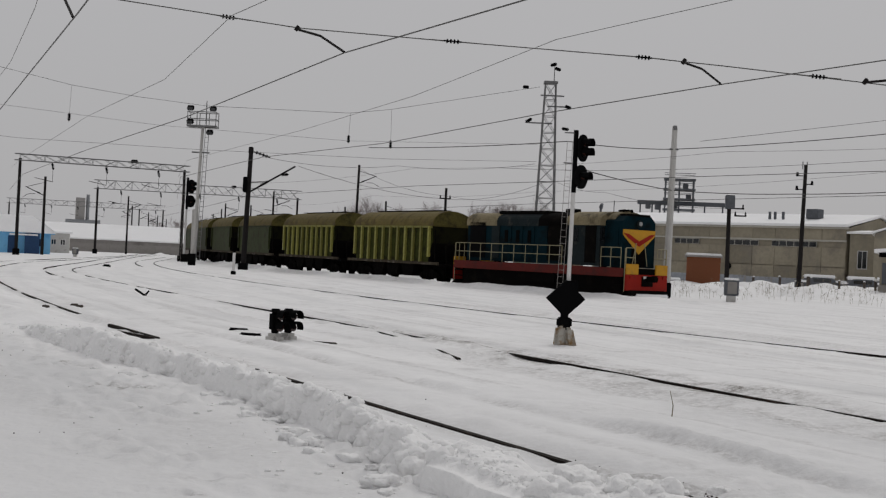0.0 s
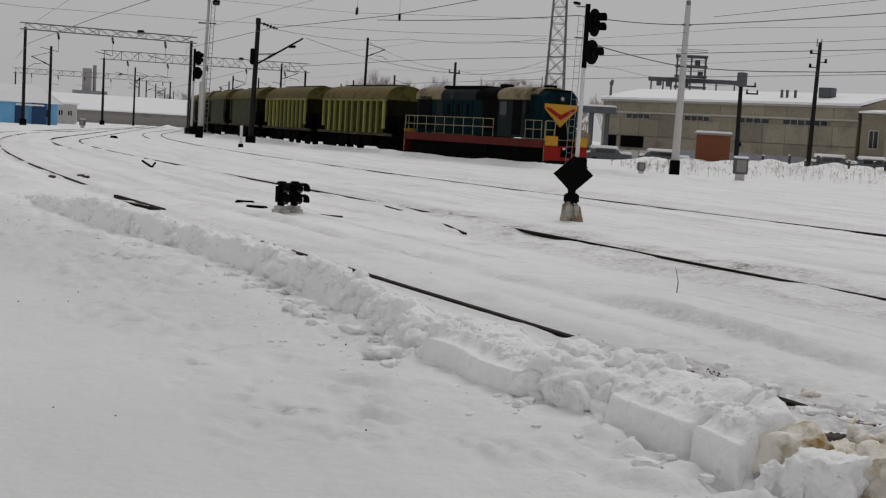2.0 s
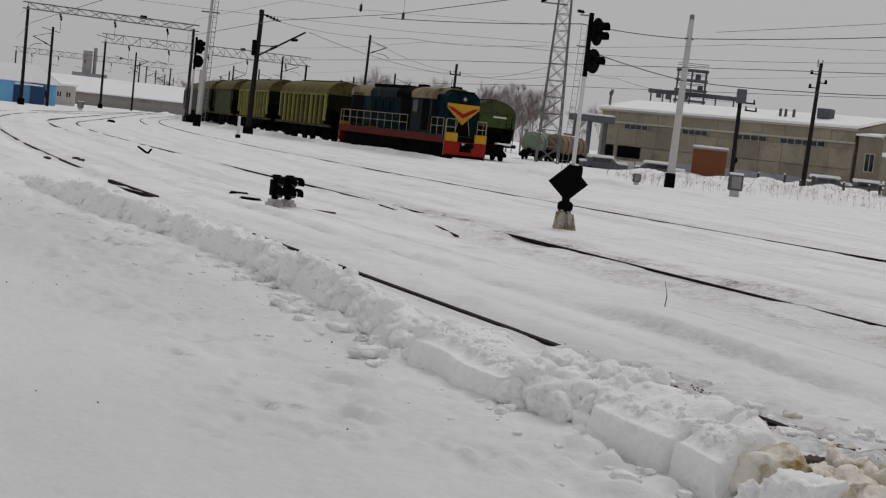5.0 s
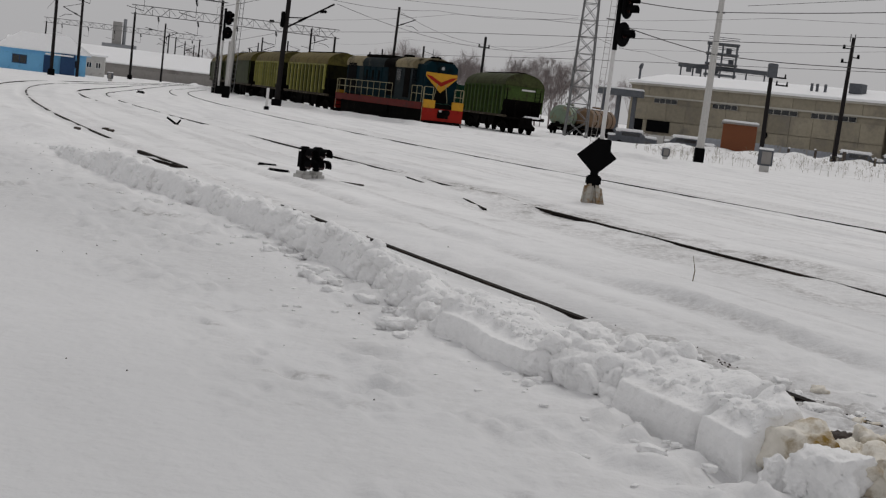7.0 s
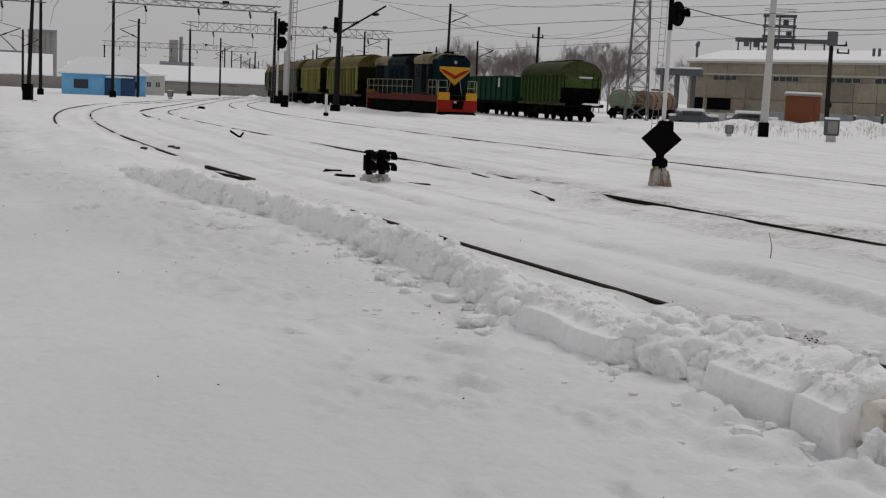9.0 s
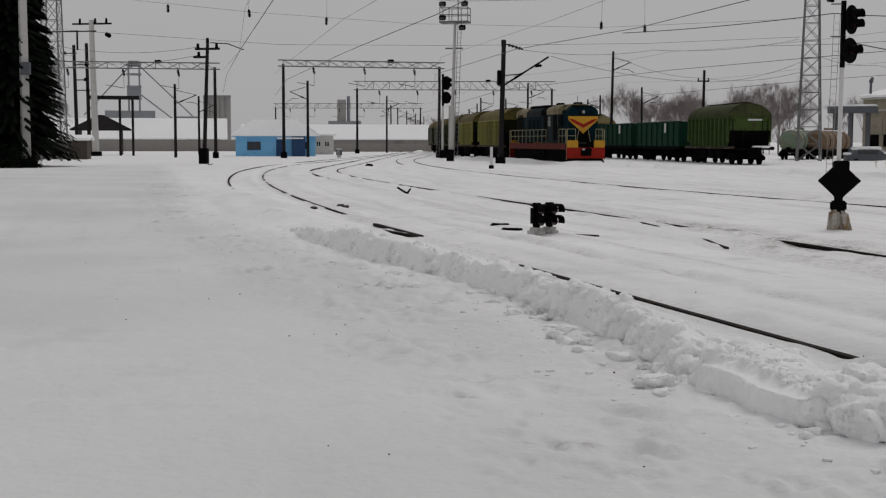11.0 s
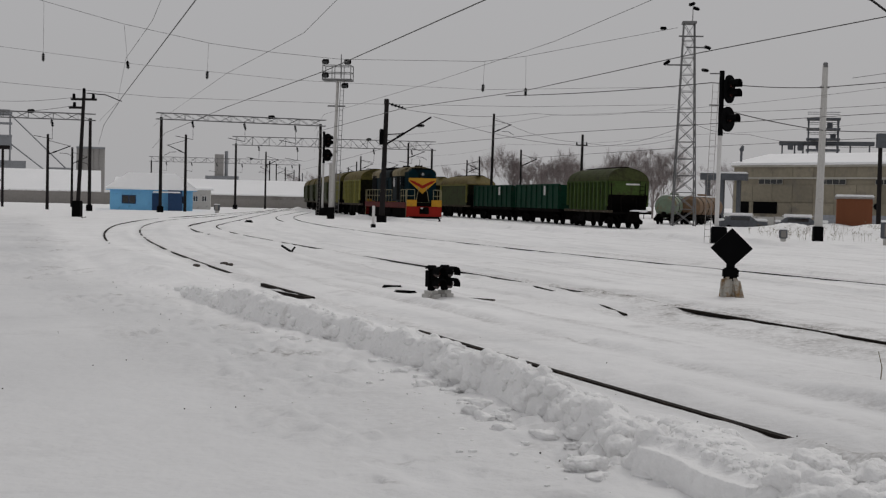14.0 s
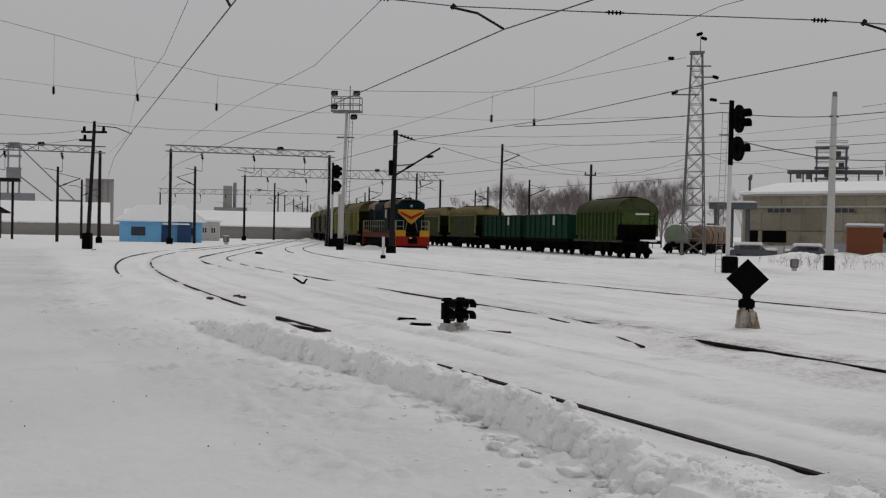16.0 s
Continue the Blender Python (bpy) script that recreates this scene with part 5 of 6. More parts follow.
for z, a in ((10.2, -1.0), (9.1, 0.9), (7.6, 0.8), (6.6, 1.0)):
    part("bracket_arm", boxed((a * 0.7, 0, z), (1.6, 0.1, 0.1)), POLE_DARK, far_left)
    part("insulator", roded((a * 1.2, 0, z - 0.12), (a * 1.2, 0, z + 0.2), 0.18, 0.12), BLACK, far_left)
part("long_arm", boxed((-0.6, 0, 12.3), (5.6, 0.12, 0.12)), POLE_DARK, far_left)
part("long_arm_post", roded((0.2, 0, 10.5), (0.2, 0, 12.4), 0.1), POLE_DARK, far_left)


# ---- signals ----
def signal_head(parent, x, z, lenses, r, face):
    """Dark lamp housing with hoods; face: yaw of the lenses."""
    m = pose(x, 0, z, 0, 0, face)
    bm = B()
    half = (lenses - 1) * 0.24
    prism(bm, [(math.cos(radians(a)) * r, math.sin(radians(a)) * r + (half if 0 <= a <= 180 else -half)) for a in range(0, 360, 20)], "x", -0.04, 0.04)
    part("background_board", bm, BLACK, parent, m=m)
    for k in range(lenses):
        h = half - 0.48 * k
        lamp = part("lamp_unit", roded((-0.3, 0, h), (0.1, 0, h), 0.24, seg=14), BLACK, parent, m=m)
        part("lens", roded((0.1, 0, h), (0.13, 0, h), 0.16, seg=14), LENS, lamp)
        bm = B()
        for a in range(-20, 200, 20):
            box(bm, (0.33, math.cos(radians(a)) * 0.24, h + math.sin(radians(a)) * 0.24), (0.5, 0.09, 0.02), pose(0, 0, 0, a + 90))
        part("hood", bm, BLACK, lamp)
    return parent


def mast_signal(x, y, label, scale=1.0):
    s = thing("signal_mast", x, y, 0, 0, label, "railway signal", "mast signals")
    part("mast", roded((0, 0, 0.3), (0.04, 0, 8.3), 0.11, 0.1, 12), WHITE_PAINT, s, "white painted tube")
    part("mast_top", roded((0.04, 0, 5.3), (0.04, 0, 8.5), 0.125, seg=12), BLACK, s)
    part("base_box", boxed((0.12, 0, 0.35), (0.75, 0.6, 0.9), bevel=0.05), BLACK, s)
    signal_head(s, 0.42, 7.6, 2, 0.46, -38)
    signal_head(s, 0.38, 6.12, 1, 0.62, -38)
    bm = B()
    for sx in (-0.42, -0.14):
        rod(bm, (sx - 0.18, -0.1, 0.0), (sx + 0.02, -0.1, 7.9), 0.013, seg=5)
    for k in range(22):
        rod(bm, (-0.59 + 0.0087 * k, -0.1, 0.3 + 0.34 * k), (-0.31 + 0.0087 * k, -0.1, 0.3 + 0.34 * k), 0.010, seg=5)
    part("ladder", bm, GREY_WALL, s, "thin grey ladder")
    for z in (6.8, 8.35):
        part("ladder_bracket", boxed((-0.25, -0.05, z), (0.6, 0.06, 0.06)), GALV, s)
    return s


mast_signal(6.6, 65.9, "white mast signal with two dark two-lens heads")
far_signal = mast_signal(-25.8, 129.8, "distant white mast signal with two dark heads")
part("relay_cabinet", boxed((1.0, -0.3, 2.6), (0.55, 0.5, 5.4), bevel=0.03), CONCRETE, far_signal, "pale concrete upright beside it")


def dwarf_signal():
    """Two low lamp units side by side on a concrete foot."""
    d = thing("dwarf_signal", -2.80, 23.25, -0.04, -38, "black twin dwarf signal on snowy concrete feet", "railway signal")
    for y in (-0.165, 0.165):
        bm = B()
        box(bm, (0, y, 0.07), (0.30, 0.28, 0.30), bevel=0.06)
        part("concrete_foot", bm, CONCRETE, d, "pale concrete foot dusted with snow")
        part("stub_post", roded((0, y, 0.1), (0, y, 0.26), 0.05), BLACK, d)
        body = part("lamp_housing", boxed((0, y, 0.43), (0.2, 0.23, 0.40), bevel=0.06), BLACK, d)
        for z in (0.53, 0.33):
            part("lens", roded((0.11, y, z), (0.14, y, z), 0.075, seg=12), LENS, body)
            bm = B()
            for a in range(-10, 200, 21):
                box(bm, (0.2, y + math.cos(radians(a)) * 0.105, z + math.sin(radians(a)) * 0.105), (0.15, 0.045, 0.014), pose(0, 0, 0, a + 90))
            part("hood", bm, BLACK, body)
        part("cap", roded((0, y, 0.60), (0, y, 0.66), 0.12, 0.07, 12), BLACK, body)
    return d


dwarf_signal()


def disc_signal():
    """Black diamond board on a short post over a broken concrete foot."""
    d = thing("diamond_signal", 2.62, 26.6, 0, 3, "black diamond board signal on a stained concrete foot", "railway signal")
    bm = B()
    prism(bm, [(0.41, 0.95), (0, 1.34), (-0.41, 0.95), (0, 0.56)], "y", -0.03, 0.03)
    part("diamond_board", bm, BLACK, d)
    part("lamp_housing", roded((0, 0.0, 0.95), (0, 0.3, 0.95), 0.15, seg=14), BLACK, d)
    part("post", roded((0, 0.06, 0.3), (0, 0.06, 1.0), 0.085, seg=10), BLACK, d)
    bm = B()
    box(bm, (0, 0.05, 0.46), (0.30, 0.2, 0.2), bevel=0.03)
    part("post_bracket", bm, BLACK, d)
    bm = B()
    box(bm, (-0.09, 0.05, 0.14), (0.2, 0.28, 0.5), pose(0, 0, 0, 0, 4), bevel=0.05)
    box(bm, (0.12, 0.05, 0.13), (0.2, 0.26, 0.46), pose(0, 0, 0, 0, -9), bevel=0.06)
    for v in bm.verts:
        v.co += Vector(noise.noise_vector(v.co * 6)) * 0.04
    part("concrete_foot", bm, STAINED, d, "stained crumbling concrete foot")
    return d


STAINED = material("stained_concrete", (0.42, 0.40, 0.36), 0.9, vary=0.2, scale=4, bump=0.5, dirt=(0.22, 0.13, 0.05), dirt_amount=0.55, dirt_scale=5)
disc_signal()

# ---- buildings ----
def gable_roof(x0, x1, y0, y1, z, rise, over=0.3, thick=0.22, along="x"):
    """A pitched snow-covered roof slab over a rectangle, ridge along x."""
    bm = B()
    ym = (y0 + y1) / 2
    prism(bm, [(y0 - over, z), (ym, z + rise), (y1 + over, z), (y1 + over, z + thick), (ym, z + rise + thick), (y0 - over, z + thick)], "x", x0 - over, x1 + over)
    return bm


def window_in(parent, x, y, z, w, h, glass=GLASS, frame=WHITE_PAINT, depth=0.08):
    f = part("window", boxed((x, y, z), (w, depth, h)), frame, parent)
    n = 2 if w < 2 else 4
    pw = (w - 0.08 * (n + 1)) / n
    for k in range(n):
        part("pane", boxed((x - w / 2 + 0.08 + pw / 2 + k * (pw + 0.08), y - 0.012, z), (pw, depth, h - 0.16)), glass, f)
    return f


def blue_house():
    h = thing("blue_house", -50.5, 136.2, 0, 18.6, "small sky-blue plastered house with a snowy roof", "house")
    part("wall", boxed((4.5, 3.2, 1.05), (8.8, 6.4, 2.5)), BLUE, h)
    bm = B()
    prism(bm, [(-0.4, 2.22), (9.4, 2.22), (9.4, 2.42), (7.0, 4.1), (2.0, 4.1), (-0.4, 2.42)], "y", -0.4, 6.8)
    for v in bm.verts:
        if v.co.z > 4:
            v.co.y = 3.2 + (v.co.y - 3.2) * 0.45
    part("roof", bm, ROOF_SNOW, h, "thick snow on the hipped roof")
    part("eave", boxed((4.5, 3.2, 2.2), (9.7, 7.1, 0.1)), BLUE, h)
    window_in(h, 2.1, -0.03, 1.15, 1.5, 0.95, frame=NAVY)
    window_in(h, 7.9, -0.03, 1.2, 0.6, 0.8, frame=NAVY)
    part("porch_wall", boxed((7.0, -0.5, 1.05), (1.5, 1.0, 2.3)), NAVY, h, "navy blue porch")
    part("porch_roof", boxed((6.1, -0.6, 2.0), (2.9, 1.5, 0.16), bevel=0.04), ROOF_SNOW, h)
    part("door", boxed((5.0, -0.04, 0.9), (0.9, 0.08, 1.9)), NAVY, h)
    return h


blue_house()


def plain_house(name, x, y, yaw, w, d, z, rise, wall, label, windows=0, roof_mat=ROOF_SNOW, category="building"):
    h = thing(name, x, y, 0, yaw, label, category)
    part("wall", boxed((w / 2, d / 2, z / 2 - 0.3), (w, d, z + 0.6)), wall, h)
    part("roof", gable_roof(0, w, 0, d, z, rise), roof_mat, h, "snow-covered roof")
    for e in (0.02, w - 0.02):
        part("gable", prism(B(), [(0, z), (d, z), (d / 2, z + rise)], "x", e - 0.05, e + 0.05), wall, h)
    for k in range(windows):
        window_in(h, (k + 0.7) * w / (windows + 0.4), -0.03, z * 0.55, min(1.2, w / windows * 0.5), z * 0.32)
    return h


plain_house("outbuilding", -48.3, 158.3, 15, 2.6, 3.5, 2.4, 0.25, CONCRETE, "small pale outbuilding with flat snowy roof", 2)
plain_house("storehouse", -128.0, 197.0, 21, 50.0, 16, 1.9, 3.6, GREY_WALL, "long grey storehouse under a broad snowy roof", 0)
plain_house("storehouse", -79.5, 216.5, 14, 46.0, 14, 1.9, 2.6, GREY_WALL, "long low storehouse under a snowy roof", 0)


def board_fence(x0, y0, x1, y1, h, mat, label, step=2.5, z=0.0):
    length = math.hypot(x1 - x0, y1 - y0)
    f = thing("panel_fence", x0, y0, z, math.degrees(math.atan2(y1 - y0, x1 - x0)), label, "fence", "fences")
    n = int(length / step)
    first = None
    for k in range(n):
        bm = boxed((step / 2, 0, h / 2 - 0.2), (step - 0.12, 0.08, h + 0.4))
        if first is None:
            first = part("panel", bm, mat, f, m=pose(0, 0, 0))
            post = part("fence_post", boxed((0, 0, h / 2 - 0.15), (0.14, 0.16, h + 0.5)), GREY_WALL, f)
        else:
            bm.free()
            again(first, pose(k * step, 0, random.uniform(-0.06, 0.06)))
            again(post, pose(k * step, 0, 0))
    return f


board_fence(-130, 178, -62, 206, 1.9, GREY_WALL, "weathered grey concrete panel fence along the yard")
board_fence(-60.0, 196, -33, 214, 1.3, GREY_WALL, "low grey panel fence beyond the outbuilding")


def warehouse():
    """Long beige panel building with a pale band, strip windows and a snowy pitched roof."""
    x0, y0, x1, y1 = 20.4, 174.0, 46.5, 148.2
    yaw = math.degrees(math.atan2(y1 - y0, x1 - x0))
    w = math.hypot(x1 - x0, y1 - y0)
    h = thing("warehouse", x0, y0, 0, yaw, "long beige panel warehouse with snow-covered roof", "warehouse")
    part("wall", boxed((w / 2, 8.1, 3.4), (w, 15.8, 7.8)), BEIGE, h)
    n = 12
    for row, (za, zb) in enumerate(((0.3, 2.6), (2.68, 4.9), (5.75, 7.15))):
        for k in range(n):
            part("wall_panel", boxed(((k + 0.5) * w / n, 0.1, (za + zb) / 2), (w / n - 0.05, 0.12, zb - za)), BEIGE, h)
    part("pale_band", boxed((w / 2, 0.04, 5.72), (w + 0.1, 0.2, 0.2)), BEIGE_TRIM, h)
    part("cornice", boxed((w / 2, 0.0, 7.22), (w + 0.3, 0.5, 0.22)), BEIGE_TRIM, h)
    part("roof", gable_roof(0, w, -0.1, 16.2, 7.35, 1.55, 0.35, 0.3), ROOF_SNOW, h, "thick even snow on the roof")
    for e in (0.04, w - 0.04):
        part("gable", prism(B(), [(0.2, 7.2), (15.9, 7.2), (8, 8.75)], "x", e - 0.06, e + 0.06), BEIGE, h)
    for a, b in ((0.11, 0.21), (0.36, 0.46), (0.57, 0.69), (0.74, 0.9)):
        f = part("strip_window", boxed(((a + b) / 2 * w, 0.03, 5.25), ((b - a) * w, 0.1, 0.65)), BEIGE_TRIM, h)
        m = max(3, int((b - a) * w / 0.9))
        for k in range(m):
            part("pane", boxed((a * w + (k + 0.5) * (b - a) * w / m, 0.0, 5.25), ((b - a) * w / m - 0.1, 0.1, 0.55)), GLASS, f)
    for a, b in ((0.02, 0.07), (0.09, 0.19)):
        part("loading_bay", boxed(((a + b) / 2 * w, 0.02, 1.9), ((b - a) * w, 0.14, 1.5)), BLACK, h, "dark open loading bay")
    part("wall_vent", roded((0.58 * w, 0.0, 2.3), (0.58 * w, -0.25, 2.3), 0.38, seg=14), BLACK, h)
    for k in (0.68, 0.7, 0.73):
        part("roof_vent", boxed((k * w, 3.0, 8.6), (0.25, 0.25, 1.2)), GREY_METAL, h)
    part("roof_box", boxed((0.83 * w, 4, 9.0), (1.6, 1.4, 1.2), bevel=0.04), GREY_METAL, h)
    part("roof_pipe", roded((0.01 * w, 1.0, 7.5), (0.01 * w, 1.0, 9.6), 0.16), GREY_METAL, h)
    part("roof_cowl", roded((0.01 * w, 1.0, 9.4), (0.02 * w, 0.8, 9.9), 0.3, 0.2), GREY_METAL, h)
    return h


warehouse()
plain_house("annex", 46.9, 148.0, -44, 3.2, 6, 6.6, 0.3, BEIGE, "narrow beige annex beside the warehouse", 1)
plain_house("workshop", 56.3, 128.4, 70, 20.0, 12.5, 6.2, 2.3, BEIGE, "pale workshop building with snowy gable roof", 4)
plain_house("storage_hall", 52.0, 190.0, -10, 40.0, 18, 6.5, 2.4, GREY_WALL, "grey storage hall with snow-covered roof behind", 0)


def rack():
    """Steel rack of a loading plant: four decks, a long conveyor gallery and supports."""
    r = thing("loading_plant", 36.0, 197, 0, -10, "grey steel loading plant with decks and conveyor gallery", "industrial plant")
    for x in (-2.1, 0, 2.1):
        for y in (-1.8, 1.8):
            part("column", boxed((x, y, 7.6), (0.24, 0.24, 15.4)), GREY_METAL, r)
    for z in (10.6, 12.2, 13.7, 15.2):
        part("deck", boxed((0, 0, z), (4.8, 4.2, 0.22)), GREY_METAL, r)
        for y in (-2.0, 2.0):
            part("deck_rail", roded((-2.3, y, z + 0.9), (2.3, y, z + 0.9), 0.05, seg=5), GREY_METAL, r)
    part("gallery", boxed((0.5, 0, 11.6), (13.5, 1.6, 0.6), bevel=0.05), GREY_METAL, r)
    for x in (-5.8, -4.0, -2.8, 3.9, 6.6):
        part("gallery_leg", boxed((x, 0, 5.6), (0.22, 0.4, 11.4)), GREY_METAL, r)
    for x, z in ((-4.6, 11.0), (-3.2, 10.9), (1.4, 12.6), (-0.6, 11.2), (0.9, 14.2)):
        part("machine_box", boxed((x, -0.8, z), (0.8, 0.9, 0.8), bevel=0.06), GREY_METAL, r)
    return r


rack()


def brick_hut():
    h = thing("brick_hut", 18.75, 98.2, 0.35, -10, "small brown brick hut with snow on its roof", "hut")
    part("wall_core", boxed((1.27, 1.1, 1.0), (2.5, 2.2, 2.5)), BRICK_RED, h)
    brick = None
    for row in range(16):
        for k in range(5):
            x = 0.02 + (k + 0.5) * 0.5 + (0.12 if row % 2 else -0.12)
            m = pose(min(max(x, 0.25), 2.3), -0.01, 0.1 + row * 0.145)
            if brick is None:
                brick = part("brick", boxed((0, 0, 0), (0.47, 0.03, 0.13)), BRICK_RED, h, m=m)
            else:
                again(brick, m)
    part("roof_slab", boxed((1.27, 1.1, 2.3), (2.8, 2.5, 0.12), pose(0, 0, 0, -2)), GREY_WALL, h)
    part("roof_snow", boxed((1.27, 1.1, 2.44), (2.75, 2.45, 0.2), pose(0, 0, 0, -2), 0.08), ROOF_SNOW, h)
    return h


brick_hut()


def yard_shed():
    """Concrete block shed with a grey sheet door and a sloping snowy roof."""
    h = thing("yard_shed", 30.7, 90.0, 0, -22, "beige block shed with grey door and snowy roof", "shed")
    part("wall", boxed((5.0, 2.6, 1.7), (10, 5, 3.4)), BEIGE, h)
    part("plinth", boxed((4.95, 0.02, 0.55), (10.1, 0.3, 1.3)), GREY_WALL, h)
    part("sheet_door", boxed((1.1, 0.05, 2.0), (1.9, 0.14, 1.5)), GREY_METAL, h, "grey sheet metal door leaf")
    part("wall_post", boxed((2.2, 0.04, 2.3), (0.16, 0.16, 2.2)), GREY_WALL, h)
    part("lintel_beam", boxed((5, 0.04, 3.3), (10.2, 0.2, 0.3)), BLACK, h)
    bm = B()
    prism(bm, [(-0.4, 3.42), (10.4, 4.6), (10.4, 4.85), (-0.4, 3.68)], "y", -0.5, 5.5)
    part("roof", bm, ROOF_SNOW, h, "sloping roof with thick snow")
    return h


yard_shed()
board_fence(22.6, 128.0, 40.0, 123.8, 1.3, FENCE_GREY, "pale grey sheet fence in front of the warehouse")
board_fence(15.6, 129.2, 20.8, 128.4, 1.0, CONCRETE, "low pale panel wall with snow on top", 1.7)


def snowy_wreck(x, y, yaw, l, z, label):
    """Old body under snow among yard scrap."""
    v = thing("covered_vehicle", x, y, z, yaw, label, "vehicle", "snow-covered vehicles")
    bm = B()
    prism(bm, [(-l / 2, 0.35), (l / 2, 0.35), (l / 2, 0.95), (l * 0.28, 1.0), (l * 0.14, 1.45), (-l * 0.3, 1.45), (-l * 0.42, 1.0), (-l / 2, 0.95)], "y", -0.8, 0.8)
    part("body", bm, GREY_METAL, v)
    part("side_windows", boxed((-l * 0.08, 0, 1.2), (l * 0.4, 1.64, 0.3)), GLASS, v)
    for px in (-l * 0.32, l * 0.32):
        for py in (-0.74, 0.74):
            part("wheel", roded((px, py - 0.1, 0.3), (px, py + 0.1, 0.3), 0.31, seg=14), BLACK, v)
    part("snow_cap", boxed((-l * 0.08, 0, 1.56), (l * 0.58, 1.74, 0.34), bevel=0.14), ROOF_SNOW, v)
    part("hood_snow", boxed((l * 0.36, 0, 1.10), (l * 0.30, 1.7, 0.28), bevel=0.11), ROOF_SNOW, v)
    part("tail_snow", boxed((-l * 0.46, 0, 1.06), (l * 0.12, 1.66, 0.24), bevel=0.09), ROOF_SNOW, v)
    return v


for x, y, yaw, l in ((15.2, 123.5, 6, 4.4), (20.4, 122.0, -6, 4.6), (35.0, 118, 8, 4.2), (38.4, 116.5, -5, 4.0), (41.6, 117.5, 12, 4.4), (36.5, 122.5, 0, 4.6), (43.5, 112.5, 20, 4.0)):
    snowy_wreck(x, y, yaw, l, -0.42 if x < 30 else 0.0, "derelict vehicle buried under snow")

for i, (x, y) in enumerate(((24.6, 101.0), (26.6, 101.0), (29.0, 101.0), (31.0, 100.0), (32.0, 94.5), (28.0, 98), (33.6, 102))):
    f = pole("fence_post", x, y, 1.15 + 0.12 * (i % 3), 0.11, 0.10, WOOD, "short dark fence post in the snow", "fence post", group="fence posts", lean=random.uniform(-4, 4), seg=6, z=0.15)
    part("snow_cap", roded((0, 0, 1.15 + 0.12 * (i % 3)), (0, 0, 1.24 + 0.12 * (i % 3)), 0.11, 0.05), ROOF_SNOW, f)


def relay_box(x, y, s, label):
    r = thing("relay_box", x, y, 0, -12, label, "relay box", "trackside boxes")
    part("stand", boxed((0, 0, 0.15 * s), (0.5 * s, 0.4 * s, 0.5 * s), bevel=0.03), CONCRETE, r)
    c = part("cabinet", boxed((0, 0, 0.78 * s), (0.78 * s, 0.5 * s, 0.85 * s), bevel=0.04), GREY_METAL, r)
    part("cabinet_door", boxed((0.05 * s, -0.26 * s, 0.78 * s), (0.5 * s, 0.03, 0.65 * s), bevel=0.01), GREY_WALL, c)
    part("snow_cap", boxed((0, 0, 1.25 * s), (0.8 * s, 0.52 * s, 0.12 * s), bevel=0.04), ROOF_SNOW, r)
    return r


relay_box(15.7, 69.3, 1.0, "grey relay box on a concrete stand in snow")
relay_box(10.6, 70.6, 0.55, "small dark trackside box in the snow")
relay_box(29.0, 104.0, 0.9, "grey box with snow cap by the fence posts")


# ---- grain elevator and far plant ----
# distance haze is painted in: both base colours are made paler
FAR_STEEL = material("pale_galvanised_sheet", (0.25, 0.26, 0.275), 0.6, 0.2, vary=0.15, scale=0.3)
FAR_CONCRETE = material("pale_silo_concrete", (0.30, 0.29, 0.28), 0.9, vary=0.12, scale=0.3)
def elevator():
    e = thing("grain_elevator", -137.5, 300.5, 0, 24, "distant grey grain elevator with slanting conveyors", "grain elevator")
    for x in (-1.3, 1.3):
        for y in (-1.3, 1.3):
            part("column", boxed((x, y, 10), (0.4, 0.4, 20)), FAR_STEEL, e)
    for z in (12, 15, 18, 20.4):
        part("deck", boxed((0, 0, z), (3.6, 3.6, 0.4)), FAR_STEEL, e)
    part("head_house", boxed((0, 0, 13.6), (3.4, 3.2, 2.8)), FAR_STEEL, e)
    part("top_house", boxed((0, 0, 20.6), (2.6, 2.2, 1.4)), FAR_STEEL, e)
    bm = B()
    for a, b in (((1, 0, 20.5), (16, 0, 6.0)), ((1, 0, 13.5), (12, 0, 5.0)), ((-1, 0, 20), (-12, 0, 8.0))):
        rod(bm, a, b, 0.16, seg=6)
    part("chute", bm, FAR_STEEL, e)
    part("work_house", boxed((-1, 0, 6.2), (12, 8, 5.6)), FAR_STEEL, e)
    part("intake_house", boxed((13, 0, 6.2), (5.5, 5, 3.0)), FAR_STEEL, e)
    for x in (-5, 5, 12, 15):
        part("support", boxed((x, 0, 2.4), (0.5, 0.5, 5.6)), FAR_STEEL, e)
    return e


elevator()
silos = thing("silo_block", -119.0, 308.6, 0, 20, "distant block of grey grain silos", "silo")
for k in range(5):
    part("silo", roded((-2.6 + 1.3 * k, 0, 0), (-2.6 + 1.3 * k, 0, 12.6), 0.8, seg=14), FAR_CONCRETE, silos)
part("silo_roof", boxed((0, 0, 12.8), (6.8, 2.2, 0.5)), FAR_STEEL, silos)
plant = thing("far_plant", -81.5, 289.2, 0, 15, "distant grey plant tower over sheds", "industrial plant")
part("plant_tower", boxed((0.3, 0, 5.6), (2.0, 2.2, 11.2)), FAR_CONCRETE, plant)
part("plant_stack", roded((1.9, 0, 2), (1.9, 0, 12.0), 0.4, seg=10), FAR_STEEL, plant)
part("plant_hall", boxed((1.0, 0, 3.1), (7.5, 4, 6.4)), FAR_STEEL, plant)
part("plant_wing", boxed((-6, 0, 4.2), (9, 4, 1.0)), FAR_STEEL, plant)

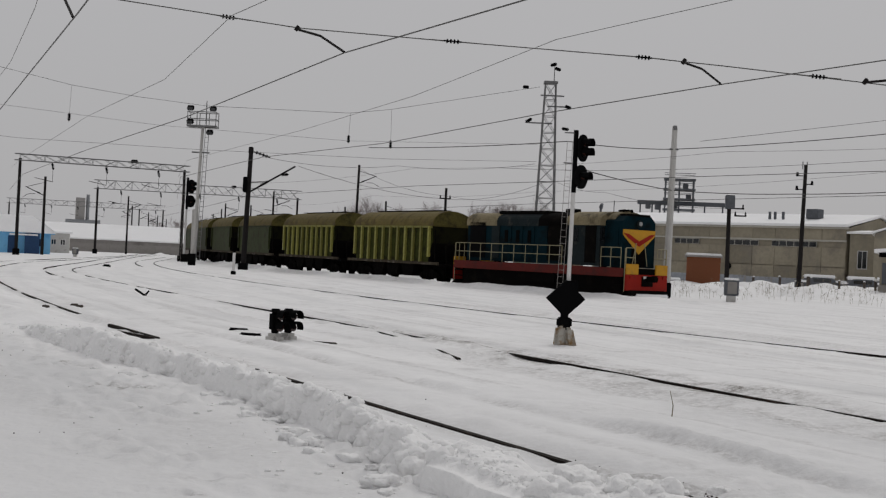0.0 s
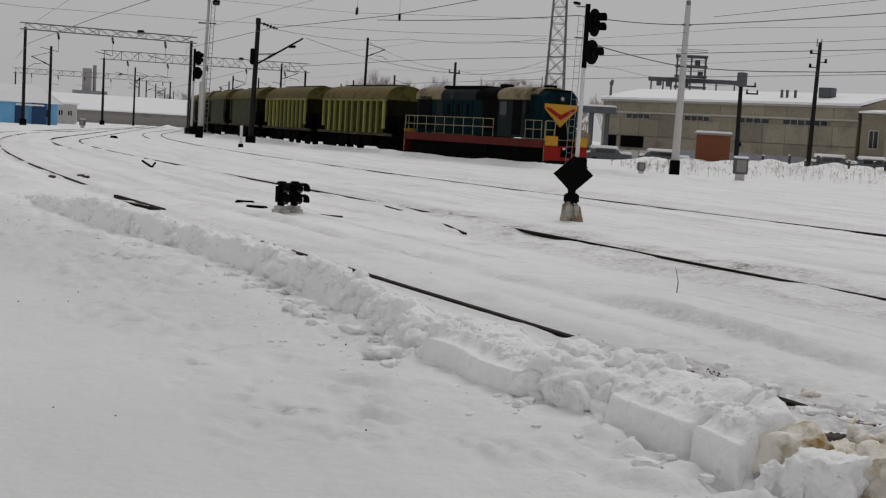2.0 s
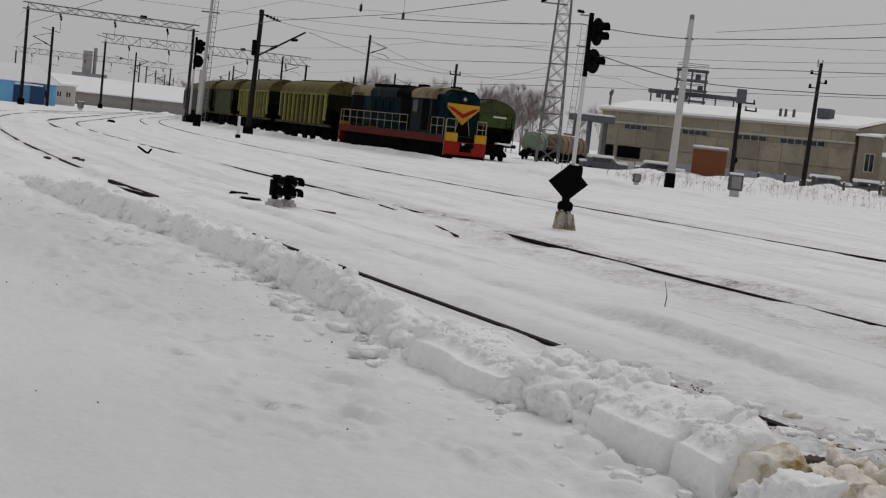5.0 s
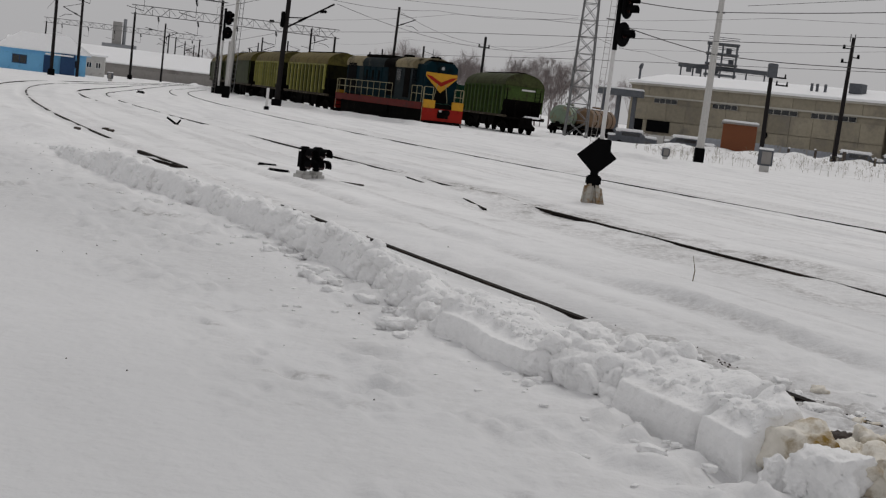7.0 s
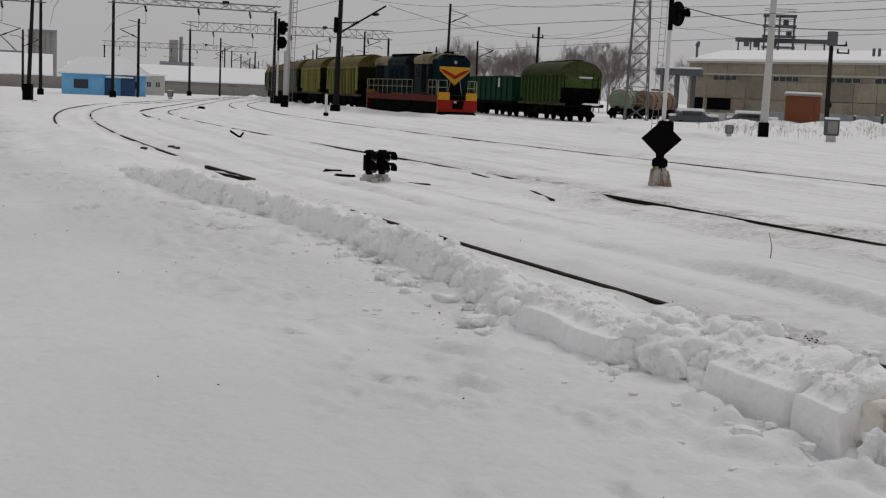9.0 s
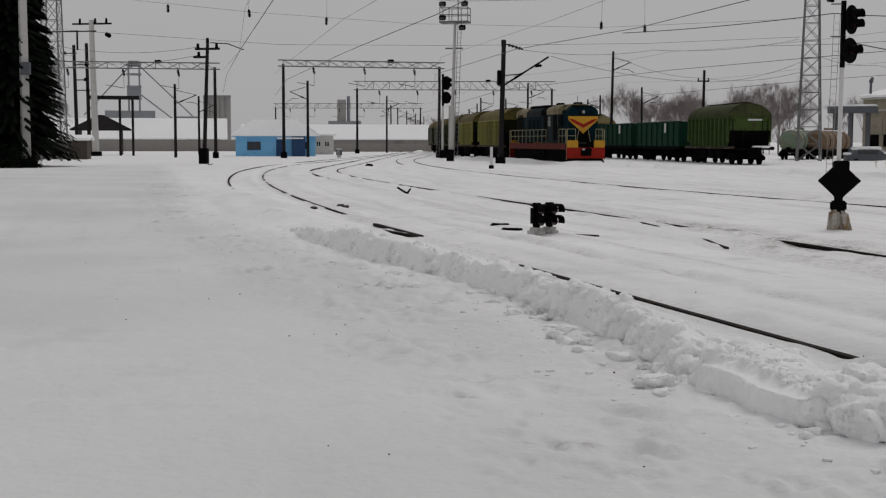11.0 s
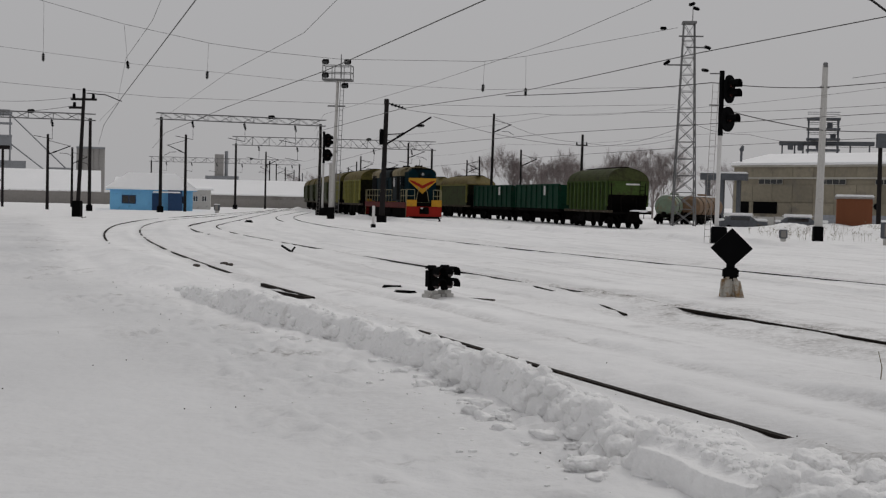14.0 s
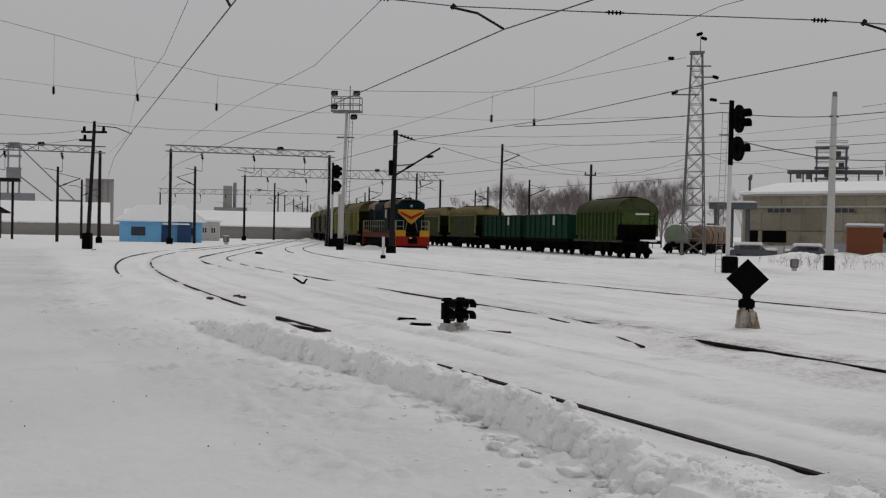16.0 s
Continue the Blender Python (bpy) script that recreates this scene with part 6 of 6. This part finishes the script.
canopy = thing("platform_canopy", -70.5, 133.0, 0, 26, "dark flat canopy on slender posts", "canopy")
part("canopy_roof", boxed((6.6, 0, 6.5), (5.4, 2.4, 0.36)), POLE_DARK, canopy)
for x in (4.6, 7.2, 8.6):
    part("canopy_post", roded((x, 0, -0.2), (x, 0, 6.3), 0.14), POLE_DARK, canopy)
gazebo = thing("open_shelter", -71.9, 141.5, 0, 24, "open shelter with dark peaked roof on posts", "shelter")
bm = prism(B(), [(-0.9, 2.9), (6.1, 2.9), (6.1, 3.06), (2.9, 4.75), (2.3, 4.75), (-0.9, 3.06)], "y", -0.7, 4.3)
for v in bm.verts:
    if v.co.z > 4:
        v.co.y = 1.8 + (v.co.y - 1.8) * 0.1
part("roof", bm, POLE_DARK, gazebo)
for x, y in ((0.2, 0.2), (5.0, 0.2), (0.2, 3.4), (5.0, 3.4)):
    part("roof_post", boxed((x, y, 1.4), (0.18, 0.18, 3.2)), WOOD, gazebo)
plain_house("wooden_shed", -58.6, 107, 20, 4.6, 3, 1.7, 0.3, WOOD, "dark wooden shed behind the poles", 0)

# ---- covered bridge and dark structure beyond the tank wagons ----
br = thing("loading_bridge", 16.0, 165.2, 0, -12, "dark loading bridge with snow on its deck", "bridge")
part("deck", boxed((2.2, 0, 5.6), (5.6, 3.0, 0.8)), GREY_METAL, br)
part("deck_snow", boxed((2.2, 0, 6.1), (5.6, 3.0, 0.25), bevel=0.08), ROOF_SNOW, br)
for x in (0.2, 2.0, 4.0):
    part("pier", boxed((x, 0, 2.4), (0.45, 1.6, 5.6)), GREY_METAL, br)


# ---- trees, weeds ----
def bare_tree(h, seed):
    """Trunk with limbs and several orders of thin bare twigs."""
    rnd = random.Random(seed)
    trunk, twigs = B(), B()

    def grow(bm, a, d, length, r, depth):
        b = a + d * length
        rod(bm, a, b, r, r * 0.65, 5 if depth < 2 else 3)
        if depth == 4:
            return
        for k in range(4 if depth < 3 else 18):
            side = Vector((rnd.uniform(-1, 1), rnd.uniform(-1, 1), rnd.uniform(0.1, 0.9))).normalized()
            nd = (d * 0.75 + side * 0.75).normalized()
            grow(trunk if depth < 1 else twigs, a.lerp(b, rnd.uniform(0.45, 1.0)), nd, length * rnd.uniform(0.5, 0.78), max(r * 0.55, 0.010), depth + 1)

    grow(trunk, Vector((0, 0, -0.3)), Vector((rnd.uniform(-0.08, 0.08), 0, 1)).normalized(), h * 0.36, 0.11, 0)
    return trunk, twigs


TREES = []
for k in range(5):
    h = 15.0 + k * 0.6
    t = thing("bare_tree", 0, -4000, 0, 0, "leafless grey-brown tree in a far hedge", "tree", "bare trees behind the wagons")
    a, b = bare_tree(h, k + 3)
    part("trunk", a, TWIG, t)
    part("crown", b, TWIG, t)
    TREES.append(t)
rnd = random.Random(11)
spots = [(-9.5 + 0.58 * k + rnd.uniform(-0.5, 0.5), 186 + rnd.uniform(-5, 12)) for k in range(40)]
for k, (x, y) in enumerate(spots):
    s = rnd.uniform(0.58, 0.82) if not -2 < x < 2 else rnd.uniform(0.52, 0.68)
    m = pose(x, y, 0, 0, 0, rnd.uniform(0, 360))
    o = TREES[k % 5]
    if k >= 5:
        o = copy_thing(o, m)
    o.matrix_basis = m @ Matrix.Scale(s, 4)
for k, (x, y, s) in enumerate(((-72, 330, 0.7), (-68, 333, 0.8), (-61, 335, 0.7), (-58, 332, 0.62), (-18, 260, 0.9), (-25, 270, 0.8), (22, 215, 0.8), (26, 220, 0.7))):
    o = copy_thing(TREES[k % 5], pose(x, y, 0, 0, 0, 70 * k))
    o.matrix_basis = pose(x, y, 0, 0, 0, 70 * k) @ Matrix.Scale(s, 4)


def spruce(x, y, h, seed):
    rnd = random.Random(seed)
    t = thing("spruce_tree", x, y, 0, 0, "tall dark spruce with drooping branches", "tree", "spruces")
    part("trunk", roded((0, 0, -0.3), (0, 0, h), 0.22, 0.03), WOOD, t)
    bm = B()
    for k in range(int(h * 46)):
        z = rnd.uniform(0.08, 0.98) ** 0.85 * h
        reach = (h - z) * 0.24 + 0.25
        a = rnd.uniform(0, 2 * math.pi)
        tip = Vector((math.cos(a) * reach, math.sin(a) * reach, z - 0.35 * reach))
        base = Vector((0, 0, z))
        for j in range(7):
            c = base.lerp(tip, 0.2 + 0.12 * j)
            side = Vector((-math.sin(a), math.cos(a), 0)) * 0.3 * (1.1 - 0.1 * j)
            d = Vector((math.cos(a) * 0.25, math.sin(a) * 0.25, -0.22))
            v = [bm.verts.new(p) for p in (c, c + side + d, c + d * 1.6, c - side + d)]
            bm.faces.new(v)
    part("needles", bm, NEEDLE, t)
    return t


spruce(-43.6, 79.6, 13.0, 1)
spruce(-46.2, 79.8, 16.0, 2)
spruce(-43.6, 76.9, 17.0, 3)
spruce(-45.6, 77.0, 17.5, 4)


def bush(x, y, r, seed, mat=NEEDLE, label="dark dense shrub at the foot of the mast"):
    rnd = random.Random(seed)
    t = thing("shrub", x, y, 0, 0, label, "shrub", "shrubs")
    bm = B()
    for k in range(420):
        d = Vector((rnd.gauss(0, 1), rnd.gauss(0, 1), abs(rnd.gauss(0, 0.8)))).normalized() * r * rnd.uniform(0.4, 1.0)
        s = 0.16 * r
        v = [bm.verts.new(d + Vector((rnd.uniform(-s, s), rnd.uniform(-s, s), rnd.uniform(-s, s)))) for _ in range(3)]
        bm.faces.new(v)
    for k in range(12):
        a = rnd.uniform(0, 6.28)
        rod(bm, (0, 0, -0.1), (math.cos(a) * r * 0.8, math.sin(a) * r * 0.8, r * rnd.uniform(0.4, 0.9)), 0.03, 0.01, 4)
    part("foliage", bm, mat, t)
    return t


for k, (x, y, r) in enumerate(((-41.6, 73.5, 1.3), (-42.8, 73.2, 1.6), (-40.9, 74.2, 0.8), (-44.2, 73.0, 2.0))):
    bush(x, y, r, k)


def weeds():
    """Dry stalks that stand out of the drifts at the yard's edge."""
    rnd = random.Random(5)
    bm = B()
    for k in range(900):
        x, y = rnd.uniform(11.5, 36), rnd.uniform(74, 92)
        if rnd.random() > 0.5 + 0.5 * noise.noise(Vector((x * 0.3, y * 0.3, 0))) * 2:
            continue
        z = float(snow_height(x, y))
        h = rnd.uniform(0.15, 0.7)
        lean = Vector((rnd.uniform(-0.25, 0.25), rnd.uniform(-0.25, 0.25), 1)) * h
        rod(bm, (x, y, z - 0.1), Vector((x, y, z)) + lean, 0.007, 0.004, 3)
        for j in range(3):
            c = Vector((x, y, z)) + lean * rnd.uniform(0.5, 0.9)
            rod(bm, c, c + Vector((rnd.uniform(-0.2, 0.2), rnd.uniform(-0.2, 0.2), 0.15)), 0.006, 0.003, 3)
    o = part("dry_weeds", bm, GRASS)
    return tagged(o, "sparse dry brown weeds poking through snow", "weeds", kind="stuff")


weeds()

# ---- overhead wires ----
def tube(bm, pts, r):
    last = None
    for i, p in enumerate(pts):
        d = (pts[min(i + 1, len(pts) - 1)] - pts[max(i - 1, 0)]).normalized()
        side = d.cross(Vector((0, 0, 1))).normalized()
        up = side.cross(d)
        ring = [bm.verts.new(p + (side * math.cos(a) + up * math.sin(a)) * r) for a in (0.8, 2.37, 3.94, 5.5)]
        if last:
            for k in range(4):
                bm.faces.new((last[k], last[(k + 1) % 4], ring[(k + 1) % 4], ring[k]))
        last = ring


def wire(points, label, r=0.018, sag=0.0, name="overhead_wire"):
    """A wire through a few points, with the same sag in each bay."""
    bm, pts = B(), []
    points = [Vector(p) for p in points]
    for a, b in zip(points, points[1:]):
        for k in range(10):
            f = k / 10
            pts.append(a.lerp(b, f) - Vector((0, 0, 4 * sag * f * (1 - f))))
    pts.append(points[-1])
    tube(bm, pts, r)
    return tagged(part(name, bm, WIRE), label, "overhead wire", "overhead wires")


contact = "taut dark contact wire over a snowy track"
carrier = "thin carrying wire hanging over a snowy track"
wire([(-43, 128, 6.4), (-31, 95, 6.35), (-18.3, 65.8, 6.3), (-9.5, 46.7, 6.3), (-2.45, 29.8, 6.3), (4.6, 16.5, 6.3), (12, 4, 6.3)], contact, 0.016)
wire([(-43, 128, 8.6), (-31, 95, 7.6), (-17.7, 63.5, 7.8), (-10.2, 46.3, 7.6), (-5.8, 34.0, 7.8), (3.5, 16.0, 7.7), (10, 4, 7.8)], carrier, 0.009)
wire([(-27, 131, 6.4), (-18, 88, 6.3), (-9.2, 65, 6.3), (-2.6, 53.6, 6.3), (3.0, 40.0, 6.3), (6.7, 32.1, 6.3), (12.5, 21, 6.3), (22, 5, 6.3)], contact, 0.016)
wire([(-27, 131, 8.6), (-18, 90, 7.6), (-7.5, 65.9, 7.8), (-1.3, 47.8, 7.6), (2.9, 35.3, 7.8), (12, 18, 7.7), (19, 5, 7.8)], carrier, 0.009)
wire([(-46, 121, 6.4), (-32, 85, 6.3), (-22.2, 61.1, 6.3), (-11.7, 36.0, 6.3), (-7.6, 26.2, 6.3), (-3, 15, 6.3), (2, 3, 6.3)], contact, 0.016)
wire([(-46, 121, 8.6), (-30, 82, 7.6), (-20.6, 57.2, 7.8), (-14.8, 43.5, 7.6), (-11.1, 34.3, 7.8), (-4, 15, 7.7), (0, 4, 7.8)], carrier, 0.009)
# wires over the train's track and the siding
wire([(-52, 235, 6.5), (-34, 175, 6.5), (-18, 118, 6.4), (-2, 87, 6.4), (14, 64, 6.4), (32, 40, 6.4)], contact, 0.02)
wire([(-52, 235, 8.2), (-34, 175, 7.8), (-18, 118, 7.6), (-2, 87, 7.6), (14, 64, 7.6), (32, 40, 7.6)], carrier, 0.009, 0.25)
wire([(-40, 240, 6.5), (-20, 178, 6.5), (-6, 136, 6.4), (8, 104, 6.4), (26, 72, 6.4), (44, 46, 6.4)], contact, 0.02)
wire([(-40, 240, 8.2), (-20, 178, 8.0), (-7.4, 135, 7.8), (8, 104, 7.4), (26, 72, 7.8), (44, 46, 7.6)], carrier, 0.009, 0.3)
wire([(-11.5, 101, 8.3), (1, 118, 7.0), (9.5, 120, 9.2)], carrier, 0.02, 0.5)
wire([(-13.8, 100.5, 8.8), (-4, 110, 9.3), (8.4, 120, 10.8)], carrier, 0.018, 0.4)
wire([(-9.0, 135, 10.6), (0.3, 136, 8.2), (9.5, 121, 8.2)], carrier, 0.018, 0.6)

# far cross-span between the two lattice masts, with hangers
span = "long sagging cross-span wire between the lattice masts"
wire([(-51.6, 97.8, 19.0), (-47.35, 110.88, 18.5), (-40.94, 113.4, 16.9), (-33.7, 115.7, 15.55), (-28.2, 117.1, 14.96), (-22.1, 118.4, 14.55), (-9.1, 120.1, 14.7), (-5.2, 120.3, 15.26), (8.5, 120.0, 17.97)], span, 0.022)
wire([(-51.6, 98, 13.7), (-40.4, 113.6, 13.4), (-26.2, 117.6, 12.5), (-9.1, 120.0, 12.1), (8.5, 120, 12.6)], span, 0.015)
wire([(-51.6, 98, 10.7), (-38, 114.4, 10.5), (-23.1, 118.2, 10.5), (-5, 120, 10.6), (8.5, 120, 11.0)], span, 0.018)


def hanger(top, foot, label="hanger wire with a dark insulator", r=0.09):
    h = thing("hanger", *foot, 0, label, "hanger", "span hangers")
    d = Vector(top) - Vector(foot)
    part("hanger_wire", roded((0, 0, 0), d, 0.012, seg=4), WIRE, h)
    insulator(h, (0, 0, 0), d.normalized() * 0.75, r * 1.7)
    return h


for top, foot in (((-47.3, 110.9, 18.5), (-47.3, 110.9, 13.2)), ((-40.9, 113.4, 16.9), (-40.5, 113.5, 12.9)), ((-33.8, 115.7, 15.5), (-33.9, 115.7, 12.3)), ((-9.0, 120.1, 14.7), (-9.1, 120.1, 11.9)), ((-5.2, 120.3, 15.2), (-5.15, 120.3, 11.6))):
    hanger(top, foot)

# near cross-span with its insulators and bent steady arms
NEAR = [(-16.5, 29.0, 8.2), (-7.9, 30.6, 7.43), (-3.7, 31.4, 7.1), (0.1, 31.6, 6.98), (4.7, 31.25, 6.76), (6.7, 30.9, 6.58), (10.2, 29.9, 6.16), (16.5, 27.5, 5.5)]
wire(NEAR, "cross-span wire with dark insulators over the tracks", 0.016)


def span_fitting(a, b, label, r=0.06):
    s = thing("span_insulator", *a, 0, label, "insulator", "span insulators")
    d = Vector(b) - Vector(a)
    insulator(s, d * 0.3, d * 0.7, r)
    part("clevis", roded((0, 0, 0), d, 0.014, seg=5), WIRE, s)
    return s


for a, b in (((-5.9, 31.05, 7.28), (-4.9, 31.25, 7.2)), ((-0.5, 31.6, 7.01), (0.6, 31.57, 6.96)), ((4.2, 31.3, 6.79), (5.2, 31.15, 6.72)), ((8.2, 30.5, 6.41), (9.2, 30.2, 6.3))):
    span_fitting(a, b, "dark string insulator in the cross-span")


def steady(a, b, c):
    s = thing("steady_arm", *a, 0, "bent dark steady arm on the contact wire", "steady arm", "steady arms")
    a, b, c = Vector(a), Vector(b), Vector(c)
    part("arm_tube", rod(roded((0, 0, 0), b - a, 0.03, seg=6), b - a, c - a, 0.03, seg=6), POLE_DARK, s)
    part("wire_clamp", roded((-0.04, 0, -0.03), (0.04, 0, 0.08), 0.05, seg=6), POLE_DARK, s)


steady((-3.75, 31.35, 7.06), (-3.1, 30.6, 6.8), (-2.45, 29.8, 6.32))
steady((5.65, 31.1, 6.66), (6.2, 31.6, 6.6), (6.75, 32.0, 6.32))
steady((-9.0, 30.3, 7.52), (-8.6, 28.6, 7.0), (-7.9, 26.9, 6.32))
steady((9.7, 30.0, 6.22), (10.3, 29.0, 6.2), (11.0, 24.0, 6.32))
# line cables between the poles of the yard
cable = "dark sagging cable between yard poles"
wire([(-5.0, 84, 8.6), (6.6, 70, 8.3), (13.0, 73.3, 8.45), (26.4, 70, 9.9), (50, 63, 11)], cable, 0.03, 0.12)
wire([(7.0, 66.2, 6.55), (13.0, 73.3, 6.1), (19.3, 71.4, 6.1), (26.5, 69.5, 6.6), (50, 62, 9)], cable, 0.03, 0.08)
wire([(14.3, 72.6, 8.9), (26.4, 69.0, 10.6), (50, 62, 14)], cable, 0.016)
wire([(3.0, 73, 6.9), (13.0, 73.3, 7.3), (26.4, 70, 8.4), (50, 63, 10)], cable, 0.014, 0.1)
wire([(24.0, 107.4, 6.9), (14.0, 112, 8.0), (9.6, 120, 9.6)], cable, 0.018, 0.4)
wire([(-36.4, 91, 8.6), (-51, 97, 9.3), (-60, 118, 10.2)], cable, 0.018, 0.5)
wire([(-36.4, 91, 8.0), (-51, 97, 8.2), (-60, 118, 9.1)], cable, 0.018, 0.5)

# ---- small trackside things ----
def scrap(name, x, y, yaw, size, label, mat=WOOD, z=0.02, tilt=0.0):
    bm = B()
    box(bm, (0, 0, 0), size, bevel=min(size) * 0.2)
    for v in bm.verts:
        v.co += Vector(noise.noise_vector(v.co * 5 + Vector((x, y, 0)))) * min(size) * 0.25
    return tagged(part(name, bm, mat, None, m=pose(x, y, z, 0, tilt, yaw)), label, "trackside part", "bared trackside parts")


scrap("sleeper_end", -3.95, 25.7, 8, (0.40, 0.2, 0.12), "dark tarred sleeper end bared from the snow", BLACK)
scrap("sleeper_end", -3.5, 24.3, 2, (0.42, 0.2, 0.14), "dark tarred sleeper end bared from the snow", BLACK)
scrap("sleeper_end", -2.05, 23.4, -18, (0.5, 0.12, 0.06), "dark edge of a buried sleeper", WOOD)
frog = thing("rail_crossing", -5.6, 23.6, 0.03, -62, "bared dark switch rails in the snow", "rail switch")
part("blade", boxed((0.1, 0, 0), (3.4, 0.07, 0.12), pose(0, 0, 0)), RAIL, frog)
part("stock_rail", boxed((0.8, -0.22, 0), (2.2, 0.07, 0.12), pose(0, 0, 0, 0, 0, 9)), RAIL, frog)
part("slide_chair", boxed((0.8, -0.1, -0.02), (0.3, 0.4, 0.08)), BLACK, frog)
blade = thing("rail_switch", 0, 0, 0, 0, "thin dark switch blade half buried between the rails", "rail switch")
bm, last = B(), None
for k in range(20):
    f = k / 19
    x, y = -1.75 + 2.15 * f + 0.10 * math.sin(math.pi * f), 29.2 - 7.5 * f
    z = float(np.mean([snow_height(x + 0.5 * i, y + 0.6 * j) for i in (-1, 0, 1) for j in (-1, 0, 1)])) + 0.004 - 0.05 * max(0.0, f - 0.82)
    ring = [bm.verts.new((x + u, y + 0.2 * u, z + v)) for u, v in ((-0.022, -0.08), (-0.022, 0.0), (0.022, 0.0), (0.022, -0.08))]
    if last:
        for i in range(4):
            bm.faces.new((last[i], last[(i + 1) % 4], ring[(i + 1) % 4], ring[i]))
    last = ring
bmesh.ops.recalc_face_normals(bm, faces=bm.faces[:])
part("blade_bar", bm, RAIL, blade)
vm = thing("switch_lever", -9.5, 41.5, 0, 20, "dark forked switch lever in the snow", "switch lever")
part("lever_arm", roded((0.06, 0, 0), (-0.26, 0, 0.2), 0.035, seg=6), BLACK, vm)
part("lever_fork", roded((0.06, 0, 0), (0.18, 0, 0.16), 0.03, seg=6), BLACK, vm)
part("lever_foot", boxed((0.06, 0, 0.0), (0.12, 0.12, 0.1), bevel=0.03), BLACK, vm)
stake = thing("marker_stake", -13.0, 81.3, 0, 0, "white marker stake with dark tip beside the track", "marker stake")
part("stake", boxed((0, 0, 0.65), (0.16, 0.12, 1.4)), WHITE_PAINT, stake)
part("stake_foot", boxed((0, 0, 0.05), (0.3, 0.26, 0.3), bevel=0.03), BLACK, stake)
relay_box(-36.5, 129.0, 0.7, "dark trackside switch box in the snow")
scrap("switch_box", -21.8, 84.5, 5, (0.45, 0.4, 0.3), "small dark switch box between the rails", BLACK)
for x, y in ((-9.0, 32.4), (-9.6, 31.6), (-9.3, 33.0), (-33.8, 86), (-34.4, 88)):
    scrap("ballast_clump", x, y, 40 * x, (0.16, 0.12, 0.07), "dark frozen clump beside the rail", WOOD)
twig = thing("dry_stalk", 2.6, 14.1, 0, 0, "single dry stalk standing in the snow", "stalk")
part("stem", rod(roded((0, 0, -0.1), (0.02, 0, 0.18), 0.006, seg=4), (0.02, 0, 0.18), (-0.02, 0, 0.34), 0.005, 0.003, 4), GRASS, twig)


motions()
